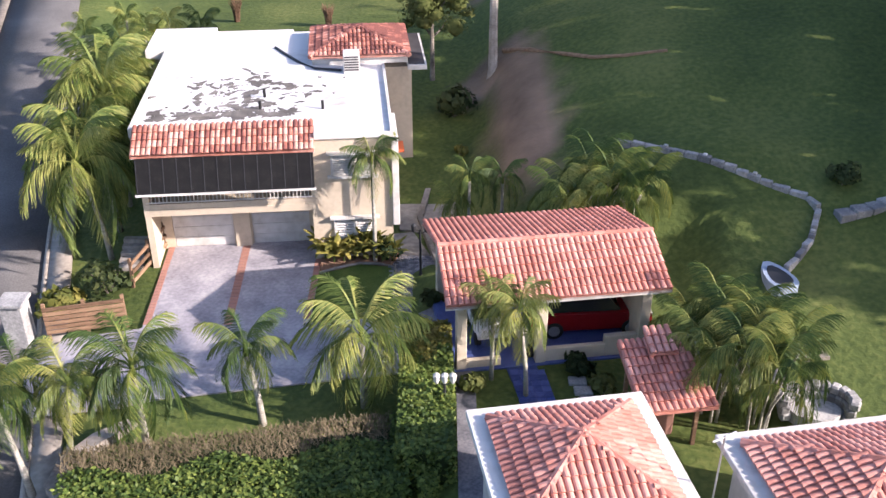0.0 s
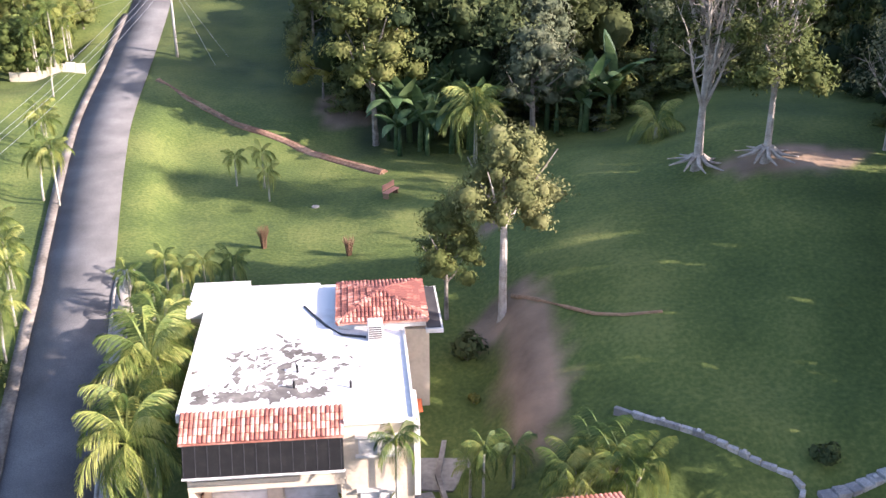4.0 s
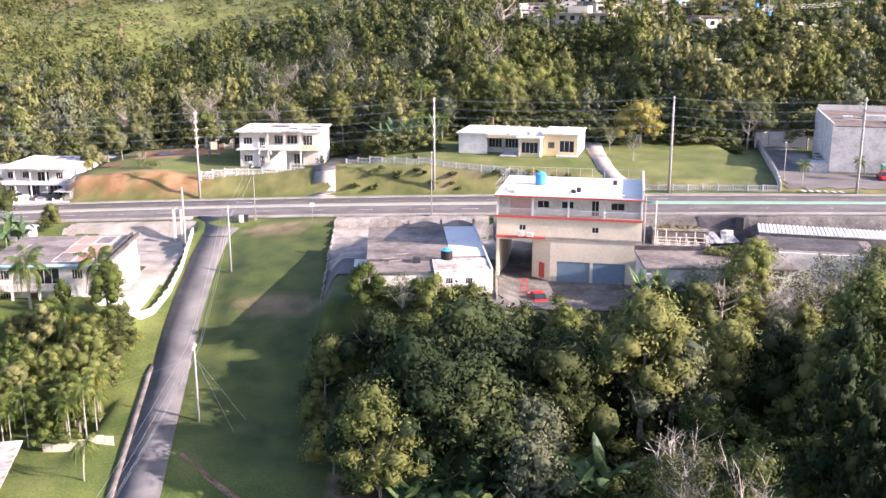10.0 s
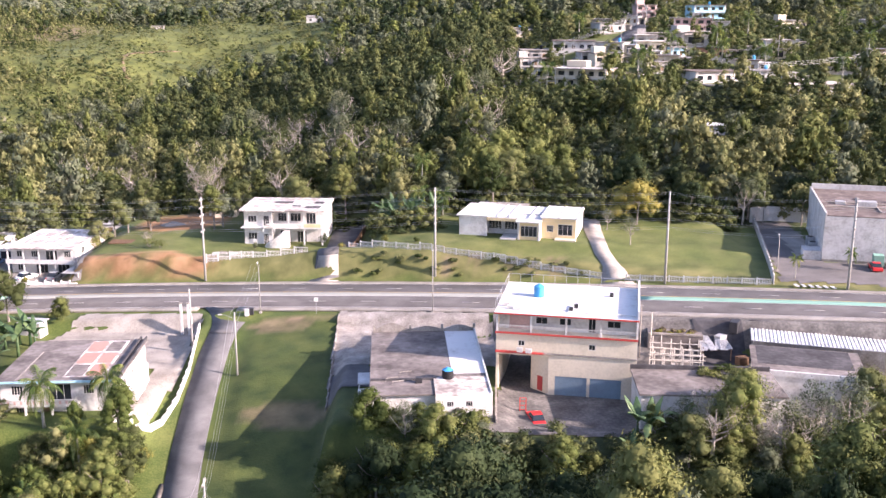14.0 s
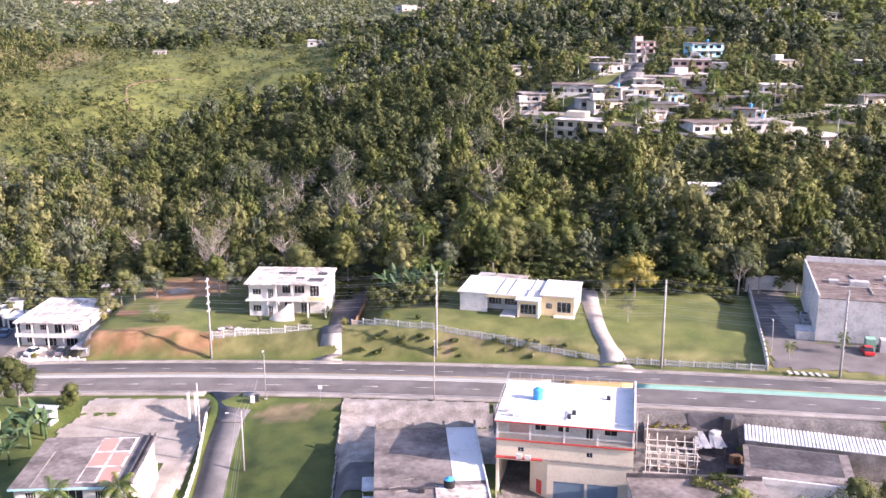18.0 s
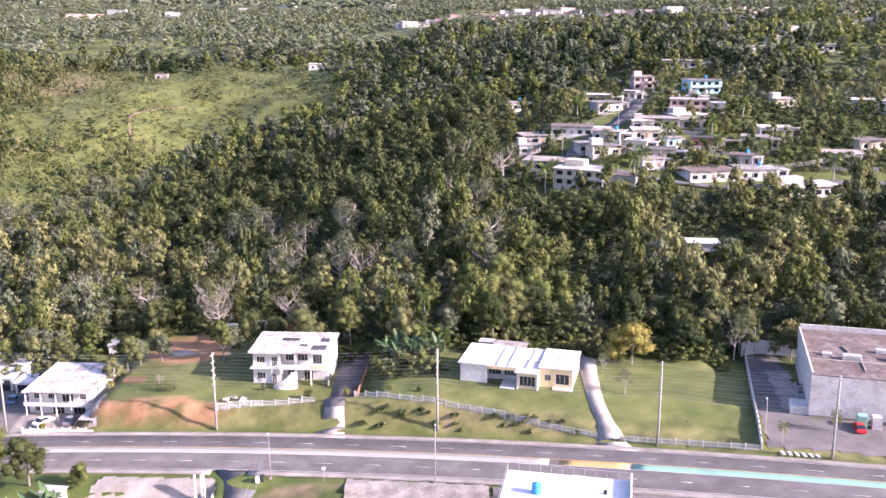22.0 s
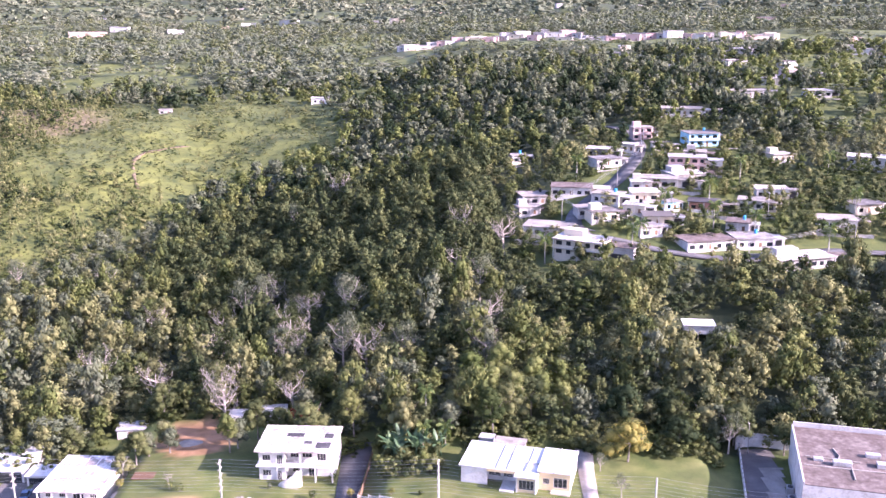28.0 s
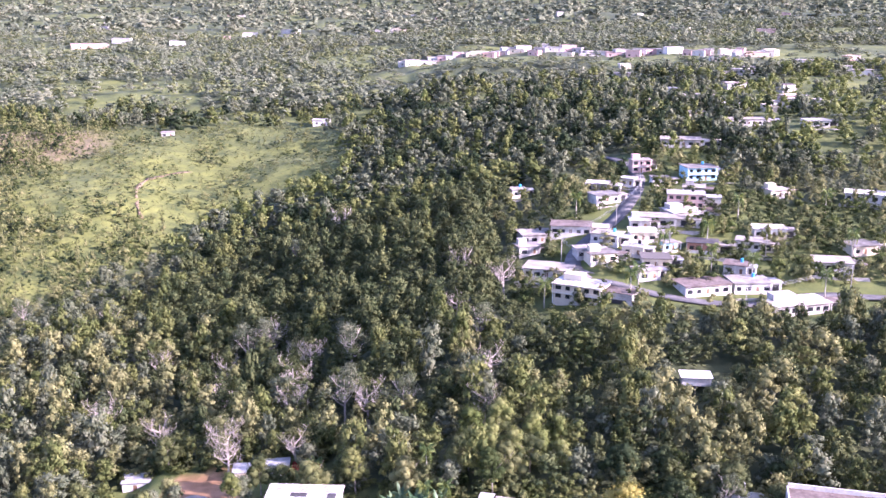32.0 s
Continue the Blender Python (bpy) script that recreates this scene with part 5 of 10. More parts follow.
    part("back_wall", boxes((0.2, D - 0.2, -0.2, Wd - 0.2, D, 5.55)), M["beige_wall"], t)
    # flat white roof with low edges
    roof = part("roof", boxes((-0.35, -0.8, 5.55, Wd + 0.1, D + 0.3, 5.78), (6.96, -F - 0.1, 5.55, Wd + 0.1, -0.8, 5.78)), M["white_roof"], t, "white coated flat roof with dark stains")
    for q in ((-0.35, -0.8, 5.78, -0.2, D + 0.3, 5.92), (-0.2, D + 0.15, 5.78, 5.7, D + 0.3, 5.92), (Wd - 0.02, -F - 0.1, 5.78, Wd + 0.1, 6.2, 5.9)):
        part("parapet", boxes(q), M["white_paint"], roof)
    part("roof_step", boxes((-1.3, D - 2.6, 5.5, 1.8, D + 0.9, 5.95), bevel=0.02), M["white_roof"], t)
    part("tank_room", boxes((-1.1, D - 2.4, 0, 0.0, D + 0.7, 5.5)), M["beige_wall"], t)
    # tiled hip at the back corner on a raised room
    part("raised_room", boxes((6.75, 6.6, 5.78, 11.2, 11.0, 6.2)), M["white_paint"], t)
    part("back_wing", boxes((Wd, 6.8, -0.2, 11.4, 10.9, 5.5)), M["beige_wall"], t)
    part("side_eave", boxes((11.2, 6.3, 5.5, 12.1, 11.3, 5.72)), M["white_paint"], t)
    part("side_eave_roofing", boxes((11.25, 6.45, 5.72, 12.0, 11.2, 5.76)), M["dark_roof"], t)
    A, B, C, E = (6.65, 6.45, 6.2), (11.3, 6.45, 6.2), (11.3, 11.1, 6.2), (6.65, 11.1, 6.2)
    top = (9.0, 8.75, 6.95)
    for p, q in ((A, B), (B, C), (C, E), (E, A)):
        tiled_face(t, p, q, top, top, "terracotta_old")
        ridge_tiles(t, p, top, "terracotta_old")
    ac = part("air_conditioner", boxes((8.2, 5.2, 5.78, 8.95, 6.0, 6.7), bevel=0.03), M["pale_wall"], t, "pale grey air-conditioner box")
    for k in range(6):
        part("grille", boxes((8.25, 5.17, 5.95 + k * 0.12, 8.9, 5.2, 6.0 + k * 0.12)), M["dark_metal"], ac)
    bm = tube(bmesh.new(), [(4.9, 9.3, 5.82), (5.4, 8.3, 5.82), (6.1, 7.0, 5.82), (6.9, 6.0, 5.82), (8.1, 5.6, 5.84)], 0.07, 6)
    part("conduit", bm, M["dark_metal"], t, "dark conduit over the roof")
    rng = np.random.RandomState(8)
    bm = bmesh.new()
    for k in range(300):
        if k % 5 < 3:
            x, y = rng.uniform(0.2, 6.2), 0.35 + abs(rng.normal()) * 0.55
        else:
            x, y = 4.4 + rng.normal() * 1.5, 3.4 + rng.normal() * 1.0
        w = 0.08 + 0.42 * rng.rand() ** 2
        y, a, c = max(-0.5, y), rng.uniform(0, 3.14), rng.uniform(0.25, 0.8)
        ring = [(math.cos(6.28 * i / 9) * w * rng.uniform(0.35, 1.3), math.sin(6.28 * i / 9) * w * c * rng.uniform(0.35, 1.3)) for i in range(9)]
        prism(bm, [(x + u * math.cos(a) - v * math.sin(a), y + u * math.sin(a) + v * math.cos(a)) for u, v in ring], 5.775, 5.784 + 0.00005 * k)
    tagged(part("stain", bm, M["yard"], roof), kind="stuff")
    for x, y in ((4.7, 1.2), (4.8, 2.6), (7.3, 1.0)):
        part("vent_pipe", tube(bmesh.new(), [(x, y, 5.75), (x, y, 6.15)], 0.06, 8), M["black_plastic"], roof)
    part("canopy", boxes((10.0, 3.6, 2.5, 10.8, 4.7, 2.6)), M["orange"], t, "small orange door canopy")
    return t


main_house()

# ---- driveway, paths, lawn edges ----
drive = thing("driveway", Matrix(), "grey stamped concrete driveway with red brick strips", "driveway", kind="structure")
part("slab", prism(bmesh.new(), [(-11.7, 36.1), (-11.2, 30), (-13.8, 29.3), (-15.4, 27.0), (-14.4, 25.0), (-9.0, 25.9), (-0.6, 27.4), (-0.5, 31.0), (-5.0, 30.4), (-5.1, 36.9)], -0.2, 0.05), M["drive"], drive)
for (x0, y0), (x1, y1), w in (((-8.4, 36.6), (-8.05, 30.2), 0.32), ((-11.55, 36.2), (-11.1, 30.2), 0.25), ((-5.2, 36.9), (-5.15, 30.6), 0.25)):
    n = 26
    for i in range(n):
        a = Vector((x0 + (x1 - x0) * i / n, y0 + (y1 - y0) * i / n, 0))
        b = Vector((x0 + (x1 - x0) * (i + 0.9) / n, y0 + (y1 - y0) * (i + 0.9) / n, 0))
        part("brick", boxes((a.x - w / 2, b.y, 0.03, a.x + w / 2, a.y, 0.062)), M["brick_strip"], drive)
rng = np.random.RandomState(14)
cob = thing("cobbled_path", Matrix(), "grey cobbled path beside the house", "path", kind="structure")
part("bedding", prism(bmesh.new(), [(-1.9, 29.8), (0.2, 29.6), (0.25, 22), (0.6, 14), (1.4, 14), (1.0, 22), (0.55, 30), (-0.2, 34.5), (-1.3, 37.5), (-2.2, 37.3), (-2.1, 33)], -0.2, 0.04), M["concrete_dirty"], cob)
me = bpy.data.meshes.new("cobble")
bm = boxes((-0.11, -0.075, 0, 0.11, 0.075, 0.07), bevel=0.02)
bm.to_mesh(me)
bm.free()
me.materials.append(M["cobble"])
for j in range(26):
    for i in range(9):
        x, y = -1.75 + i * 0.245 + 0.12 * (j % 2) - 0.02 * j, 31.0 + j * 0.17
        if x < 0.2:
            child("cobble", me, cob, m=pose(x, y, 0.03, 0, 0, rng.uniform(-4, 4)))
part("paving", prism(bmesh.new(), [(-1.9, 37.6), (-0.3, 37.5), (0.6, 39.5), (-0.2, 43), (-0.9, 47.5), (-1.6, 50.5), (-3.2, 50.3), (-2.2, 44)], -0.2, 0.1), M["concrete"], cob)
part("border_wall", prism(bmesh.new(), [(0.2, 29.8), (0.4, 29.8), (0.0, 34.0), (-0.9, 38.5), (-0.55, 41.5), (-0.8, 41.5), (-1.15, 38.5), (-0.2, 34.0)], -0.2, 0.32), M["concrete_dirty"], cob)
island = thing("lawn_island", Matrix(), "small mown lawn with a stone edge beside the driveway", "lawn", kind="structure")
part("turf", prism(bmesh.new(), [(-5.0, 30.6), (-1.9, 30.9), (-1.7, 33.2), (-2.1, 34.4), (-3.4, 34.6), (-4.9, 33.9)], -0.2, 0.09), material("turf", ((0.04, 0.07, 0.012), (0.07, 0.105, 0.018), (0.11, 0.135, 0.03)), 0.8, 0.9, bump=0.03, fine=20), island)
part("bed", prism(bmesh.new(), [(-5.0, 33.95), (-3.4, 34.7), (-2.1, 34.5), (-1.75, 35.6), (-2.1, 36.3), (-5.1, 35.6)], -0.2, 0.13), M["soil"], island)
bm = bmesh.new()
pts = [(-5.0, 33.9, 0.12), (-4.2, 34.35, 0.12), (-3.4, 34.65, 0.12), (-2.6, 34.6, 0.12), (-2.0, 34.4, 0.12), (-1.75, 33.4, 0.12)]
tube(bm, pts, 0.06, 6)
part("edging", bm, M["concrete_dirty"], island)
for i, (x, y) in enumerate(((-2.35, 32.3), (-1.9, 32.5))):
    solid("garden_light", tube(bmesh.new(), [(0, 0, 0), (0, 0, 0.12), (0, 0, 0.2)], [0.05, 0.09, 0.03], 8), M["white_paint"], pose(x, y, 0.09), "small white garden light in the lawn", "garden light", "garden lights")
for i in range(15):
    rr = np.random.RandomState(200 + i)
    leafy_plant(-4.9 + (i % 8) * 0.4, 34.9 + 0.55 * (i // 8) + rr.uniform(-0.15, 0.2), rr.uniform(0.75, 1.25), 300 + i, z=0.12)
plant_shrub(-2.2, 35.0, 0.75, 1.1, "leaf_dark", 41, "rounded dark green clipped shrub in the bed", z=0.1, leaf=0.1)

# ---- carport with its vehicles ----
def carport():
    t = thing("carport", pose(0.45, 26.35, 0.75, 0, 0, 8.5), "cream carport with a red barrel-tiled gable roof", "carport")
    W, D = 6.7, 5.0
    part("floor", boxes((-0.2, -0.1, -0.6, W + 0.2, D, 0.06)), M["blue_tile"], t, "blue tiled floor")
    for x in (0.0, 2.75, W - 0.35):
        for y in (0.0, D - 0.35):
            part("pillar", boxes((x, y, 0, x + 0.35, y + 0.35, 2.75), bevel=0.02), M["cream_wall"], t)
    part("beam", boxes((-0.05, 0.02, 2.7, W + 0.05, 0.33, 2.95)), M["cream_wall"], t)
    part("beam", boxes((-0.05, D - 0.33, 2.7, W + 0.05, D - 0.02, 2.95)), M["cream_wall"], t)
    part("low_wall", boxes((3.1, 0.06, -0.5, 5.2, 0.26, 0.55), bevel=0.02), M["cream_wall"], t)
    part("low_wall", boxes((5.2, 0.06, -0.5, W - 0.35, 0.3, 0.85), bevel=0.02), M["cream_wall"], t)
    part("low_wall", boxes((0.35, 0.06, -0.6, 1.55, 0.26, 0.35), bevel=0.02), M["cream_wall"], t)
    part("back_wall", wall_mesh(bmesh.new(), 0.35, W - 0.35, 0, 2.7, D - 0.25, D - 0.1, ((1.0, 2.4, 1.1, 2.2), (4.2, 5.8, 1.1, 2.2))), M["cream_wall"], t)
    part("end_wall", boxes((W - 0.3, 0.35, 0, W - 0.1, D - 0.35, 2.7)), M["cream_wall"], t)
    e, r = 2.98, 3.95
    o = 0.45
    tiled_face(t, (-o, -0.5, e), (W + o, -0.5, e), (W + o - 0.1, 1.75, r), (-o + 0.1, 1.75, r), "terracotta", single=True)
    tiled_face(t, (W + o, D + 0.3, e), (-o, D + 0.3, e), (-o + 0.1, 1.75, r), (W + o - 0.1, 1.75, r), "terracotta")
    ridge_tiles(t, (-o + 0.05, 1.75, r + 0.03), (W + o - 0.05, 1.75, r + 0.03), "terracotta")
    part("fascia", boxes((-o, -0.5, e - 0.16, W + o, -0.44, e - 0.03)), M["white_paint"], t)
    return t


carport()
car(pose(5.15, 29.2, 0.81, 0, 0, 5), 4.4, 1.85, 1.75, "red_car", "dark red sport-utility car parked in the carport", "suv")


def golf_cart():
    t = thing("golf_cart", pose(1.55, 28.6, 0.81, 0, 0, -78), "white golf cart with a roof parked in the carport", "golf cart")
    part("body", boxes((-1.1, -0.55, 0.3, 0.9, 0.55, 0.62), (0.75, -0.5, 0.5, 1.15, 0.5, 0.95), bevel=0.05), M["white_car"], t)
    part("seat", boxes((-0.5, -0.5, 0.62, 0.05, 0.5, 0.82), (-0.62, -0.5, 0.75, -0.48, 0.5, 1.2), bevel=0.04), M["black_plastic"], t)
    part("roof", boxes((-1.0, -0.6, 1.78, 0.85, 0.6, 1.86), bevel=0.03), M["white_car"], t)
    for x in (-0.9, 0.75):
        for y in (-0.5, 0.5):
            part("post", tube(bmesh.new(), [(x, y, 0.6), (x, y, 1.8)], 0.025, 6), M["grey_metal"], t)
            bm = bmesh.new()
            bmesh.ops.create_cone(bm, cap_ends=True, segments=14, radius1=0.23, radius2=0.23, depth=0.18)
            bmesh.ops.rotate(bm, verts=bm.verts, cent=(0, 0, 0), matrix=Matrix.Rotation(math.pi / 2, 3, "X"))
            bmesh.ops.translate(bm, verts=bm.verts, vec=(x * 0.85, y, 0.23))
            part("wheel", bm, M["rubber"], t)


golf_cart()


def scooter():
    t = thing("scooter", pose(2.75, 27.7, 0.81, 0, 0, -70), "grey motor scooter standing in the carport", "scooter")
    for x in (-0.6, 0.6):
        bm = bmesh.new()
        bmesh.ops.create_cone(bm, cap_ends=True, segments=14, radius1=0.25, radius2=0.25, depth=0.12)
        bmesh.ops.rotate(bm, verts=bm.verts, cent=(0, 0, 0), matrix=Matrix.Rotation(math.pi / 2, 3, "X"))
        bmesh.ops.translate(bm, verts=bm.verts, vec=(x, 0, 0.25))
        part("wheel", bm, M["rubber"], t)
    part("body", boxes((-0.75, -0.16, 0.35, 0.1, 0.16, 0.72), (0.1, -0.14, 0.25, 0.45, 0.14, 0.36), (0.4, -0.17, 0.3, 0.55, 0.17, 0.85), bevel=0.04), M["pale_wall"], t)
    part("seat", boxes((-0.7, -0.14, 0.72, -0.05, 0.14, 0.8), bevel=0.03), M["black_plastic"], t)
    part("handlebar", tube(bmesh.new(), [(0.42, -0.32, 1.02), (0.47, 0, 0.95), (0.42, 0.32, 1.02)], 0.025, 6), M["dark_metal"], t)


scooter()
path = thing("tiled_path", Matrix(), "blue tiled garden path from the carport", "path", kind="structure")
part("base", prism(bmesh.new(), [(2.15, 26.5), (3.15, 26.7), (3.75, 24.2), (3.9, 21.0), (2.7, 21.0), (2.6, 24.2)], 0.3, 0.79), M["blue_tile"], path)
me = bpy.data.meshes.new("tile")
bm = boxes((-0.14, -0.14, 0, 0.14, 0.14, 0.02), bevel=0.006)
bm.to_mesh(me)
bm.free()
me.materials.append(M["blue_tile"])
for j in range(17):
    for i in range(4):
        y = 26.3 - j * 0.3
        x0 = 2.36 + 0.5 * min(1, max(0, (26.5 - y) / 2.3)) * 0.6
        child("tile", me, path, m=pose(x0 + i * 0.3, y, 0.785, 0, 0, 4))


# ---- small tiled huts ----
def hip_hut(m, w, d, eave, rise, label, single, wall_in=0.45, apex=None):
    t = thing("hut", m, label, "hut", "tiled huts")
    part("wall", wall_mesh(bmesh.new(), wall_in, w - wall_in, 0, eave - 0.2, wall_in, wall_in + 0.15, ((w * 0.4, w * 0.6, 0, 2.1),)), M["pale_wall"], t)
    part("wall", boxes((wall_in, d - wall_in - 0.15, 0, w - wall_in, d - wall_in, eave - 0.2)), M["pale_wall"], t)
    for x in (wall_in, w - wall_in - 0.15):
        b = part("wall", wall_mesh(bmesh.new(), wall_in + 0.15, d - wall_in - 0.15, 0, eave - 0.2, -x - 0.15, -x, ((d * 0.35, d * 0.6, 0.9, 2.0),)), M["pale_wall"], t)
        b.matrix_basis = Matrix.Rotation(radians(90), 4, "Z")
        w2 = pane_window(t, d * 0.35, d * 0.6, 0.9, 2.0, -x - 0.1, 1, m=Matrix.Rotation(radians(90), 4, "Z"))
    part("roof_slab", boxes((0, 0, eave - 0.2, w, d, eave), bevel=0.02), M["white_paint"], t, "white concrete roof edge")
    i = 0.5
    top = apex or (w / 2, d / 2, eave + rise)
    A, B, C, E = (i, i, eave + 0.06), (w - i, i, eave + 0.06), (w - i, d - i, eave + 0.06), (i, d - i, eave + 0.06)
    for p, q in ((A, B), (B, C), (C, E), (E, A)):
        tiled_face(t, p, q, top, top, "terracotta", single)
        ridge_tiles(t, p, top, "terracotta")
    return t


hip_hut(pose(1.42, 15.6, 0.75, 0, 0, 9.5), 5.0, 5.05, 3.15, 0.95, "small hut with a pink hip tile roof and white roof edge", True)
hip_hut(pose(7.9, 14.2, 0.9, 0, 0, 9.5), 6.2, 5.4, 3.05, 1.0, "small white hut with a pink hip tile roof", False)
antenna = thing("antenna", pose(6.55, 17.6, 0.9), "thin television antenna mast beside the hut", "antenna")
part("mast", tube(bmesh.new(), [(0, 0, 0), (0.05, 0, 4.6)], 0.025, 6), M["grey_metal"], antenna)
part("boom", tube(bmesh.new(), [(-0.25, -0.1, 4.5), (0.35, 0.12, 4.62)], 0.03, 6), M["white_paint"], antenna)


def shelter():
    t = thing("shelter", pose(5.75, 22.3, 0.75, 0, 0, 8), "small garden shelter with a pink tiled roof", "shelter")
    tiled_face(t, (-0.1, -0.3, 1.75), (2.3, -0.3, 1.75), (1.9, 2.3, 2.5), (-0.1, 2.3, 2.5), "terracotta")
    tiled_face(t, (0.7, 1.5, 2.55), (1.6, 1.5, 2.55), (1.55, 2.4, 2.85), (0.75, 2.4, 2.85), "terracotta")
    for x, y, h in ((0.2, 0.1, 1.75), (1.8, 0.1, 1.75), (0.2, 2.0, 2.3), (1.6, 2.0, 2.3)):
        part("post", boxes((x, y, 0, x + 0.12, y + 0.12, h)), M["wood"], t)
    part("oven", boxes((0.5, 0.6, 0, 1.4, 1.6, 1.1), bevel=0.08), M["brick_strip"], t)


shelter()
slabs = thing("stepping_slabs", Matrix(), "row of grey stone slabs in the garden bed", "path", kind="structure")
for i in range(6):
    part("slab", boxes((4.15 + i * 0.13, 25.6 - i * 0.52, 0.6, 4.75 + i * 0.13, 26.05 - i * 0.52, 0.84), bevel=0.03), M["stone"], slabs)

# ---- clipped hedge ----
def hedge():
    t = thing("hedge", Matrix(), "long clipped hedge, green in front and dry brown on top", "hedge")
    legs = (((-10.8, 20.2), (-7.5, 20.8), (-4.0, 21.4), (-1.2, 21.9), (-0.6, 22.1)), ((-0.5, 21.0), (-0.5, 23.0), (-0.55, 25.5), (-0.6, 27.7)))
    core = bmesh.new()
    green, dry, gold = [], [], []
    rng = np.random.RandomState(31)
    for li, leg in enumerate(legs):
        wide = 1.55 if li == 0 else 0.85
        for a, b in zip(leg, leg[1:]):
            a, b = Vector(a), Vector(b)
            d = (b - a).normalized()
            nrm = Vector((-d.y, d.x))
            h = 1.35 if li == 0 else 1.9
            u0, u1 = a + d * 0.2, b - d * 0.2
            prism(core, [u0 - nrm * wide * 0.75, u1 - nrm * wide * 0.75, u1 + nrm * wide * 0.75, u0 + nrm * wide * 0.75], -0.2, h - 0.2)
            n = int((b - a).length * (1700 if li == 0 else 1700))
            for k in range(n):
                s = a + d * (b - a).length * rng.rand()
                u = rng.uniform(-1, 1)
                if li == 1 and k % 12 == 0 and a is not None and s.y < 23.0:
                    p, nn = (s.x + nrm.x * wide * u, 21.0 + rng.normal() * 0.05, rng.uniform(0, h)), (0, -1, 0.2)
                elif rng.rand() < 0.62:
                    p, nn = (s.x + nrm.x * wide * u, s.y + nrm.y * wide * u, h + rng.normal() * 0.06), (0, 0, 1)
                else:
                    sg = 1 if u > 0 else -1
                    p, nn = (s.x + nrm.x * wide * sg, s.y + nrm.y * wide * sg, rng.uniform(0, h)), (nrm.x * sg, nrm.y * sg, 0.2)
                nv = np.array(nn) + rng.normal(size=3) * 0.45
                nv /= np.linalg.norm(nv)
                aa = np.cross(nv, rng.normal(size=3))
                aa /= np.linalg.norm(aa)
                bb = np.cross(nv, aa)
                z = 0.085 * rng.uniform(0.6, 1.3)
                p = np.array(p)
                q = [p - aa * z, p - bb * z * 0.6, p + aa * z, p + bb * z * 0.6]
                if li == 0 and u > 0.25 + 0.2 * math.sin(s.x * 1.7) and p[0] < -1.6:
                    e = np.array([rng.normal() * 0.1, rng.normal() * 0.1, rng.uniform(0.06, 0.17)])
                    w = np.array([0.012, 0.006, 0])
                    dry.append([p - w, p + w, p + e + w * 0.5, p + e - w * 0.5])
                elif li == 1 and s.y > 25.3 + 0.8 * rng.rand() and (p[0] < -0.2 or s.y > 26.3):
                    gold.append(q)
                else:
                    green.append(q)
    part("core", core, M["leaf_dark"], t)
    foliage = child("leaves", quad_mesh("leaves", np.array(green), M["hedge_leaf"]), t)
    tagged(child("dry_growth", quad_mesh("dry_growth", np.array(dry), M["dry_twig"]), t), kind="stuff")
    tagged(foliage, kind="stuff")
    child("gold_leaves", quad_mesh("gold_leaves", np.array(gold), M["leaf_yellow"]), t, "golden-yellow leaves")


hedge()
bench = thing("garden_chair", pose(-3.75, 19.4, 0, 0, 0, 5), "white metal garden chair behind the hedge", "chair")
for x in (0, 0.75):
    part("leg", boxes((x, 0, 0, x + 0.05, 0.05, 1.55)), M["white_paint"], bench)
    part("leg", boxes((x, 0.5, 0, x + 0.05, 0.55, 0.9)), M["white_paint"], bench)
part("backrest", boxes((0, 0, 1.45, 0.8, 0.05, 1.55), (0.05, 0.01, 1.15, 0.75, 0.04, 1.2)), M["white_paint"], bench)
part("seat", boxes((0, 0.0, 0.85, 0.8, 0.55, 0.9)), M["white_paint"], bench)
cp = thing("curved_path", Matrix(), "narrow curved grey path in the lawn", "path", kind="structure")
part("paving", prism(bmesh.new(), [(-10.3, 24.8), (-11.2, 24.1), (-11.9, 22.9), (-11.9, 21.7), (-11.35, 21.2), (-11.4, 22.7), (-10.8, 23.7), (-9.9, 24.6)], -0.3, 0.02), M["concrete_dirty"], cp)

# ---- wooden fence and gate post ----
fence = thing("wooden_fence", pose(-14.6, 29.6, -0.1, 0, 0, 14), "low rustic fence of dark wooden boards beside the drive", "fence")
for k in range(6):
    part("board", boxes((0, -0.03, 0.12 + k * 0.2, 2.9, 0.03, 0.27 + k * 0.2), bevel=0.01), M["wood"], fence)
for x in (0, 1.4, 2.8):
    part("post", boxes((x, 0.03, -0.2, x + 0.12, 0.15, 1.4)), M["wood"], fence)
solid("gate_pillar", boxes((-0.4, -0.4, -0.4, 0.4, 0.4, 1.6), (-0.5, -0.5, 1.6, 0.5, 0.5, 1.75), bevel=0.03), M["stone"], pose(-15.6, 29.7, -0.2), "grey stone gate pillar at the road", "gate pillar")
bm = bmesh.new()
for k in range(5):
    box(bm, -0.5, k * 0.3, 0.0, 0.5, k * 0.3 + 0.28, 0.18 + k * 0.17)
solid("garden_steps", bm, M["concrete_dirty"], pose(-12.9, 34.4, -0.1), "small concrete garden steps beside the house", "steps")
fence2 = thing("wooden_fence", pose(-12.3, 33.0, -0.1, 0, 0, 80), "dark wooden rail fence beside the garage", "fence")
for k in range(3):
    part("board", boxes((0, -0.03, 0.3 + k * 0.4, 3.2, 0.03, 0.45 + k * 0.4)), M["wood"], fence2)
for x in (0, 1.6, 3.1):
    part("post", boxes((x, 0.03, -0.2, x + 0.1, 0.13, 1.4)), M["wood"], fence2)


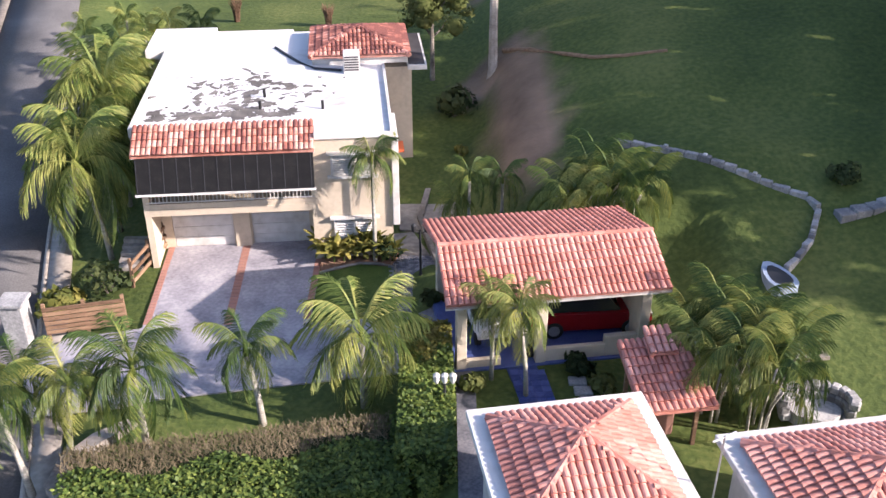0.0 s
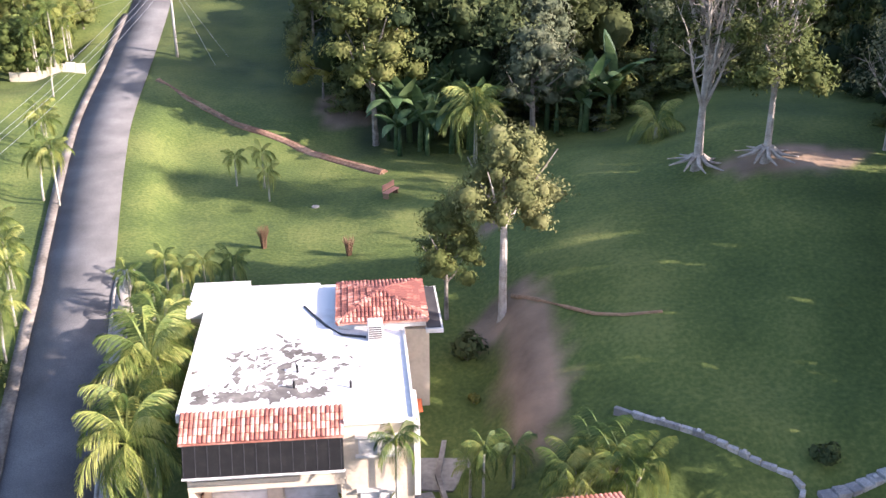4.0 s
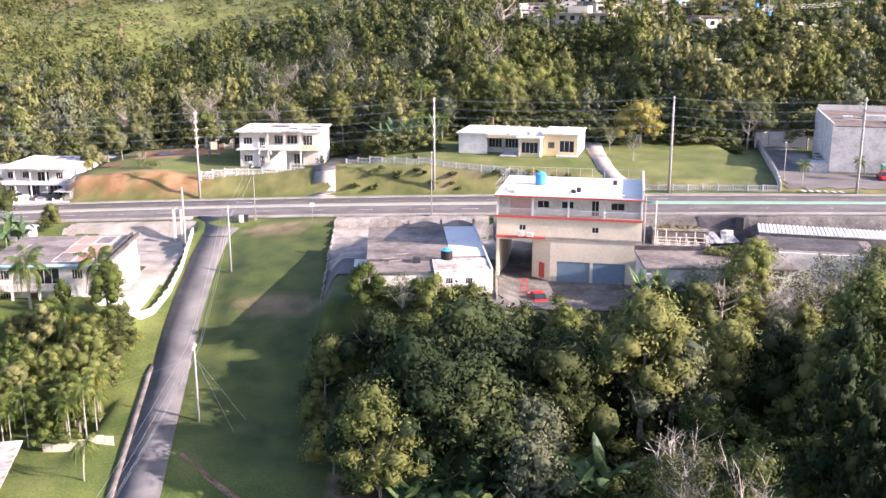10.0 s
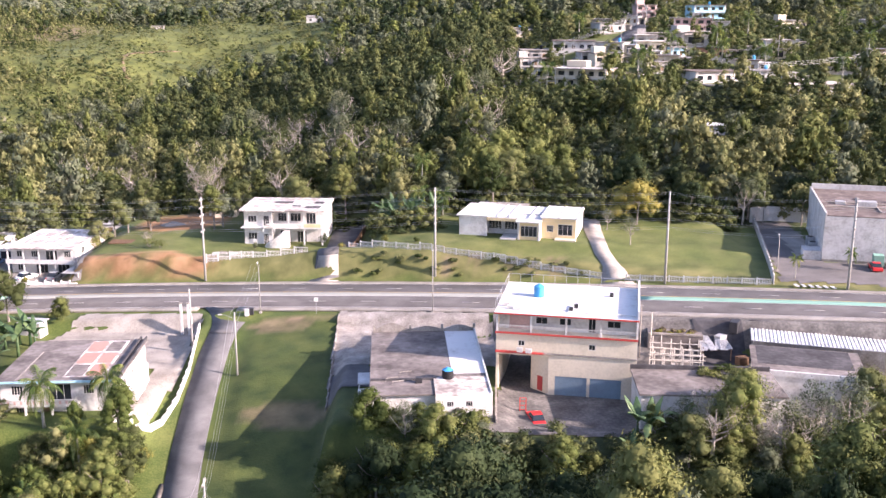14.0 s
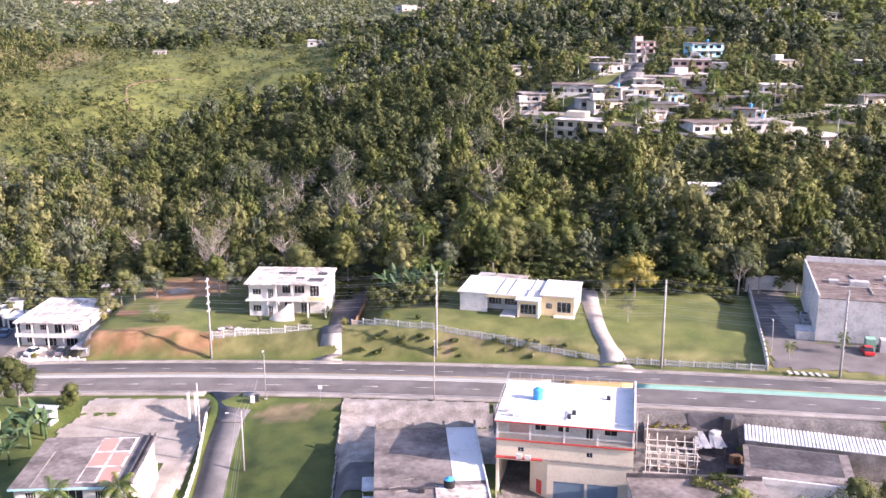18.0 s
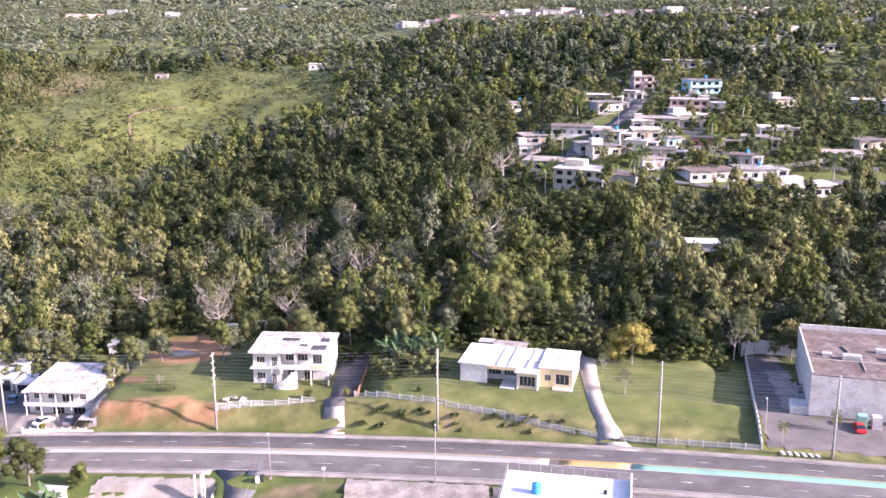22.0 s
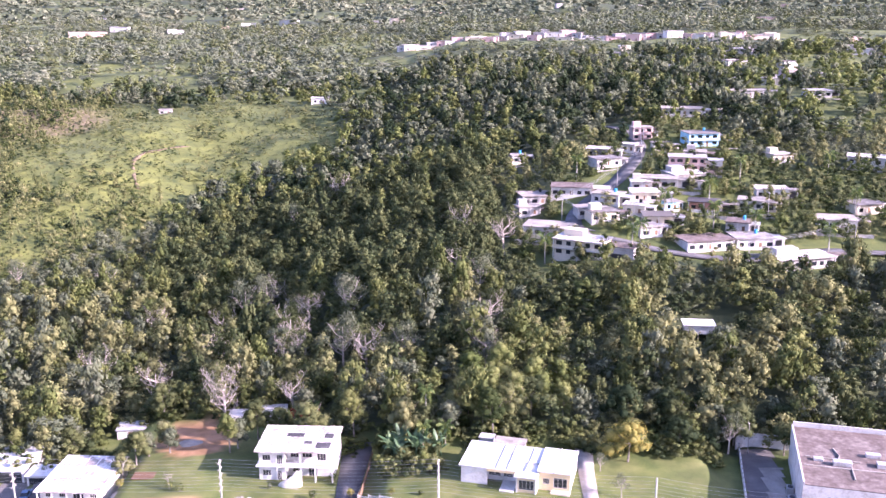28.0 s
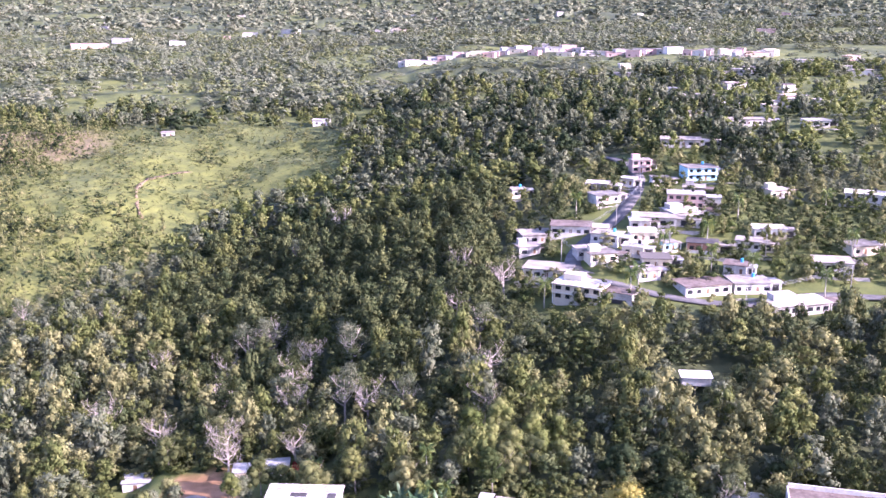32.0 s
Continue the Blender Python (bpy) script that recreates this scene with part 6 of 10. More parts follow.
# ---- lamp posts of the garden ----
def garden_lamp(x, y, z, label, heads=2):
    t = thing("garden_lamp", pose(x, y, z), label, "lamp", "garden lamps")
    part("pole", tube(bmesh.new(), [(0, 0, 0), (0, 0, 0.4), (0, 0, 2.2)], [0.09, 0.05, 0.04], 8), M["dark_metal"], t)
    for k in range(heads):
        s = (-1, 1, 0)[k]
        part("arm", tube(bmesh.new(), [(0, 0, 2.0), (s * 0.25, 0, 2.15)], 0.02, 5), M["dark_metal"], t)
        part("lantern", tube(bmesh.new(), [(s * 0.25, 0, 2.1), (s * 0.25, 0, 2.2), (s * 0.25, 0, 2.4), (s * 0.25, 0, 2.48)], [0.05, 0.1, 0.12, 0.03], 8), M["white_paint" if heads == 3 else "dark_metal"], t)


garden_lamp(-0.9, 33.6, 0.1, "black garden lamp post with two lanterns", 2)
garden_lamp(0.05, 23.6, 0.3, "dark garden lamp post with white globes", 3)

# ---- right-hand lawn: stone wall, basin, covers ----
def stone_wall(name, pts, h, w, label, mat="stone", size=0.5):
    t = thing(name, Matrix(), label, "wall")
    rng = np.random.RandomState(77)
    for a, b in zip(pts, pts[1:]):
        a, b = Vector(a), Vector(b)
        n = max(1, int((b - a).length / size))
        for i in range(n):
            p = a.lerp(b, (i + 0.5) / n)
            z = ground_z(p.x, p.y)
            l = (b - a).length / n
            bm = boxes((-l / 2 + 0.01, -w / 2, -0.5, l / 2 - 0.01, w / 2, h + rng.uniform(-0.03, 0.04)), bevel=0.03)
            o = part("stone", bm, M[mat], t)
            o.matrix_basis = Matrix.Translation((p.x, p.y, z)) @ Matrix.Rotation(math.atan2((b - a).y, (b - a).x) + rng.uniform(-0.03, 0.03), 4, "Z")
            if i % 5 == 2:
                o2 = part("cap_stone", boxes((-0.09, -0.09, h, 0.09, 0.09, h + 0.1), bevel=0.03), M["pale_wall"], o)
    return t


stone_wall("stone_wall", ((7.35, 38.9), (8.1, 38.4), (9.6, 37.4), (11.5, 36.2), (13.2, 35.1), (14.4, 34.4), (14.65, 33.7), (13.95, 32.2), (13.2, 31.3), (12.6, 30.7)), 0.38, 0.24, "low winding grey stone garden wall across the lawn")
stone_wall("stone_wall", ((15.2, 33.2), (16.5, 33.5), (18.5, 34.2), (21, 35.0)), 0.35, 0.6, "low broad stone culvert wall in the lawn")
bm = bmesh.new()
ring = [(math.cos(a) * 0.55, math.sin(a) * 0.95 - 0.2 * math.cos(2 * a)) for a in np.linspace(0, 6.28, 15)[:-1]]
prism(bm, ring, 0, 0.42)
fb = solid("fountain_basin", bm, M["blue_stone"], pose(12.2, 30.1, ground_z(12.2, 30.1), 0, 0, 10), "blue-grey stone fountain basin at the wall's end", "basin")
# a dark flat plate stands in for the shade inside the basin
part("hollow", prism(bmesh.new(), [(x * 0.72, y * 0.72) for x, y in ring], 0.38, 0.425), M["dark_metal"], fb)
mh = thing("drain_cover", pose(12.3, 26.4, ground_z(12.3, 26.4) - 0.05, 0, 0, 8), "square concrete drain box with a dark opening", "drain")
part("frame", boxes((-0.42, -0.4, -0.3, 0.42, -0.22, 0.2), (-0.42, 0.22, -0.3, 0.42, 0.4, 0.2), (-0.42, -0.22, -0.3, -0.24, 0.22, 0.2), (0.24, -0.22, -0.3, 0.42, 0.22, 0.2), bevel=0.01), M["concrete"], mh)
part("grate", boxes((-0.24, -0.22, -0.1, 0.24, 0.22, 0.12)), M["dark_metal"], mh)
seat = thing("stone_seat", pose(11.4, 23.4, ground_z(11.4, 23.4)), "curved grey stone seat with a rough rounded back", "stone seat")
rng = np.random.RandomState(6)
for lay in range(3):
    for k in range(13):
        a = radians(-20 + k * 17)
        r = 0.95 + 0.08 * lay
        o = part("stone", boxes((-0.17, -0.15, 0, 0.17, 0.15, 0.3), bevel=0.06), M["stone"], seat)
        o.matrix_basis = Matrix.Translation((math.cos(a) * r, math.sin(a) * r * 0.7, 0.28 * lay)) @ Matrix.Rotation(a + rng.uniform(-0.2, 0.2), 4, "Z")
part("plinth", prism(bmesh.new(), [(math.cos(a) * 0.8, math.sin(a) * 0.55) for a in np.linspace(0, 6.28, 13)[:-1]], -0.3, 0.35), M["stone"], seat)
bm = bmesh.new()
pts = [(3.4, 52.6), (4.7, 50.8), (6.2, 49.0), (7.6, 47.5), (9.0, 46.6), (11.0, 46.2)]
tube(bm, [(x, y, ground_z(x, y) + 0.05) for x, y in [spot(*p) for p in pts]], [0.16, 0.14, 0.12, 0.11, 0.1, 0.09], 7)
solid("pipe", bm, M["wood"], Matrix(), "long brown drain pipe lying on the lawn", "pipe")
gb = thing("garden_bench", pose(-4.7, 68.3, ground_z(-4.7, 68.3), 0, 0, 60), "old red-brown wooden garden bench on the lawn", "bench")
part("seat", boxes((-0.8, -0.25, 0.4, 0.8, 0.25, 0.47), bevel=0.01), M["brick_strip"], gb)
part("backrest", boxes((-0.8, 0.2, 0.55, 0.8, 0.27, 1.0), bevel=0.01), M["brick_strip"], gb)
for x in (-0.7, 0.6):
    part("leg", boxes((x, -0.22, -0.1, x + 0.1, 0.25, 0.4)), M["wood"], gb)
# two dry broom-shaped shrubs, bare stems without a pot
for x, y, h in ((-13.0, 60.6, 1.4), (-7.0, 58.6, 1.15)):
    t = thing("dry_shrub", pose(x, y, ground_z(x, y)), "dry brown broom-shaped shrub standing on the lawn", "shrub", "dry shrubs")
    r = np.random.RandomState(int(h * 100))
    bm = bmesh.new()
    for k in range(110):
        a, w = r.uniform(0, 6.28), r.uniform(0, 1) ** 0.5
        tube(bm, [(math.cos(a) * w * 0.16, math.sin(a) * w * 0.16, -0.05), (math.cos(a) * w * 0.26, math.sin(a) * w * 0.26, h * 0.55), (math.cos(a) * w * 0.48, math.sin(a) * w * 0.48, h * r.uniform(0.8, 1.2))], [0.02, 0.016, 0.006], 3, False)
    part("broom", bm, M["wood"], t)
solid("drain_cover", tube(bmesh.new(), [(0, 0, -0.05), (0, 0, 0.04)], 0.3, 12), M["concrete"], pose(-10.3, 67.6, ground_z(-10.3, 67.6)), "round pale cover in the lawn", "drain")

# estate pieces so far, moved from plan to true places
for ob in [o for o in scene.objects if o not in ESTATE_FROM and o.parent is None]:
    p = ob.matrix_basis.translation
    if ob.name.split(".")[0] in ("garden_bench", "dry_shrub", "garden_plant", "shrub", "pipe", "stone_edging") or p.y > 55:
        continue
    if p.length < 0.01:
        ob.matrix_basis = Matrix.Diagonal((1.013, 1.013, 1, 1))
    else:
        x, y = spot(p.x, p.y)
        ob.matrix_basis = Matrix.Translation((x - p.x, y - p.y, 0)) @ ob.matrix_basis

# ---- palms of the estate ----
LP = "slender palm with drooping green fronds beside the lawn"
plant_palm(-5.8, 24.5, 2.9, 1.0, "green", 12, 1, label="young coconut-like palm with dark green fronds", lean=(-0.3, 0))
plant_palm(-9.3, 23.5, 2.9, 1.35, "green", 15, 2, label="feathery grey-green palm with a rough trunk")
plant_palm(-11.4, 22.6, 3.5, 0.95, "gold", 14, 3, lean=(0.5, 0), label="yellow-green palm near the curved path")
plant_palm(-12.3, 21.7, 3.5, 1.1, "green", 13, 4, lean=(-0.6, 0.3), label="leaning green palm at the corner of the lawn")
plant_palm(-13.1, 23.2, 3.1, 1.0, "green", 12, 5, lean=(0.3, 0.4), label=LP)
plant_palm(-2.6, 25.4, 2.6, 1.5, "gold", 16, 6, label="large yellow-green palm by the hedge")
plant_palm(-2.8, 34.9, 4.7, 0.85, "green", 12, 7, label="tall thin palm in front of the house wing", thick=0.08)
plant_palm(-14.0, 35.6, 4.4, 1.7, "gold", 18, 8, lean=(-0.6, -0.3), label="tall yellow-green palm beside the house")
plant_palm(-14.6, 40.5, 5.2, 2.0, "gold", 20, 9, lean=(-0.3, 0), label="tall lush palm beside the house")
plant_palm(-14.3, 38.0, 4.0, 1.9, "green", 20, 10, lean=(-0.9, 0.2), label="lush palm leaning from the house wall")
plant_palm(-15.4, 44.5, 4.4, 1.6, "gold", 18, 11, label="lush palm beside the house")
plant_palm(-17.0, 48.1, 4.0, 1.1, "green", 14, 12, stems=3, label="clump of green palms behind the house")
plant_palm(1.6, 25.9, 3.0, 0.75, "gold", 12, 13, label="slim golden palm in front of the carport", thick=0.07)
plant_palm(2.7, 25.0, 3.2, 0.85, "gold", 13, 14, lean=(-0.35, 0.1), label="slim golden palm leaning by the tiled path", thick=0.07)
plant_palm(0.5, 36.8, 1.9, 0.7, "gold", 11, 15, label="small palm behind the carport", thick=0.07)
plant_palm(1.1, 36.4, 3.2, 0.7, "green", 11, 16, label="small palm behind the carport", thick=0.07)
plant_palm(2.5, 36.7, 2.0, 0.75, "green", 11, 17, label="small palm behind the carport", thick=0.07)
for i, (x, y, h, s) in enumerate(((5.3, 34.7, 1.6, 5), (6.6, 35.2, 2.0, 5), (7.5, 34.6, 1.5, 4), (8.4, 24.0, 2.6, 5), (9.3, 25.3, 2.8, 6), (9.6, 23.2, 3.0, 5), (8.6, 26.3, 1.9, 4), (10.2, 24.3, 2.2, 4))):
    plant_palm(x, y, h, 1.0, "green" if i % 3 else "gold", 13, 30 + i, stems=s, label="dense clump of areca palm with arching fronds", group="areca clumps", thick=0.045, spread=0.55)
for i, (x, y) in enumerate(((-19.0, 57.5), (-17.6, 56.2), (-16.3, 56.8), (-20.5, 54.5), (-18.5, 53.0))):
    plant_palm(x, y, 2.3, 0.75, "gold" if i < 3 else "green", 11, 50 + i, label="small bushy palm behind the house", group="palms behind the house", thick=0.07)
plant_palm(-14.8, 58.5, 1.5, 0.9, "green", 12, 57, label="low grey-green palm behind the house", thick=0.08)
for i, (x, y, h) in enumerate(((-18.0, 76.1, 2.2), (-15.6, 75.6, 2.8), (-14.8, 73.1, 2.2))):
    plant_palm(x, y, h, 0.75, "gold", 10, 60 + i, label="young golden palm on the open lawn", group="young lawn palms", thick=0.06)
for i, (x, y, h) in enumerate(((-30.2, 69.3, 4.2), (-31.9, 70.5, 3.4), (-28.6, 55.5, 3.6), (-27.2, 52.8, 3.4), (-35.0, 80.0, 3.0), (-29.0, 57.2, 4.3), (-33.2, 76.2, 3.6), (-26.3, 49.0, 3.2), (-38.6, 92.0, 3.6))):
    plant_palm(x, y, h, 0.95, "gold", 12, 70 + i, lean=(0.3 * math.sin(i), 0.2), label="pale green palm in the row along the side road", group="roadside palms", thick=0.08)
plant_palm(2.0, 80.6, 4.2, 2.1, "gold", 15, 90, label="coconut palm with long golden fronds before the wood", thick=0.16)
plant_palm(16.0, 73.8, 0.8, 1.6, "gold", 11, 91, label="young coconut palm with arching yellow fronds", thick=0.14)
plant_shrub(-13.4, 33.0, 1.3, 1.5, "leaf_dark", 51, "dense dark green shrubs beside the garage")
plant_shrub(-13.6, 31.2, 0.9, 1.0, "leaf_dark", 52, "dark green shrub by the fence")
plant_shrub(-14.9, 31.8, 1.1, 1.0, "leaf_yellow", 53, "pale yellow-green shrub by the fence", leaf=0.2)
plant_shrub(4.6, 26.3, 0.6, 0.7, "leaf_dark", 54, "dark shrub beside the carport")
plant_shrub(5.2, 25.2, 0.5, 0.6, "leaf_mid", 55, "small shrub among the stone slabs")
plant_shrub(0.9, 25.3, 0.5, 0.7, "leaf_mid", 56, "green shrub at the carport corner")
plant_shrub(-0.4, 31.0, 0.5, 0.7, "leaf_dark", 57, "dark green shrub at the path's edge")
plant_shrub(0.6, 49.2, 1.3, 1.6, "leaf_dark", 58, "dark glossy shrub at the end of the paved path", leaf=0.22)
plant_shrub(0.9, 45.2, 0.4, 0.5, "leaf_yellow", 59, "small flowering shrub by the path")
plant_shrub(15.9, 35.0, 0.75, 0.9, "leaf_dark", 60, "round dark shrub on the lawn")
plant_shrub(-27.0, 46.5, 2.2, 2.0, "leaf_mid", 61, "bright green bushes beside the side road", count=420, leaf=0.2)

# tall tree with a pale trunk behind the house
tree_kind("trunk_tree", 21, 11.2, 3.7, 22, 4200, 0.2, "leaf_olive", base=0.46, bark="bark_pale", thick=0.24, fork=0.62)
plant_tree("trunk_tree", 2.75, 51.6, 0.92, 40, "broadleaf tree with a tall pale bare trunk", name="tree", stretch=1.12)
plant_tree("tall", -0.6, 53.5, 0.6, 200, "broadleaf tree with yellow-lit crown behind the house", name="tree")
tree_kind("root_tree", 22, 13.6, 4.6, 11, 2600, 0.2, "leaf_olive", base=0.5, bark="bark_pale", thick=0.27, limbs=22, twigs=11, core=0, fork=0.3, rise=1.0)
tree_kind("root_tree_full", 23, 12.6, 3.9, 13, 2600, 0.25, "leaf_mid", base=0.28, bark="bark_pale", thick=0.22, limbs=14, twigs=8, core=0.5, fork=0.3, rise=1.0)
for key, x, y, z, lab in (("root_tree", 16.9, 64.2, 5.0, "large half-bare tree with pale branches and spreading roots"), ("root_tree_full", 21.0, 62.4, 6.3, "leafy tree with bare top branches and spreading roots")):
    t = plant_tree(key, x, y, 1.0, 20, lab, z=ground_z(x, y))
    for k in range(9):
        a = k * 0.7
        part("root", tube(bmesh.new(), [(math.cos(a) * 0.3, math.sin(a) * 0.3, 0.5), (math.cos(a) * 0.9, math.sin(a) * 0.9, 0.12), (math.cos(a + 0.2) * 2.0, math.sin(a + 0.2) * 2.0, -0.05)], [0.18, 0.12, 0.04], 5), M["bark_pale"], t)
plant_tree("yellow", -13.0, 96.5, 0.85, 10, "yellow-green leafy shrub at the edge of the wood", stretch=1.1)
plant_tree("grey", 7.3, 84.6, 1.15, 0, "grey-green tree at the edge of the wood")
plant_tree("sparse", 29.5, 63.5, 0.8, 50, "pale thin tree at the edge of the lawn")
plant_tree("olive", 31, 56, 0.8, 150, "olive-green tree at the edge of the lawn")
rng = np.random.RandomState(44)
for i in range(26):
    x, y = (rng.uniform(-6.5, 3.5), rng.uniform(83.5, 89)) if i < 16 else (rng.uniform(8.5, 15), rng.uniform(85, 91))
    plant_banana(x, y, rng.uniform(1.0, 1.7), 400 + i, n=8)
for i in range(10):
    plant_banana(rng.uniform(22, 50), rng.uniform(111, 117), rng.uniform(1.0, 1.4), 430 + i, n=7, label="banana plant rising from the thicket")

# ditch across the lawn
ditch = thing("ditch", Matrix(), "narrow eroded earth ditch across the lawn", "ditch", kind="structure")
bm = bmesh.new()
pts = [(-30.0, 97.9), (-26.3, 94.6), (-23.6, 92.2), (-20.8, 89.8), (-18.0, 88.2), (-15.3, 86.6), (-12.8, 84.6), (-10.0, 82.2), (-5.9, 78.7)]
pts = [spot(*p) for p in pts]
tube(bm, [(x, y, ground_z(x, y) - 0.22) for x, y in pts], [0.42, 0.44, 0.46, 0.46, 0.5, 0.5, 0.52, 0.55, 0.55], 10)
part("bank", bm, M["soil"], ditch)
bm = bmesh.new()
tube(bm, [(x, y - 0.3, ground_z(x, y) - 0.05) for x, y in pts], [0.17] * 9, 6)
part("channel", bm, M["earth"], ditch)

IN_PLAN[0] = False


# ---- poles and wires ----
def wire(parent, p, q, sag, r=0.022, name="wire"):
    r = r * 0.6
    p, q = Vector(p), Vector(q)
    n = 10
    pts = [p.lerp(q, i / n) - Vector((0, 0, sag * 4 * (i / n) * (1 - i / n))) for i in range(n + 1)]
    return part(name, tube(bmesh.new(), pts, r, 4, False), M["grey_metal"], parent)


def utility_pole(x, y, height, label, arms=2, mat="pole_wood", lamp=None, z=None, thick=0.16, turn=0, group="utility poles"):
    z = ground_z(x, y) if z is None else z
    t = thing("utility_pole", pose(x, y, z, 0, 0, turn), label, "utility pole", group)
    part("post", tube(bmesh.new(), [(0, 0, -0.8), (0, 0, height * 0.5), (0, 0, height)], [thick, thick * 0.85, thick * 0.65], 8), M[mat], t, smooth=True)
    for k in range(arms):
        h = height - 0.6 - k * 1.5
        a = part("crossarm", boxes((-0.08, -0.9, h - 0.07, 0.08, 0.9, h + 0.07)), M["pole_wood"], t)
        for y2 in (-0.8, -0.35, 0.35, 0.8):
            part("insulator", tube(bmesh.new(), [(0, y2, h + 0.07), (0, y2, h + 0.3)], [0.05, 0.03], 6), M["white_paint"], a)
    if lamp:
        dx, dy = lamp
        part("lamp_arm", tube(bmesh.new(), [(0, 0, height * 0.9), (dx * 0.6, dy * 0.6, height * 0.9 + 0.5), (dx, dy, height * 0.9 + 0.55)], 0.035, 6), M["grey_metal"], t)
        part("lamp_head", boxes((dx - 0.3, dy - 0.12, height * 0.9 + 0.47, dx + 0.3, dy + 0.12, height * 0.9 + 0.62), bevel=0.04), M["pale_wall"], t)
    return t


def street_lamp(x, y, height, reach, label):
    z = ground_z(x, y)
    t = thing("street_lamp", pose(x, y, z), label, "street lamp", "street lamps")
    part("post", tube(bmesh.new(), [(0, 0, -0.3), (0, 0, height * 0.75), (0.0, 0.1, height * 0.86), (0.0, reach * 0.5, height)], [0.1, 0.07, 0.06, 0.05], 8), M["pole_concrete"], t, smooth=True)
    part("lamp_head", boxes((-0.14, reach * 0.5 - 0.1, height - 0.05, 0.14, reach * 0.5 + 0.6, height + 0.1), bevel=0.04), M["pale_wall"], t)
    part("base", boxes((-0.25, -0.25, -0.3, 0.25, 0.25, 0.25), bevel=0.03), M["concrete"], t)


LINE = [(-150, 181.5, 17.5), (-90.5, 182.2, 17.2), (-46.8, 178.6, 16.4), (-2.8, 172.6, 16.5), (37.4, 163.0, 16.4), (66.0, 155.0, 15.5), (120, 142, 15.5)]
tops = []
for i, (x, y, h) in enumerate(LINE):
    utility_pole(x, y, h, "tall concrete power pole with crossarms beside the main road", 5, "pole_concrete", thick=0.24, turn=-10)
    part_z = ground_z(x, y)
    tops.append((x, y, part_z + h))
lines = thing("power_lines", Matrix(), "bundle of power lines along the main road", "power line", kind="structure")
for a, b in zip(tops, tops[1:]):
    for k in range(5):
        for s in (-0.8, 0.8):
            h = 0.3 + k * 1.5
            wire(lines, (a[0], a[1] + s, a[2] - h), (b[0], b[1] + s, b[2] - h), 0.7, 0.026)
P0, P1, P2 = (-29.8, 53.0, 8.6), (-28.1, 99.3, 9.2), (-32.1, 136.5, 9.9)
utility_pole(*P0, "weathered wooden utility pole beside the side road", 1, lamp=(1.6, 0.3))
utility_pole(*P1, "grey utility pole with guy wires on the lawn", 1, "pole_concrete")
utility_pole(*P2, "utility pole with a lamp arm at the side road", 0, "pole_concrete", lamp=(-2.2, 0.2))
utility_pole(-40.9, 145.0, 9.6, "pale concrete pole on the forecourt", 0, "pole_concrete", thick=0.2)
utility_pole(28.0, 136.5, 8.5, "thin wooden pole beside the shop", 0, thick=0.1)
side_wires = thing("power_lines", Matrix(), "thin wires along the side road", "power line", kind="structure")
ends = [(x, y, ground_z(x, y) + h) for x, y, h in ((-22, 8, 8.6), P0, P1, P2, (-32.6, 156.5, 9.0))]
for a, b in zip(ends, ends[1:]):
    for s, h in ((-0.7, 0.35), (0.0, 0.5), (0.7, 0.35), (0.1, 1.6)):
        wire(side_wires, (a[0] + s, a[1], a[2] - h), (b[0] + s, b[1], b[2] - h), 0.8, 0.02)
z1 = ends[2][2]
for dx, dy in ((4.2, -1.5), (5.0, 1.0)):
    wire(side_wires, (P1[0], P1[1], z1 - 1.6), (P1[0] + dx, P1[1] + dy, ground_z(P1[0] + dx, P1[1] + dy)), 0.0, 0.02, "guy_wire")
wire(side_wires, (P1[0], P1[1], z1 - 1.5), (-45.0, 97.0, ground_z(-45, 97) + 4.5), 0.5, 0.02)
for x, y, h, r in ((-32.2, 156.6, 9.0, -2.0), (-3.0, 152.4, 10.2, 2.2), (57.5, 165.0, 6.5, 0.6), (67.2, 203.5, 7.0, 0.6), (-110, 160.5, 9.5, 2.2)):
    street_lamp(x, y, h, r, "slim grey street lamp beside the main road")
sg = thing("road_sign", pose(-22.5, 154.9, ground_z(-22.5, 154.9)), "small white road sign on a thin post", "sign")
part("post", tube(bmesh.new(), [(0, 0, 0), (0, 0, 2.8)], 0.04, 6), M["grey_metal"], sg)
part("plate", boxes((-0.35, -0.05, 2.1, 0.35, -0.02, 2.8), bevel=0.01), M["road_white"], sg)
for x in (-44.9, -43.7):
    t = thing("sign_post", pose(x, 153.9, ground_z(x, 153.9)), "tall white signboard post at the forecourt", "sign", "twin sign posts")
    part("post", boxes((-0.2, -0.2, -0.3, 0.2, 0.2, 5.6), bevel=0.02), M["white_paint"], t)
    part("cap", boxes((-0.26, -0.26, 5.6, 0.26, 0.26, 5.75)), M["concrete"], t)
sb = thing("signboard", pose(-42.9, 152.2, ground_z(-42.9, 152.2)), "white signboard with a pale panel beside the pole", "sign")
part("panel", boxes((-0.15, -0.4, 2.4, 0.15, 0.5, 3.6)), M["white_paint"], sb)
part("post", boxes((-0.08, -0.08, -0.3, 0.08, 0.08, 2.4)), M["white_paint"], sb)


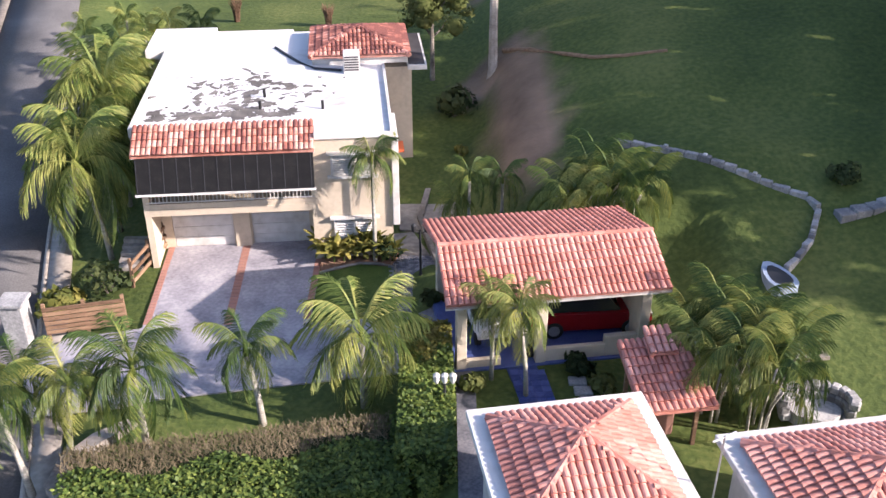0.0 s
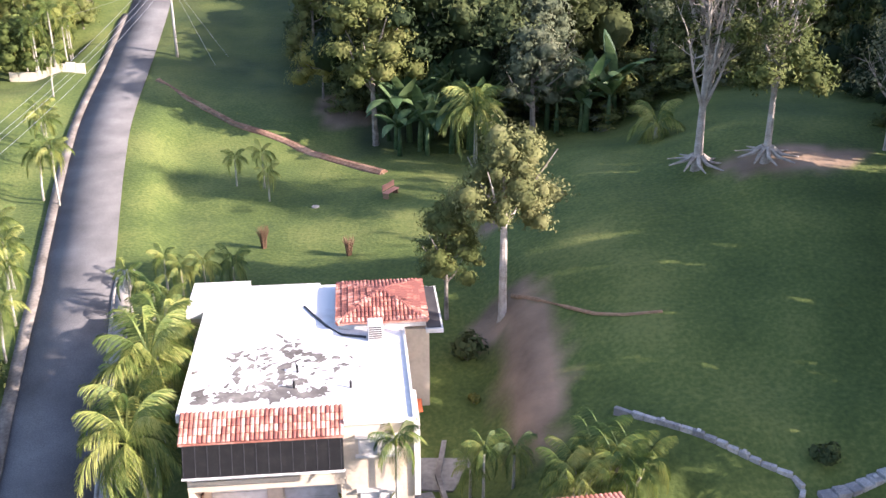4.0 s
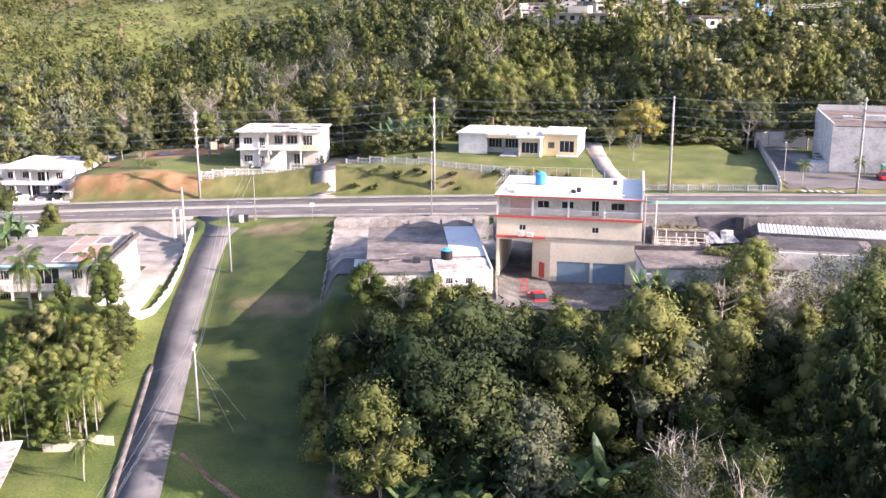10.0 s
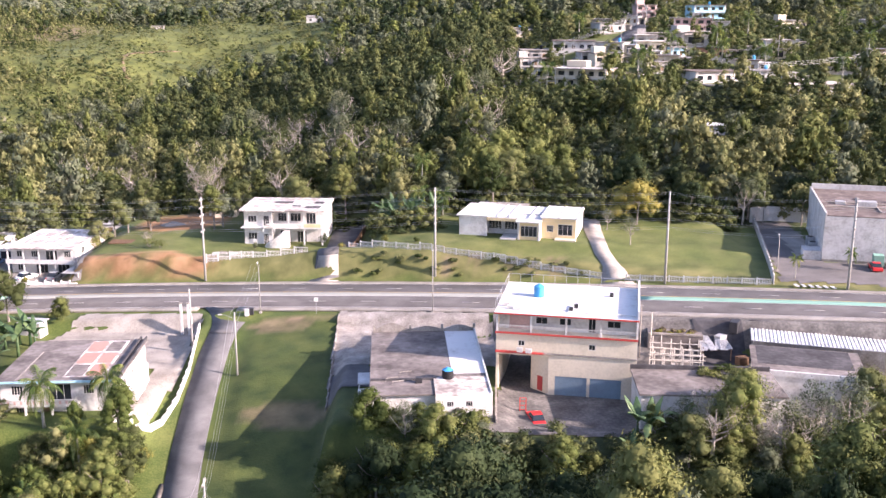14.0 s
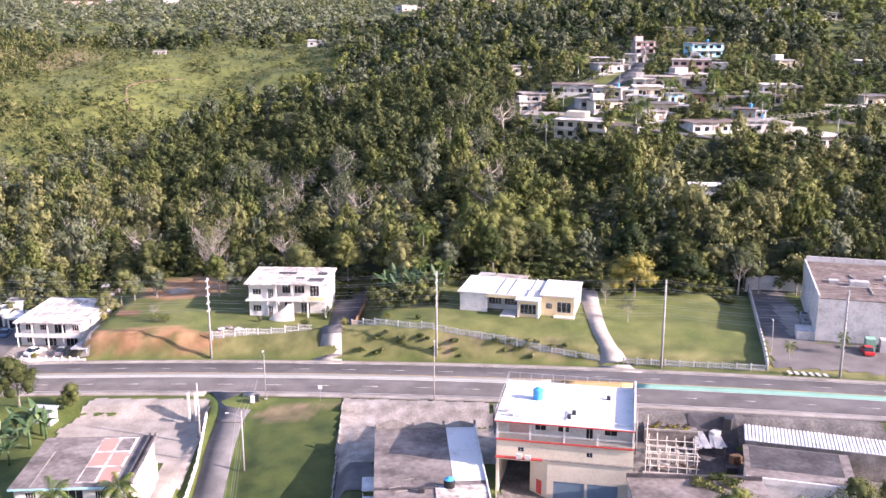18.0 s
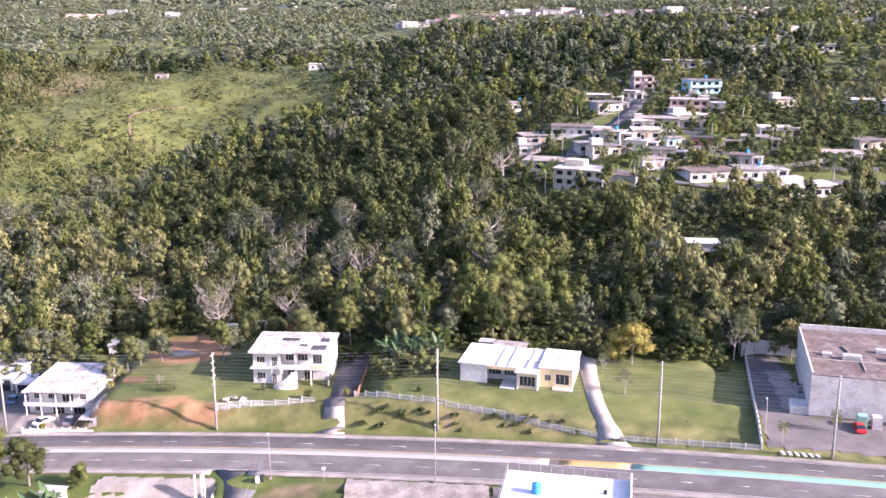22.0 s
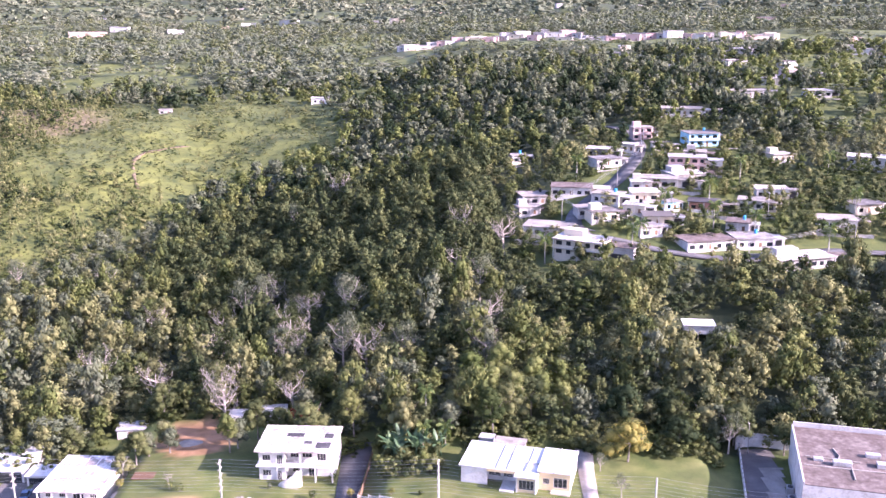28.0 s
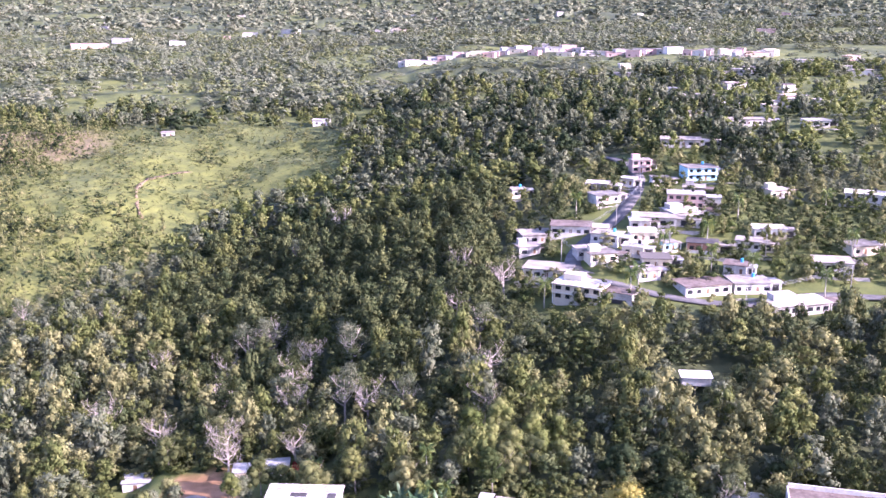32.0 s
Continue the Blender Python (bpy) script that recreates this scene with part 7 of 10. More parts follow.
# ---- white house and forecourt by the side road ----
def left_house():
    t = thing("house", pose(-60.7, 121.4, 13.2, 0, 0, 3.5), "white two-storey house with a stained roof painted in red squares", "house")
    W, D = 15.6, 15.4
    holes = ((1.5, 3.0, 3.9, 5.2), (4.2, 5.6, 3.9, 5.2), (6.4, 9.4, 3.1, 5.4), (11.0, 12.4, 3.9, 5.2), (1.5, 3.0, 0.9, 2.1), (5.4, 6.4, 0, 2.1), (8.5, 10.0, 0.9, 2.1))
    part("front_wall", wall_mesh(bmesh.new(), 0, W, -0.5, 5.85, 0, 0.2, holes), M["white_paint"], t)
    for x0, x1, z0, z1 in holes:
        if (x0, z0) == (5.4, 0):
            part("door", boxes((x0, 0.08, z0, x1, 0.14, z1)), M["wood"], t)
        else:
            pane_window(t, x0, x1, z0, z1, 0.03, 3 if x1 - x0 < 2 else 2)
    part("side_wall", boxes((0, 0.2, -0.5, 0.2, D, 5.85)), M["white_paint"], t)
    part("side_wall", wall_mesh(bmesh.new(), 0.2, D, -0.5, 5.85, -W, -W + 0.2, ((3, 4.2, 3.8, 5.0), (7, 8.2, 3.8, 5.0), (11, 12.2, 3.8, 5.0))), M["white_paint"], t).matrix_basis = Matrix.Rotation(radians(90), 4, "Z")
    for x0 in (3, 7, 11):
        pane_window(t, x0, x0 + 1.2, 3.8, 5.0, -W + 0.03, 1, m=Matrix.Rotation(radians(90), 4, "Z"))
    part("back_wall", boxes((0.2, D - 0.2, -0.5, W - 0.2, D, 5.85)), M["white_paint"], t)
    part("balcony", boxes((0, -1.5, 2.75, 10.5, 0, 2.95)), M["white_paint"], t)
    part("balcony_wall", boxes((0, -1.5, 2.95, 10.5, -1.38, 3.75), bevel=0.02), M["white_paint"], t)
    for k in range(12):
        part("baluster", boxes((0.5 + k * 0.85, -1.52, 3.1, 0.8 + k * 0.85, -1.5, 3.6)), M["pink_wall"], t)
    for x in (0.1, 3.5, 7.0, 10.2):
        part("column", boxes((x, -1.45, -0.5, x + 0.25, -1.2, 2.75)), M["white_paint"], t)
    roof = part("roof", boxes((-0.5, -0.7, 5.85, W + 0.4, D + 0.4, 6.1)), M["grey_roof"], t, "dark stained flat roof")
    part("fascia", boxes((-0.52, -0.74, 5.8, W + 0.42, -0.7, 6.12)), M["blue_wall"], roof)
    part("ridge_strip", boxes((2.2, -0.3, 6.1, 2.4, D * 0.7, 6.16)), M["concrete_dirty"], roof)
    part("pale_panel", boxes((8.2, 0.6, 6.1, 13.6, D - 0.2, 6.12)), M["stained_roof"], roof)
    for i in range(2):
        for j in range(3):
            part("red_square", boxes((8.4 + i * 2.7, 1.0 + j * 4.8, 6.12, 10.7 + i * 2.5, 5.3 + j * 4.8, 6.13)), M["red_roof_paint"] if (i + j) % 3 else M["grey_roof"], roof)
    part("parapet", boxes((W - 0.6, -0.5, 6.1, W - 0.4, D + 0.3, 6.6)), M["dark_roof"], roof)
    part("parapet", boxes((W + 0.2, -0.5, 6.1, W + 0.4, D + 0.3, 6.6)), M["dark_roof"], roof)
    part("stair_block", boxes((W, 3, -0.5, W + 1.6, 8, 3.0), (W, 8, -0.5, W + 1.4, 11, 4.2), bevel=0.03), M["white_paint"], t)
    for k in range(4):
        part("air_conditioner", boxes((W + 0.02, 4.0 + 2.5 * k, 4.9, W + 0.4, 4.7 + 2.5 * k, 5.4), bevel=0.03), M["pale_wall"], t)


left_house()
court = thing("forecourt", Matrix(), "large pale concrete forecourt beside the white house", "forecourt", kind="structure")


def strip(parent, name, left, right, mat, lift=0.14):
    """A paved strip between two lines that follows the ground."""
    rows = []
    for line in (left, right):
        f = np.linspace(0, len(line) - 1, 40)
        x, y = np.interp(f, range(len(line)), [p[0] for p in line]), np.interp(f, range(len(line)), [p[1] for p in line])
        rows.append(np.stack([x, y, land(x, y) + lift], 1))
    mid = land(*((rows[0] + rows[1]) / 2)[:, :2].T) + lift
    up = np.maximum(0, mid - (rows[0][:, 2] + rows[1][:, 2]) / 2)
    for r in rows:
        r[:, 2] += up
    ribbon(name, M[mat], rows[0], rows[1], "", "", 0.5, parent=parent)


def sheet(parent, name, outline, mat, lift=0.1, cell=0.5, m=None):
    """A paved area that lies on the land: a fine grid inside an outline, with an edge of its own depth."""
    xs, ys = [p[0] for p in outline], [p[1] for p in outline]
    gx, gy = np.meshgrid(np.arange(min(xs), max(xs) + cell, cell), np.arange(min(ys), max(ys) + cell, cell))
    cx, cy = gx[:-1, :-1] + cell / 2, gy[:-1, :-1] + cell / 2
    inside = np.zeros(cx.shape, bool)
    n = len(outline)
    for i in range(n):
        (x0, y0), (x1, y1) = outline[i], outline[(i + 1) % n]
        if y0 != y1:
            inside ^= ((y0 > cy) != (y1 > cy)) & (cx < (x1 - x0) * (cy - y0) / (y1 - y0) + x0)
    Z = land(gx, gy) + lift
    v = np.stack([gx, gy, Z], -1).reshape(-1, 3)
    w = v - np.array([0, 0, 0.4])
    nx = gx.shape[1]
    f = []
    for j, i in zip(*np.where(inside)):
        a = j * nx + i
        f.append((a, a + 1, a + nx + 1, a + nx))
    k = len(v)
    top = list(f)
    f = f + [(d + k, c + k, b + k, a + k) for a, b, c, d in top]
    return child(name, mesh_from(name, np.concatenate([v, w]), f, M[mat]), parent)


sheet(court, "paving", [(-62, 139), (-45.0, 138.5), (-44.5, 121), (-41.5, 121), (-40.8, 140), (-41.8, 157.2), (-63, 160), (-66, 150)], "concrete", 0.2, 0.6)
wall = thing("boundary_wall", Matrix(), "curved white boundary wall beside the side road", "wall")
pts = [(-41.3, 151.5), (-40.6, 146), (-39.7, 138), (-39.4, 130), (-40.0, 124), (-42.5, 119.5), (-45.5, 117.5)]
for a, b in zip(pts, pts[1:]):
    a, b = Vector(a), Vector(b)
    n = max(1, int((b - a).length / 2))
    for i in range(n):
        p = a.lerp(b, (i + 0.5) / n)
        l = (b - a).length / n
        o = part("panel", boxes((-l / 2 - 0.02, -0.12, -0.8, l / 2 + 0.02, 0.12, 1.0), bevel=0.02), M["white_paint"], wall)
        o.matrix_basis = Matrix.Translation((p.x, p.y, ground_z(p.x, p.y))) @ Matrix.Rotation(math.atan2((b - a).y, (b - a).x), 4, "Z")
hut = thing("shed", pose(-71.5, 152.5, ground_z(-71, 152.5), 0, 0, -8), "small white cabin at the edge of the forecourt", "shed")
part("wall", boxes((0, 0, -0.5, 3.6, 2.4, 2.1)), M["pale_wall"], hut)
part("roof", boxes((-0.3, -0.3, 2.1, 3.9, 2.7, 2.25)), M["zinc"], hut)
part("shutter", boxes((0.4, -0.06, 0.8, 2.2, 0.0, 1.9)), M["dark_metal"], hut)
for i, (x, y) in enumerate(((-34.3, 155.6), (-33.6, 156.0))):
    solid("bin", boxes((-0.35, -0.35, 0, 0.35, 0.35, 1.05), (-0.4, -0.4, 1.05, 0.4, 0.4, 1.15), bevel=0.03), M["dark_metal" if i else "pale_wall"], pose(x, y, ground_z(x, y)), "rubbish bin at the street corner", "bin")


# ---- low house with arched parapet ----
def bungalow():
    t = thing("house", pose(-10.2, 114.0, 16.4, 0, 0, 3.5), "low concrete house with a dirty flat roof and arched parapet", "house")
    W, D, H = 15.2, 24.4, 3.9
    holes = ((8.3, 9.3, 1.4, 2.4), (10.6, 11.6, 1.4, 2.4))
    part("front_wall", wall_mesh(bmesh.new(), 8.0, W, -1.5, H + 0.2, -1.2, -1.0, ((9.4, 10.3, 2.6, 3.4), (11.8, 12.7, 2.6, 3.4))), M["white_paint"], t)
    for x in (9.4, 11.8):
        pane_window(t, x, x + 0.9, 2.6, 3.4, -1.17, 2)
    part("front_wall", wall_mesh(bmesh.new(), 0, 8.0, -1.5, H, 0, 0.2, ((1.5, 3.0, 1.0, 2.2), (5.0, 6.5, 1.0, 2.2))), M["white_paint"], t)
    for x in (1.5, 5.0):
        pane_window(t, x, x + 1.5, 1.0, 2.2, 0.03, 2)
    part("side_wall", boxes((0, 0.2, -1.5, 0.2, D, H)), M["white_paint"], t)
    part("side_wall", boxes((W - 0.2, -1.0, -1.5, W, D, H + 0.55)), M["white_paint"], t)
    part("back_wall", boxes((0.2, D - 0.2, -0.5, W - 0.2, D, H)), M["white_paint"], t)
    roof = part("roof", boxes((-0.3, -0.4, H, 8.0, D, H + 0.2), (8.0, 5.0, H, W, D, H + 0.2)), M["grey_roof"], t, "dirty brown-grey flat roof")
    part("front_roof", boxes((8.0, -1.2, H + 0.2, W - 0.2, 5.0, H + 0.38)), M["stained_roof"], t)
    part("terrace", boxes((10.6, 6.5, H + 0.2, W - 0.2, D - 0.4, H + 0.24)), M["white_roof"], roof)
    part("roof_step", boxes((-0.2, 4.4, H + 0.2, 8.4, 4.7, H + 0.45)), M["dark_roof"], roof)
    for x0, x1, h in ((0, 5.4, 1.1), (5.6, 10.2, 0.5), (10.4, W, 0.6)):
        n = 12
        bm = bmesh.new()
        out = [(x0, 0)] + [(x0 + (x1 - x0) * i / n, 0.35 + h * math.sin(math.pi * i / n) ** 1.5) for i in range(n + 1)] + [(x1, 0)]
        lo = [bm.verts.new((x, D - 0.3, H + 0.2 + z)) for x, z in out]
        hi = [bm.verts.new((x, D - 0.05, H + 0.2 + z)) for x, z in out]
        bm.faces.new(lo)
        bm.faces.new(hi[::-1])
        for i in range(len(out)):
            bm.faces.new((lo[i], hi[i], hi[(i + 1) % len(out)], lo[(i + 1) % len(out)]))
        bmesh.ops.recalc_face_normals(bm, faces=bm.faces)
        part("arched_parapet", bm, M["concrete_dirty"], t)
    for x in (0, 5.4, 10.2, W - 0.2):
        part("parapet_post", boxes((x - 0.1, D - 0.35, H + 0.2, x + 0.25, D, H + 1.3)), M["concrete"], t)
    part("lean_to", boxes((-2.0, 7, 2.6, 0, 11, 2.75), (-1.9, 2.5, 2.3, 0, 6, 2.45)), M["zinc"], t)
    for y in (2.6, 5.8, 7.1, 10.8):
        part("lean_to_post", boxes((-1.9, y, -0.5, -1.8, y + 0.1, 2.4)), M["white_paint"], t)
    for x, y in ((1.8, 4.2), (3.6, 6.3), (2.6, 3.0)):
        part("roof_pipe", tube(bmesh.new(), [(x, y, H + 0.2), (x, y, H + 0.6), (x + 1.6, y + 0.5, H + 0.6)], 0.05, 6), M["concrete"], roof)
    part("air_conditioner", boxes((5.6, 3.2, H + 0.2, 6.5, 3.9, H + 0.95), bevel=0.04), M["dark_metal"], roof)


bungalow()


def water_tank(x, y, z, label, top="blue_plastic", body="black_plastic", r=0.75, h=1.3):
    t = thing("water_tank", pose(x, y, z), label, "water tank", "roof water tanks")
    part("body", tube(bmesh.new(), [(0, 0, 0), (0, 0, 0.05), (0, 0, h * 0.5), (0, 0, h)], [r * 0.95, r, r, r], 18), M[body], t)
    for k in range(3):
        part("band", tube(bmesh.new(), [(0, 0, h * (0.2 + 0.3 * k)), (0, 0, h * (0.26 + 0.3 * k))], r * 1.03, 18), M[body], t)
    part("lid", tube(bmesh.new(), [(0, 0, h), (0, 0, h + 0.22), (0, 0, h + 0.34)], [r * 1.02, r * 0.5, r * 0.25], 18), M[top], t)


water_tank(-0.6, 119.2, 20.5, "black water tank with a blue lid on the roof")
apron = thing("yard_paving", Matrix(), "grey concrete yards between the houses and the main road", "pavement", kind="structure")
sheet(apron, "forecourt_slab", [(-17.5, 134), (6.5, 133.5), (7.2, 142), (6.0, 150.5), (-18.5, 155.0), (-18.3, 140)], "concrete_dirty", 0.2, 0.6)
sheet(apron, "drive_slab", [(-17.2, 125), (-11.2, 125), (-12.0, 134.5), (-18.2, 134.5)], "asphalt", 0.12, 0.6)
sheet(apron, "lot_slab", [(3.8, 110.5), (24.0, 108.5), (27, 122), (29, 146), (7, 150), (6.5, 124)], "yard", 0.15, 0.6)
sheet(apron, "side_yard", [(25.5, 122), (62, 113), (66, 128), (64, 138), (28.5, 147)], "yard", 0.15, 0.6)
fw = thing("low_wall", Matrix(), "low stained concrete wall beside the forecourt", "wall")
for a, b, h in (((-18.6, 153.5), (-17.6, 126), 0.5), ((5.4, 112), (6.0, 124), 0.7)):
    n = int(math.hypot(b[0] - a[0], b[1] - a[1]) / 2.2)
    for i in range(n):
        x, y = a[0] + (b[0] - a[0]) * (i + 0.5) / n, a[1] + (b[1] - a[1]) * (i + 0.5) / n
        l = abs(b[1] - a[1]) / n / 2 + 0.02
        part("panel", boxes((x - 0.1, y - l, ground_z(x, y) - 1.0, x + 0.1, y + l, ground_z(x, y) + h), bevel=0.02), M["concrete_dirty"], fw)


garden_path = thing("garden_path", Matrix(), "grey cobbled path between the hedge and the carport", "path", kind="structure")
sheet(garden_path, "paving", [(0.42, 19.5), (1.25, 19.5), (1.1, 26.0), (0.65, 29.0), (0.2, 31.2), (-1.0, 31.2), (-0.1, 28.5), (0.42, 26.0)], "cobble", 0.05, 0.16)


# ---- three-storey building ----
def shop_building():
    t = thing("apartment_building", pose(6.0, 125.2, 16.6, 0, 0, -11), "three-storey cream building with red bands and a white roof terrace", "building")
    W, D = 18.9, 14.6
    Z1, Z2, Z3 = 5.6, 8.3, 11.1
    # lower storey: open passage, splayed corner, shutters
    part("pier", boxes((0, 0, -0.6, 0.35, D, Z1)), M["cream_wall"], t)
    part("passage_wall", boxes((4.6, 2.2, -0.6, 4.85, D, Z1)), M["cream_wall"], t)
    bm = bmesh.new()
    prism(bm, [(4.6, 2.2), (7.2, 0.0), (7.4, 0.15), (4.85, 2.35)], -0.6, Z1)
    part("splay_wall", bm, M["cream_wall"], t)
    part("lower_wall", wall_mesh(bmesh.new(), 7.2, W, -0.6, Z1, 0, 0.22, ((8.1, 12.4, -0.6, 2.6), (12.8, 17.0, -0.6, 2.6))), M["cream_wall"], t)
    for x0, x1 in ((8.1, 12.4), (12.8, 17.0)):
        d = part("shutter", boxes((x0, 0.1, -0.6, x1, 0.14, 2.6)), M["blue_door"], t, "blue-grey roller shutter")
        for k in range(14):
            part("slat", boxes((x0, 0.075, -0.5 + k * 0.22, x1, 0.1, -0.36 + k * 0.22)), M["blue_door"], d)
    rd = part("door", boxes((-0.5, -0.03, 0, 0.5, 0.04, 2.1)), M["red_trim"], t, "red door")
    rd.matrix_basis = Matrix.Translation((6.0, 0.98, 0)) @ Matrix.Rotation(math.atan2(-2.2, 2.6), 4, "Z")
    part("passage_soffit", boxes((0.35, 0.0, Z1 - 0.3, 7.2, D, Z1)), M["cream_wall"], t)
    part("side_wall", wall_mesh(bmesh.new(), 0.22, D, -0.6, Z3, -W, -W + 0.22), M["white_paint"], t).matrix_basis = Matrix.Rotation(radians(90), 4, "Z")
    part("back_wall", boxes((4.85, D - 0.22, -0.6, W - 0.22, D, Z3)), M["cream_wall"], t)
    # middle storey
    part("middle_wall", wall_mesh(bmesh.new(), 0, W, Z1 + 0.25, Z2, -0.02, 0.2, ((3.0, 3.9, 6.6, 7.4), (12.5, 13.4, 6.6, 7.4))), M["cream_wall"], t)
    for x in (3.0, 12.5):
        pane_window(t, x, x + 0.9, 6.6, 7.4, 0.02, 1)
    part("band", boxes((-0.1, -0.35, Z1, 6.5, 0.2, Z1 + 0.22)), M["red_trim"], t, "red painted ledge")
    part("band", boxes((6.5, -0.14, Z1, W + 0.05, 0.2, Z1 + 0.2)), M["concrete_dirty"], t)
    # top storey with recessed gallery
    part("gallery_floor", boxes((-0.1, -0.25, Z2, W + 0.05, 2.0, Z2 + 0.25)), M["cream_wall"], t)
    part("band", boxes((-0.12, -0.3, Z2 + 0.02, W + 0.07, -0.25, Z2 + 0.3)), M["red_trim"], t, "red painted ledge")
    holes = ((2.2, 3.6, Z2 + 0.25, Z2 + 2.3), (5.2, 6.8, Z2 + 1.1, Z2 + 2.1), (8.4, 10.0, Z2 + 1.1, Z2 + 2.1), (12.3, 13.3, Z2 + 0.25, Z2 + 2.3), (14.8, 16.6, Z2 + 1.1, Z2 + 2.1))
    part("gallery_wall", wall_mesh(bmesh.new(), 0.0, W - 0.22, Z2 + 0.25, Z3, 1.5, 1.7, holes), M["white_paint"], t)
    for x0, x1, z0, z1 in holes:
        pane_window(t, x0, x1, z0, z1, 1.53, 1)
    part("pink_panel", boxes((1.6, 1.44, Z2 + 0.25, 4.4, 1.5, Z3)), M["pink_wall"], t)
    for x in (0, 4.6, 9.3, 13.9, W - 0.25):
        part("column", boxes((x, -0.2, Z2 + 0.25, x + 0.25, 0.05, Z3)), M["white_paint"], t)
    rail = part("railing", boxes((0.25, -0.16, Z2 + 1.15, W - 0.25, -0.1, Z2 + 1.22)), M["white_paint"], t)
    me = bpy.data.meshes.new("baluster")
    bm = boxes((-0.02, -0.02, 0, 0.02, 0.02, 0.9))
    bm.to_mesh(me)
    bm.free()
    me.materials.append(M["white_paint"])
    for i in range(90):
        child("baluster", me, rail, m=Matrix.Translation((0.35 + i * 0.203, -0.13, Z2 + 0.25)))
    part("side_wall", wall_mesh(bmesh.new(), 0.2, D, Z1, Z3, 0.0, 0.0 - 0.22), M["cream_wall"], t).matrix_basis = Matrix.Rotation(radians(90), 4, "Z")
    roof = part("roof", boxes((-0.25, -0.5, Z3, W + 0.1, D + 0.2, Z3 + 0.25)), M["white_roof"], t, "white painted roof terrace")
    part("band", boxes((-0.27, -0.55, Z3 + 0.02, W + 0.12, -0.5, Z3 + 0.22)), M["red_trim"], t)
    part("parapet", boxes((W - 0.15, -0.5, Z3 + 0.25, W + 0.1, D + 0.2, Z3 + 1.5)), M["white_paint"], roof)
    part("beam", boxes((9.5, 1.0, Z3 + 0.25, W - 0.4, 1.25, Z3 + 0.45), (9.5, 1.25, Z3 + 0.25, 9.7, 4.5, Z3 + 0.4)), M["white_roof"], roof)
    fen = part("terrace_fence", boxes((-0.2, D + 0.05, Z3 + 1.55, W, D + 0.1, Z3 + 1.6), (-0.2, 0, Z3 + 1.55, -0.15, D + 0.05, Z3 + 1.6)), M["grey_metal"], t)
    for i in range(12):
        part("fence_post", tube(bmesh.new(), [(-0.18 + i * 1.7, D + 0.08, Z3 + 0.25), (-0.18 + i * 1.7, D + 0.08, Z3 + 1.6)], 0.03, 5), M["grey_metal"], fen)
    for i in range(8):
        part("fence_post", tube(bmesh.new(), [(-0.18, 0.2 + i * 1.9, Z3 + 0.25), (-0.18, 0.2 + i * 1.9, Z3 + 1.6)], 0.03, 5), M["grey_metal"], fen)
    for x, y in ((10.2, 3.2), (9.6, 1.6), (14.8, 9.5)):
        v = part("vent", boxes((x, y, Z3 + 0.25, x + 0.55, y + 0.5, Z3 + 0.85), bevel=0.03), M["dark_metal"], roof)
    for x, y in ((0.6, 2.4), (1.2, 1.2), (2.3, 0.9)):
        part("air_conditioner", boxes((x, y, Z3 + 0.25, x + 0.9, y + 0.5, Z3 + 0.75), bevel=0.03), M["pale_wall"], roof)
    part("air_conditioner", boxes((2.9, -0.75, Z1 + 0.3, 3.7, -0.35, Z1 + 0.95), bevel=0.03), M["pale_wall"], t)
    part("air_conditioner", boxes((4.1, -0.75, Z1 + 0.25, 4.9, -0.35, Z1 + 0.85), bevel=0.03), M["pale_wall"], t)


shop_building()
water_tank(12.4, 132.2, 27.95, "bright blue water tank on the roof terrace", "blue_plastic", "blue_plastic", 0.75, 1.5)
car(pose(10.7, 115.6, 16.0, 0, 0, 100), 4.3, 1.75, 1.45, "bright_red", "bright red car parked on the lot", "sedan")
rack = thing("machine", pose(9.2, 117.8, ground_z(9.2, 117.8)), "rusty red lifting frame standing on the lot", "machine")
for x in (-0.4, 0.4):
    part("post", boxes((x - 0.06, -0.06, 0, x + 0.06, 0.06, 2.0)), M["red_trim"], rack)
for z in (0.3, 0.9, 1.5, 1.95):
    part("rung", boxes((-0.4, -0.04, z, 0.4, 0.04, z + 0.08)), M["red_trim"], rack)
part("base", boxes((-0.6, -0.6, 0, 0.6, 0.6, 0.15)), M["dark_metal"], rack)


# ---- workshop, ruin and sheds ----
def workshop():
    t = thing("workshop", pose(23.3, 111.8, 16.0, 0, 0, -3), "long white-walled workshop with a mossy concrete roof", "workshop")
    W, D, H = 17.5, 8.6, 5.4
    part("front_wall", wall_mesh(bmesh.new(), 0, W, -1, H, 0, 0.2, ((12, 14, 3.2, 4.6),)), M["white_paint"], t)
    part("side_wall", boxes((0, 0.2, -1, 0.2, D, H)), M["white_paint"], t)
    part("side_wall", boxes((W - 0.2, 0.2, -1, W, D, H)), M["white_paint"], t)
    part("back_wall", boxes((0.2, D - 0.2, -1, W - 0.2, D, H)), M["concrete_dirty"], t)
    part("roof", boxes((-0.3, -0.3, H, W + 0.3, D, H + 0.25)), M["grey_roof"], t)
    part("kerb", boxes((-0.3, D - 0.3, H + 0.25, W + 0.3, D, H + 0.8)), M["dark_roof"], t)


workshop()
for i in range(9):
    rr = np.random.RandomState(700 + i)
    plant_shrub(32.5 + i * 0.7 + rr.uniform(-0.3, 0.3), 117.5 + rr.uniform(-1.0, 2.5), rr.uniform(0.9, 1.5), rr.uniform(0.5, 0.9), "leaf_mid" if i % 3 else "leaf_olive", 700 + i, "wild shrub growing on the workshop roof", z=21.6, count=320, leaf=0.14)


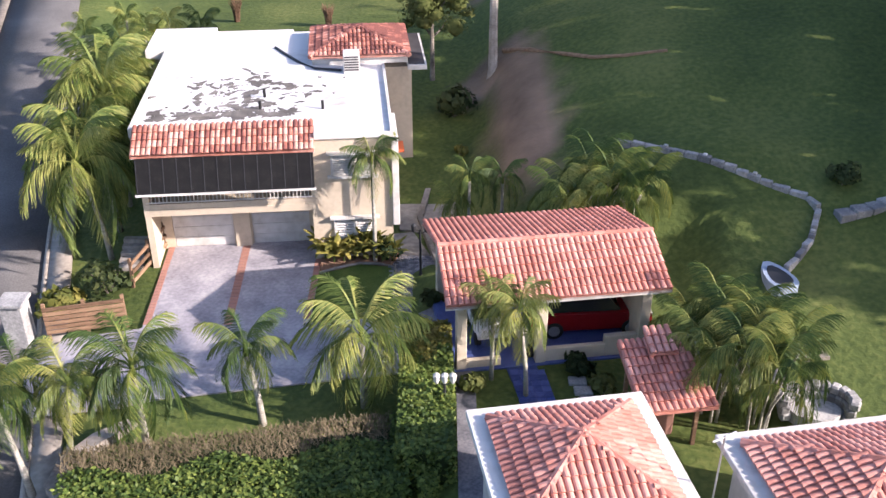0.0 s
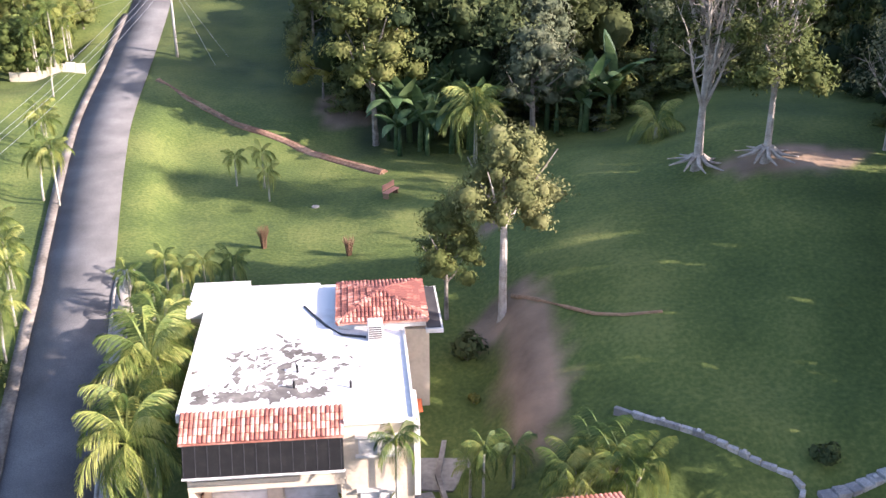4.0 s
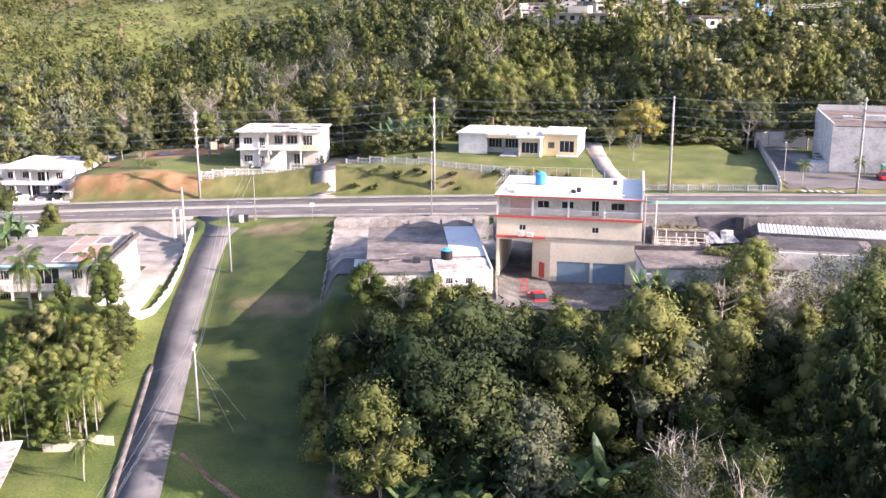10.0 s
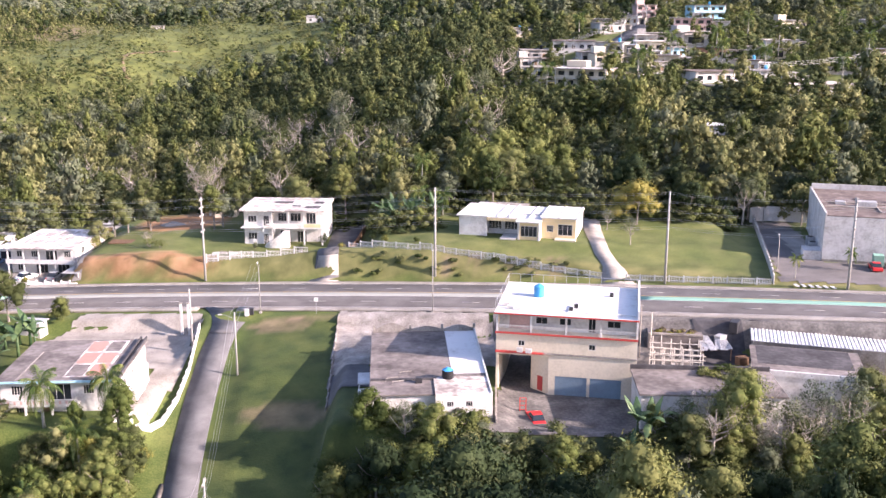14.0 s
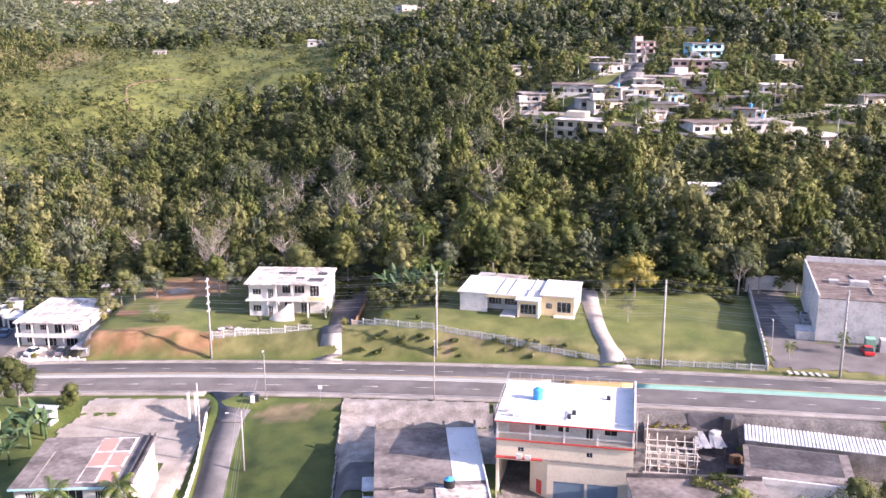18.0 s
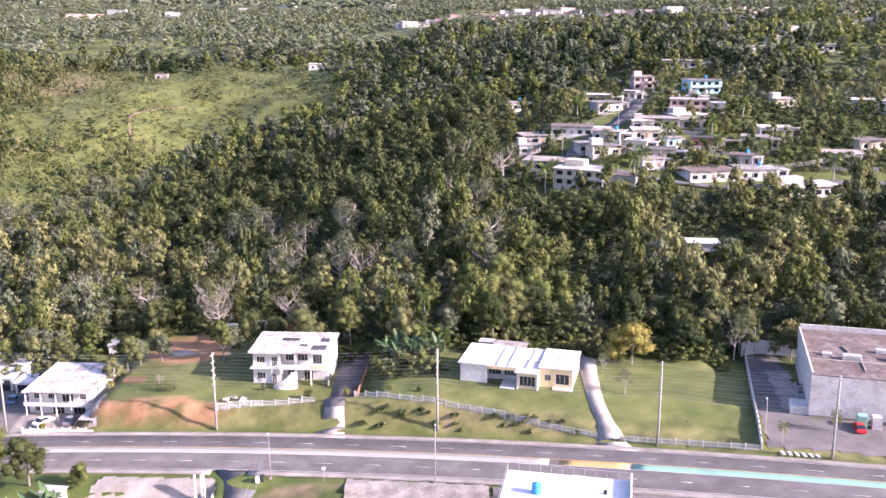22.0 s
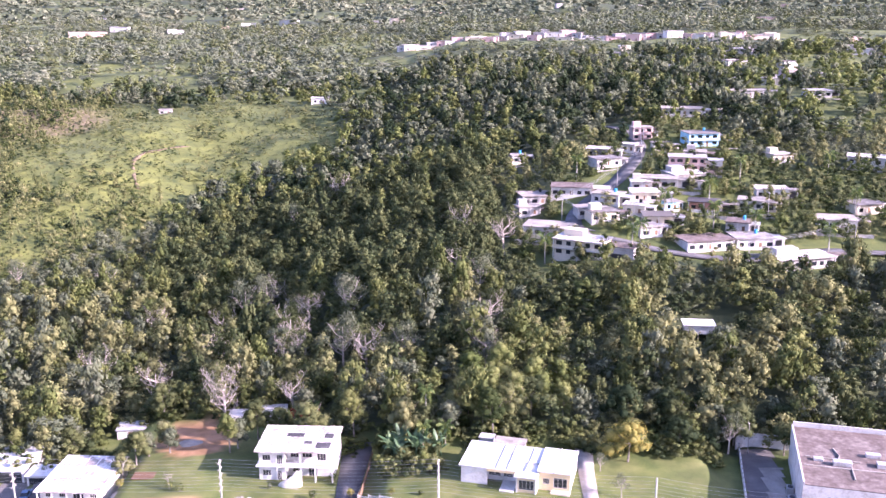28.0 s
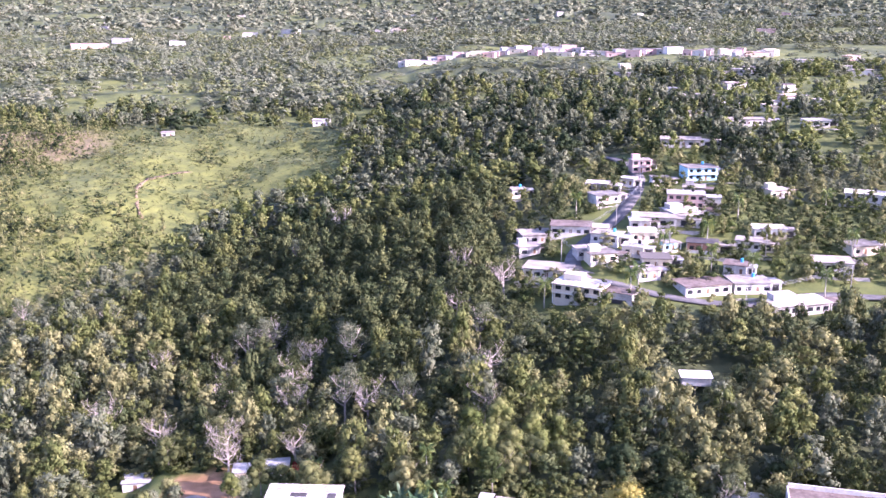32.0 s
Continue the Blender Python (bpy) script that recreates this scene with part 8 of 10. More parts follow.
def ruin():
    t = thing("ruin", pose(28.9, 131.6, 16.4, 0, 0, -8), "unfinished frame of pale thin posts and rails over a dark floor", "ruin")
    rr = np.random.RandomState(17)
    for i in range(6):
        for j in range(3):
            x, y, h = 0.3 + i * 1.35, 0.4 + j * 2.4, rr.uniform(3.1, 4.3)
            c = part("post", tube(bmesh.new(), [(x, y, -0.5), (x + rr.uniform(-0.1, 0.1), y, h)], 0.075, 5), M["bark_white"], t)
    for j in range(3):
        for z in (1.1, 2.2, 3.1):
            part("rail", tube(bmesh.new(), [(-0.2, 0.32 + j * 2.4, z + rr.uniform(-0.15, 0.15)), (7.5, 0.32 + j * 2.4, z + rr.uniform(-0.15, 0.15))], 0.06, 5), M["bark_white"], t)
    for i in range(6):
        part("joist", tube(bmesh.new(), [(0.3 + i * 1.35, 0.0, 3.0 + rr.uniform(-0.2, 0.2)), (0.3 + i * 1.35, 5.6, 3.1)], 0.055, 5), M["pole_wood"], t)
    part("floor", boxes((-0.8, -0.8, -2.4, 8.2, 7.6, 0.12), bevel=0.03), M["dark_roof"], t)
    part("low_wall", boxes((-0.8, -1.2, -2.4, 8.2, -0.8, 0.75), bevel=0.03), M["concrete_dirty"], t)
    slab = part("slab", boxes((-0.2, 7.6, -1.0, 7.9, 11.6, 3.5), bevel=0.04), M["grey_roof"], t, "weedy dark concrete slab")
    part("slab_kerb", boxes((-0.2, 7.5, 3.5, 7.9, 7.75, 3.8), (-0.2, 11.4, 3.5, 7.9, 11.65, 3.9)), M["concrete_dirty"], slab)
    for k in range(22):
        x, y, l = rr.uniform(0.3, 7.0), rr.uniform(0.3, 6.6), rr.uniform(0.4, 1.5)
        o = part("rubble", boxes((-l / 2, -0.18, 0, l / 2, 0.18, rr.uniform(0.15, 0.5)), bevel=0.02), M[("concrete", "zinc", "wood")[k % 3]], t)
        o.matrix_basis = Matrix.Translation((x, y, 0.12)) @ Matrix.Rotation(rr.uniform(0, 3.1), 4, "Z")
    part("mast", tube(bmesh.new(), [(-0.4, -0.3, -0.5), (-0.4, -0.3, 9.5)], 0.06, 6), M["bark_white"], t)


ruin()
sheets = thing("metal_sheets", pose(38.0, 134.6, ground_z(38, 136) + 0.1, 0, 0, -8), "stack of old corrugated metal sheets leaning in the yard", "metal sheets")
for k in range(6):
    bm = bmesh.new()
    for i in range(9):
        box(bm, -0.5 + i * 0.12, 0, 0.0 + 0.03 * (i % 2), -0.4 + i * 0.12, 5.0, 0.05 + 0.03 * (i % 2))
    o = part("sheet", bm, M["zinc"], sheets)
    o.matrix_basis = Matrix.Translation((k * 0.75 - 1.0, 0.4 * (k % 2), 1.5 + 0.05 * k)) @ Matrix.Rotation(radians(8 * (k % 3) - 6), 4, "Z") @ Matrix.Rotation(radians(6), 4, "X")
for x, y in ((-1, 0.5), (3, 0.5), (-1, 4.6), (3, 4.6)):
    part("prop", boxes((x, y, -1.3, x + 0.12, y + 0.12, 1.8)), M["wood"], sheets)
sheet(apron, "dark_slab", [(36.5, 129.5), (43.4, 128.0), (44.2, 141.5), (37.0, 142.5)], "dark_roof", 0.3, 0.5)
for i in range(9):
    rr = np.random.RandomState(760 + i)
    plant_shrub(30.8 + i * 0.75, 140.5 - 0.1 * i + rr.uniform(-0.9, 1.4), rr.uniform(0.5, 0.9), rr.uniform(0.3, 0.6), "leaf_yellow" if i % 2 else "dry_twig", 760 + i, "yellowed weeds on the old concrete slab", z=19.85, count=160, leaf=0.14)
for i, (x, y) in enumerate(((41.2, 131.5), (42.4, 133.5), (40.6, 138.8), (42.8, 139.5))):
    solid("crate", boxes((-0.8, -0.6, -0.6, 0.8, 0.6, 0.9 + 0.3 * (i % 2)), bevel=0.04), M[("dark_metal", "wood", "zinc", "dark_metal")[i]], pose(x, y, ground_z(x, y) + 0.3, 0, 0, 20 * i), "old dark crate standing in the yard", "crate")


def shed_row():
    t = thing("shed_row", pose(43.9, 133.8, 17.2, 0, 0, -15.5), "long shed with a pale corrugated metal roof", "shed")
    L, D = 23.0, 6.6
    part("wall", boxes((0, 0, -1.5, L, 0.2, 3.6), (0, D - 0.2, -1.5, L, D, 4.1), (0, 0.2, -1.5, 0.2, D - 0.2, 3.6), (L - 0.2, 0.2, -1.5, L, D - 0.2, 3.6)), M["concrete_dirty"], t)
    roof = part("roof", boxes((-0.3, -0.3, 3.6, L + 0.3, D + 0.2, 3.68)), M["zinc"], t)
    for i in range(44):
        part("corrugation", boxes((-0.2 + i * 0.533, -0.32, 3.68, 0.06 + i * 0.533, D + 0.2, 3.76)), M["zinc_white"], roof)
    part("parapet", boxes((-0.4, D + 0.2, -1.5, L + 4, D + 0.6, 4.6)), M["dark_roof"], t)
    d = thing("workshop", pose(40.4, 121.4, 16.5, 0, 0, -14.5), "dark-roofed workshop with a white front wall", "workshop")
    part("wall", boxes((0, 0, -1.5, 14, 0.2, 3.9)), M["white_paint"], d)
    part("wall", boxes((0, 0.2, -1.5, 0.2, 10, 3.9)), M["white_paint"], d)
    part("wall", boxes((13.8, 0.2, -1.5, 14, 10, 3.9)), M["white_paint"], d)
    part("roof", boxes((-0.3, 0.2, 3.9, 14.3, 11.6, 4.1)), M["grey_roof"], d)
    part("parapet", boxes((-0.3, -0.1, 3.9, 14.3, 0.2, 4.7)), M["white_paint"], d)
    part("patch", boxes((0.5, 4, 4.1, 13, 11.4, 4.12)), M["dark_roof"], d)


shed_row()


# ---- houses across the main road ----
def white_house():
    t = thing("house", pose(-42.4, 195.3, 20.2, 0, 0, -2.5), "two-storey white house with galleries, curved stair and stained roof", "house")
    W, D, H1, H2 = 16.3, 12.0, 3.6, 7.1
    lh = ((0.8, 2.6, 4.6, 6.0), (4.0, 5.2, 3.8, 6.0), (0.8, 2.6, 1.0, 2.4), (4.0, 5.0, 0, 2.2))
    part("left_wall", wall_mesh(bmesh.new(), 0, 5.8, -0.8, H2, 0, 0.22, lh), M["white_paint"], t)
    for x0, x1, z0, z1 in lh:
        pane_window(t, x0, x1, z0, z1, 0.03, 2)
    rh = ((6.6, 8.4, 4.4, 6.2), (9.2, 11.4, 4.4, 6.2), (12.5, 14.5, 3.7, 6.2), (7.0, 9.0, 0.9, 2.5), (10.5, 12.5, 0, 2.4))
    part("gallery_wall", wall_mesh(bmesh.new(), 5.8, W, -0.8, H2, 2.2, 2.42, rh), M["white_paint"], t)
    for x0, x1, z0, z1 in rh:
        pane_window(t, x0, x1, z0, z1, 2.23, 2)
    part("return_wall", boxes((5.6, 0.22, -0.8, 5.8, 2.2, H2)), M["white_paint"], t)
    part("side_wall", boxes((0, 0.22, -0.8, 0.22, D, H2)), M["white_paint"], t)
    part("side_wall", wall_mesh(bmesh.new(), 2.42, D, -0.8, H2, -W, -W + 0.22, ((5, 6.2, 4.4, 5.8), (8.5, 9.7, 4.4, 5.8))), M["white_paint"], t).matrix_basis = Matrix.Rotation(radians(90), 4, "Z")
    part("back_wall", boxes((0.22, D - 0.22, -0.8, W - 0.22, D, H2)), M["white_paint"], t)
    part("gallery_floor", boxes((-0.5, -1.0, H1 - 0.1, W + 0.3, 2.2, H1 + 0.12)), M["white_paint"], t)
    part("parapet", boxes((5.8, -0.95, H1 + 0.12, W + 0.2, -0.8, H1 + 1.0)), M["white_paint"], t)
    part("yellow_panel", boxes((12.6, -0.99, H1 + 0.2, 16.0, -0.95, H1 + 0.95)), M["yellow_wall"], t)
    for x in (5.8, 9.2, 12.4, W - 0.2):
        part("column", boxes((x, -0.9, -0.8, x + 0.3, -0.6, H1)), M["white_paint"], t)
        part("column", boxes((x, -0.9, H1, x + 0.25, -0.65, H2)), M["white_paint"], t)
    st = bmesh.new()
    for k in range(14):
        a = radians(200 + k * 10)
        box(st, 7.4 + math.cos(a) * 2.2 - 0.6, -2.0 + math.sin(a) * 1.4 - 0.4, -0.6, 7.4 + math.cos(a) * 2.2 + 0.6, -2.0 + math.sin(a) * 1.4 + 0.4, 0.25 + k * 0.25)
    part("stair", st, M["white_paint"], t, "curved white stair")
    arch = bmesh.new()
    tube(arch, [(5.4 + 1.3 * math.cos(a), -1.5, 2.4 + 2.1 * math.sin(a)) for a in np.linspace(0.2, 2.9, 10)], 0.14, 6)
    part("stair_arch", arch, M["white_paint"], t)
    roof = part("roof", boxes((-0.7, -1.2, H2, W + 0.5, D + 0.5, H2 + 0.28)), M["stained_roof"], t, "white flat roof with dark stains")
    for x0, y0, x1, y1 in ((5.0, 6.5, 8.8, 8.5), (9.4, 3.0, 11.2, 4.8), (12.3, 0.5, 15.5, 3.8), (13.5, 6, 15.5, 9)):
        part("dark_patch", boxes((x0, y0, H2 + 0.28, x1, y1, H2 + 0.3)), M["dark_roof"], roof)
    for y in (0.5, 4.5, 8.5):
        part("roof_joint", boxes((-0.6, y, H2 + 0.28, W + 0.4, y + 0.15, H2 + 0.36)), M["white_roof"], roof)


white_house()


def left_far_house():
    t = thing("house", pose(-89.0, 190.4, 15.0, 0, 0, -3), "two-storey white house with a balcony and sloping side canopy", "house")
    W, D, H = 13.4, 15.2, 5.6
    hs = ((1.2, 2.8, 3.6, 4.9), (4.2, 5.6, 3.6, 4.9), (7.2, 9.6, 3.0, 5.0), (11, 12.4, 3.6, 4.9), (1.2, 2.8, 0.8, 2.1), (5, 7.5, 0, 2.3), (9.5, 12, 0, 2.3))
    part("front_wall", wall_mesh(bmesh.new(), 0, W, -0.6, H, 0, 0.2, hs), M["white_paint"], t)
    for x0, x1, z0, z1 in hs:
        pane_window(t, x0, x1, z0, z1, 0.03, 2)
    for x in (0, W - 0.2):
        part("side_wall", boxes((x, 0.2, -0.6, x + 0.2, D, H)), M["white_paint"], t)
    part("back_wall", boxes((0.2, D - 0.2, -0.6, W - 0.2, D, H)), M["white_paint"], t)
    part("balcony", boxes((-0.3, -1.8, 2.6, W + 0.3, 0, 2.8)), M["white_paint"], t)
    part("parapet", boxes((-0.3, -1.8, 2.8, W + 0.3, -1.68, 3.5)), M["white_paint"], t)
    for x in (0, 3.2, 6.4, 9.6, W - 0.2):
        part("column", boxes((x, -1.7, -0.6, x + 0.22, -1.48, H)), M["white_paint"], t)
    roof = part("roof", boxes((-0.5, -2.0, H, W + 0.5, D + 0.4, H + 0.25)), M["stained_roof"], t, "white ribbed roof with stains")
    for k in range(6):
        part("roof_rib", boxes((-0.4 + k * 2.8, -1.9, H + 0.25, -0.25 + k * 2.8, D + 0.3, H + 0.33)), M["white_roof"], roof)
    c = part("canopy", boxes((W + 0.2, -7.5, 2.3, W + 3.6, 2.0, 2.42)), M["zinc"], t, "grey metal carport canopy")
    for y in (-7.3, -3, 1.6):
        part("canopy_post", boxes((W + 3.4, y, -0.6, W + 3.5, y + 0.1, 2.3)), M["white_paint"], t)


left_far_house()
gate = thing("garden_wall", pose(-86.5, 180.6, ground_z(-80, 180.6), 0, 0, 0), "white garden wall with rounded arches along the pavement", "wall")
for k in range(9):
    part("panel", boxes((k * 1.6, -0.12, -0.6, k * 1.6 + 1.5, 0.12, 0.75 + 0.25 * (k % 2)), bevel=0.05), M["white_paint"], gate)
    part("pier", boxes((k * 1.6 - 0.1, -0.18, -0.6, k * 1.6 + 0.12, 0.18, 1.25)), M["white_paint"], gate)
car(pose(-84.0, 185.0, ground_z(-84, 185), 0, 0, 60), 4.4, 1.8, 1.5, "white_car", "white car parked before the house", "sedan")
car(pose(-78.5, 185.3, ground_z(-78.5, 185.3), 0, 0, 88), 4.4, 1.8, 1.5, "grey_metal", "silver car parked under the balcony", "sedan")
car(pose(-96.0, 184.5, ground_z(-96, 184.5), 0, 0, 100), 4.5, 1.8, 1.5, "white_car", "white car parked by the road", "suv")
car(pose(-95.0, 196.5, ground_z(-95, 196.5), 0, 0, 95), 4.5, 1.8, 1.5, "blue_car", "dark car on the shaded drive", "sedan")
side_yard = thing("drive", Matrix(), "dark asphalt drive beside the white house", "driveway", kind="structure")
sheet(side_yard, "paving", [(-102, 181.5), (-90, 181.5), (-90, 206), (-104, 206)], "asphalt_dark", 0.05, 1.0)
sheet(side_yard, "forecourt", [(-90, 181.0), (-71.5, 181.0), (-71.8, 190), (-90, 190)], "concrete_dirty", 0.05, 1.0)
for x, y, w, d, h, lab in ((-97.5, 203, 6, 5, 2.6, "white flat-roofed garage beside the drive"), (-108, 205, 9, 12, 3.2, "low white house with a pale roof")):
    t = thing("garage", pose(x, y, ground_z(x, y)), lab, "garage")
    part("wall", boxes((0, 0, -1, w, d, h)), M["white_paint"], t)
    part("roof", boxes((-0.4, -0.4, h, w + 0.4, d + 0.4, h + 0.2)), M["white_roof"], t)
    # dark flat panel stands in for the shaded inside; the wall stays solid
    part("opening", boxes((0.5, -0.06, 0, w - 0.5, 0, h - 0.5)), M["dark_glass"], t)


def yellow_house():
    t = thing("house", pose(1.8, 186.6, 24.8, 0, 0, -14.5), "one-storey white and yellow house with stepped white roofs", "house")
    part("left_wall", wall_mesh(bmesh.new(), 0, 5.6, -1.0, 3.4, 0, 0.2), M["white_paint"], t)
    part("side_wall", boxes((0, 0.2, -1.0, 0.2, 11.5, 3.4)), M["white_paint"], t)
    part("back_wall", boxes((0.2, 11.3, -1.0, 23.0, 11.5, 3.4)), M["white_paint"], t)
    part("veranda_wall", wall_mesh(bmesh.new(), 4.6, 12.0, -1.0, 3.2, 2.6, 2.8, ((5.4, 8.0, 0.5, 2.3), (8.6, 11.2, 0.5, 2.3))), M["pale_wall"], t)
    for x in (5.4, 8.6):
        pane_window(t, x, x + 2.6, 0.5, 2.3, 2.63, 3)
    part("fascia", boxes((5.5, -0.1, 2.7, 12.0, 0.25, 3.25)), M["yellow_wall"], t, "yellow painted roof edge")
    bm = bmesh.new()
    prism(bm, [(0, 0), (1.2, 0), (1.2, 0.25), (0, 0.25)], 0, 0.1)
    part("ramp", bm, M["white_paint"], t).matrix_basis = Matrix.Translation((9.5, -1.5, -0.6))
    part("steps", boxes((8.6, -2.2, -0.8, 11.6, 2.6, -0.25), (9.4, -3.0, -0.9, 11.0, -2.2, -0.55)), M["white_paint"], t)
    # porch standing forward
    for x in (12.0, 15.9):
        part("porch_pier", boxes((x, -1.8, -1.2, x + 0.3, 2.6, 3.0)), M["white_paint"], t)
    part("porch_front", wall_mesh(bmesh.new(), 12.3, 15.9, -1.2, 3.0, -1.5, -1.35, ((12.5, 15.7, 0.2, 2.3),)), M["yellow_wall"], t)
    pane_window(t, 12.5, 15.7, 0.2, 2.3, -1.45, 3)
    part("porch_roof", boxes((11.6, -2.1, 3.0, 16.4, 4.5, 3.25)), M["white_roof"], t)
    # right wing
    part("wing_wall", wall_mesh(bmesh.new(), 16.2, 22.8, -1.2, 3.6, 0.8, 1.0, ((17.2, 18.5, 0.9, 2.2), (19.4, 22.2, 0.3, 2.5))), M["yellow_wall"], t, "yellow wall")
    pane_window(t, 17.2, 18.5, 0.9, 2.2, 0.83, 3)
    pane_window(t, 19.4, 22.2, 0.3, 2.5, 0.83, 2)
    part("wing_side", boxes((22.6, 1.0, -1.2, 22.85, 11.3, 3.6)), M["white_paint"], t)
    part("terrace", boxes((19.0, -0.8, -1.2, 23.0, 0.8, -0.2)), M["cream_wall"], t)
    roof = part("roof", boxes((-0.4, -0.4, 3.4, 5.8, 11.8, 3.62), (5.8, 0.0, 3.25, 11.8, 11.8, 3.47), (11.8, 4.5, 3.3, 16.0, 11.8, 3.5), (16.0, 0.4, 3.6, 23.2, 11.8, 3.82)), M["white_roof"], t, "stepped white roof with raised beams")
    for x in (1.6, 4.2, 7.5, 9.8, 13.8):
        part("roof_beam", boxes((x, 0.2, 3.5, x + 0.2, 11.6, 3.72)), M["white_roof"], roof)
    for x in (16.0, 19.5, 22.9):
        part("roof_beam", boxes((x, 0.4, 3.8, x + 0.2, 11.7, 3.93)), M["white_roof"], roof)
    part("back_room", boxes((4.5, 11.5, -0.5, 11.0, 16, 3.0)), M["pale_wall"], t)
    part("back_roof", boxes((4.2, 11.6, 3.0, 11.3, 16.4, 3.15)), M["concrete_dirty"], t, "grey metal back roof")
    part("tank_shed", boxes((0.5, 15.5, 0, 3.5, 17.8, 2.6), (0.3, 15.3, 2.6, 3.7, 18.0, 2.75)), M["zinc"], t)


yellow_house()


def store():
    t = thing("store", pose(68.0, 172.2, 22.6, 0, 0, -14.5), "large white store with a brown flat roof and roof pipes", "store")
    W, D, H = 48, 28, 8.6
    part("front_wall", wall_mesh(bmesh.new(), 0, W, -1.5, H, 0, 0.3, ((22, 24, 0, 2.5),)), M["pale_wall"], t)
    part("door", boxes((22, 0.1, 0, 24, 0.18, 2.5)), M["dark_metal"], t)
    part("side_wall", boxes((0, 0.3, -1.5, 0.3, D, H + 0.6)), M["pale_wall"], t)
    part("side_wall", boxes((W - 0.3, 0.3, -1.5, W, D, H)), M["pale_wall"], t)
    part("back_wall", boxes((0.3, D - 0.3, -1.5, W - 0.3, D, H + 1.3)), M["pale_wall"], t)
    roof = part("roof", boxes((0.3, 0.0, H, W, D - 0.3, H + 0.2)), M["brown_roof"], t, "rusty brown stained flat roof")
    part("base_band", boxes((0, -0.04, -1.5, W, 0, 0.6)), M["concrete_dirty"], t)
    for x, y, w, d, h in ((6.5, 9.5, 3.6, 1.6, 1.0), (15, 10.5, 2.6, 1.8, 0.9), (13.5, 15, 2.8, 1.4, 0.8), (3.0, 11, 1.8, 1.2, 0.6), (26, 12, 3, 2, 1.0)):
        part("roof_unit", boxes((x, y, H + 0.2, x + w, y + d, H + 0.2 + h), bevel=0.05), M["zinc"], roof)
    for pts in (((7.5, 11, H + 0.4), (8.2, 14, H + 0.4), (7.4, 17.5, H + 0.4)), ((1.0, 8.6, H + 0.3), (20, 8.6, H + 0.3)), ((1.5, 12.8, H + 0.3), (12, 12.2, H + 0.3)), ((10, 4, H + 0.3), (10, 9, H + 0.3))):
        part("roof_duct", tube(bmesh.new(), pts, 0.18, 6), M["concrete"], roof)
    part("annex", boxes((-3.2, 0.5, -1.5, 0, 4.6, 1.9), bevel=0.02), M["pale_wall"], t)
    for y in (6.5, 11):
        a = part("condenser", boxes((-1.6, y, 0, -0.2, y + 2.0, 2.0), bevel=0.04), M["grey_metal"], t, "grey cooling unit")
        part("fan", tube(bmesh.new(), [(-0.9, y + 1, 2.0), (-0.9, y + 1, 2.12)], 0.55, 14), M["dark_metal"], a)
    s = part("awning", boxes((14.6, -1.4, 2.2, 18.0, 0, 2.4)), M["brick_strip"], t)
    for x0, mat, lab in ((8.3, "median_green", "green"), (10.8, "pale_wall", "white")):
        part("container", boxes((x0, -3.4, -0.2, x0 + 1.7, -1.6, 2.6), bevel=0.03), M[mat], t, lab + " metal container")


store()
car(pose(75.2, 166.0, ground_z(75.2, 166), 0, 0, 80), 4.2, 1.75, 1.45, "bright_red", "bright red car beside the store", "sedan")
lot = thing("car_park", Matrix(), "dark asphalt drive and pale loading yard beside the store", "car park", kind="structure")
sheet(lot, "asphalt", [(56.5, 159.5), (68.0, 157.0), (85, 153), (87, 168), (68.2, 171.5), (72.8, 205), (65.5, 205.5)], "asphalt_dark", 0.06, 0.9)
sheet(lot, "loading_yard", [(64.6, 176), (67.4, 173.5), (72.4, 196), (67.5, 196)], "concrete", 0.12, 0.9)
for k in range(6):
    o = part("crossing_stripe", boxes((58.0 + k * 1.15, 156.6 - 0.26 * k, 0, 58.6 + k * 1.15, 158.2 - 0.26 * k, 0.02)), M["road_white"], lot)
    o.matrix_basis = Matrix.Translation((0, 0, ground_z(60, 158) + 0.1))
bw = thing("boundary_wall", Matrix(), "white block boundary wall along the drive", "wall")
a, b = Vector((55.2, 159.6)), Vector((65.6, 205.0))
n = 22
for i in range(n):
    p = a.lerp(b, (i + 0.5) / n)
    l = (b - a).length / n
    o = part("panel", boxes((-l / 2 - 0.02, -0.12, -1.0, l / 2 - 0.12, 0.12, 1.5), bevel=0.02), M["white_paint"], bw)
    o.matrix_basis = Matrix.Translation((p.x, p.y, ground_z(p.x, p.y))) @ Matrix.Rotation(math.atan2((b - a).y, (b - a).x), 4, "Z")
    o = part("pier", boxes((l / 2 - 0.14, -0.16, -1.0, l / 2 + 0.1, 0.16, 1.75)), M["concrete"], bw)
    o.matrix_basis = Matrix.Translation((p.x, p.y, ground_z(p.x, p.y))) @ Matrix.Rotation(math.atan2((b - a).y, (b - a).x), 4, "Z")
rw = thing("retaining_wall", Matrix(), "tall curved white retaining wall behind the drive", "wall")
pts = [(65.0, 205.3), (67.0, 206.6), (69.5, 207.0), (73.0, 206.2), (77, 205)]
for a, b in zip(pts, pts[1:]):
    a, b = Vector(a), Vector(b)
    o = part("panel", boxes((-(b - a).length / 2 - 0.05, -0.2, -1.5, (b - a).length / 2 + 0.05, 0.2, 3.2), bevel=0.02), M["white_paint"], rw)
    p = (a + b) / 2
    o.matrix_basis = Matrix.Translation((p.x, p.y, ground_z(p.x, p.y))) @ Matrix.Rotation(math.atan2((b - a).y, (b - a).x), 4, "Z")


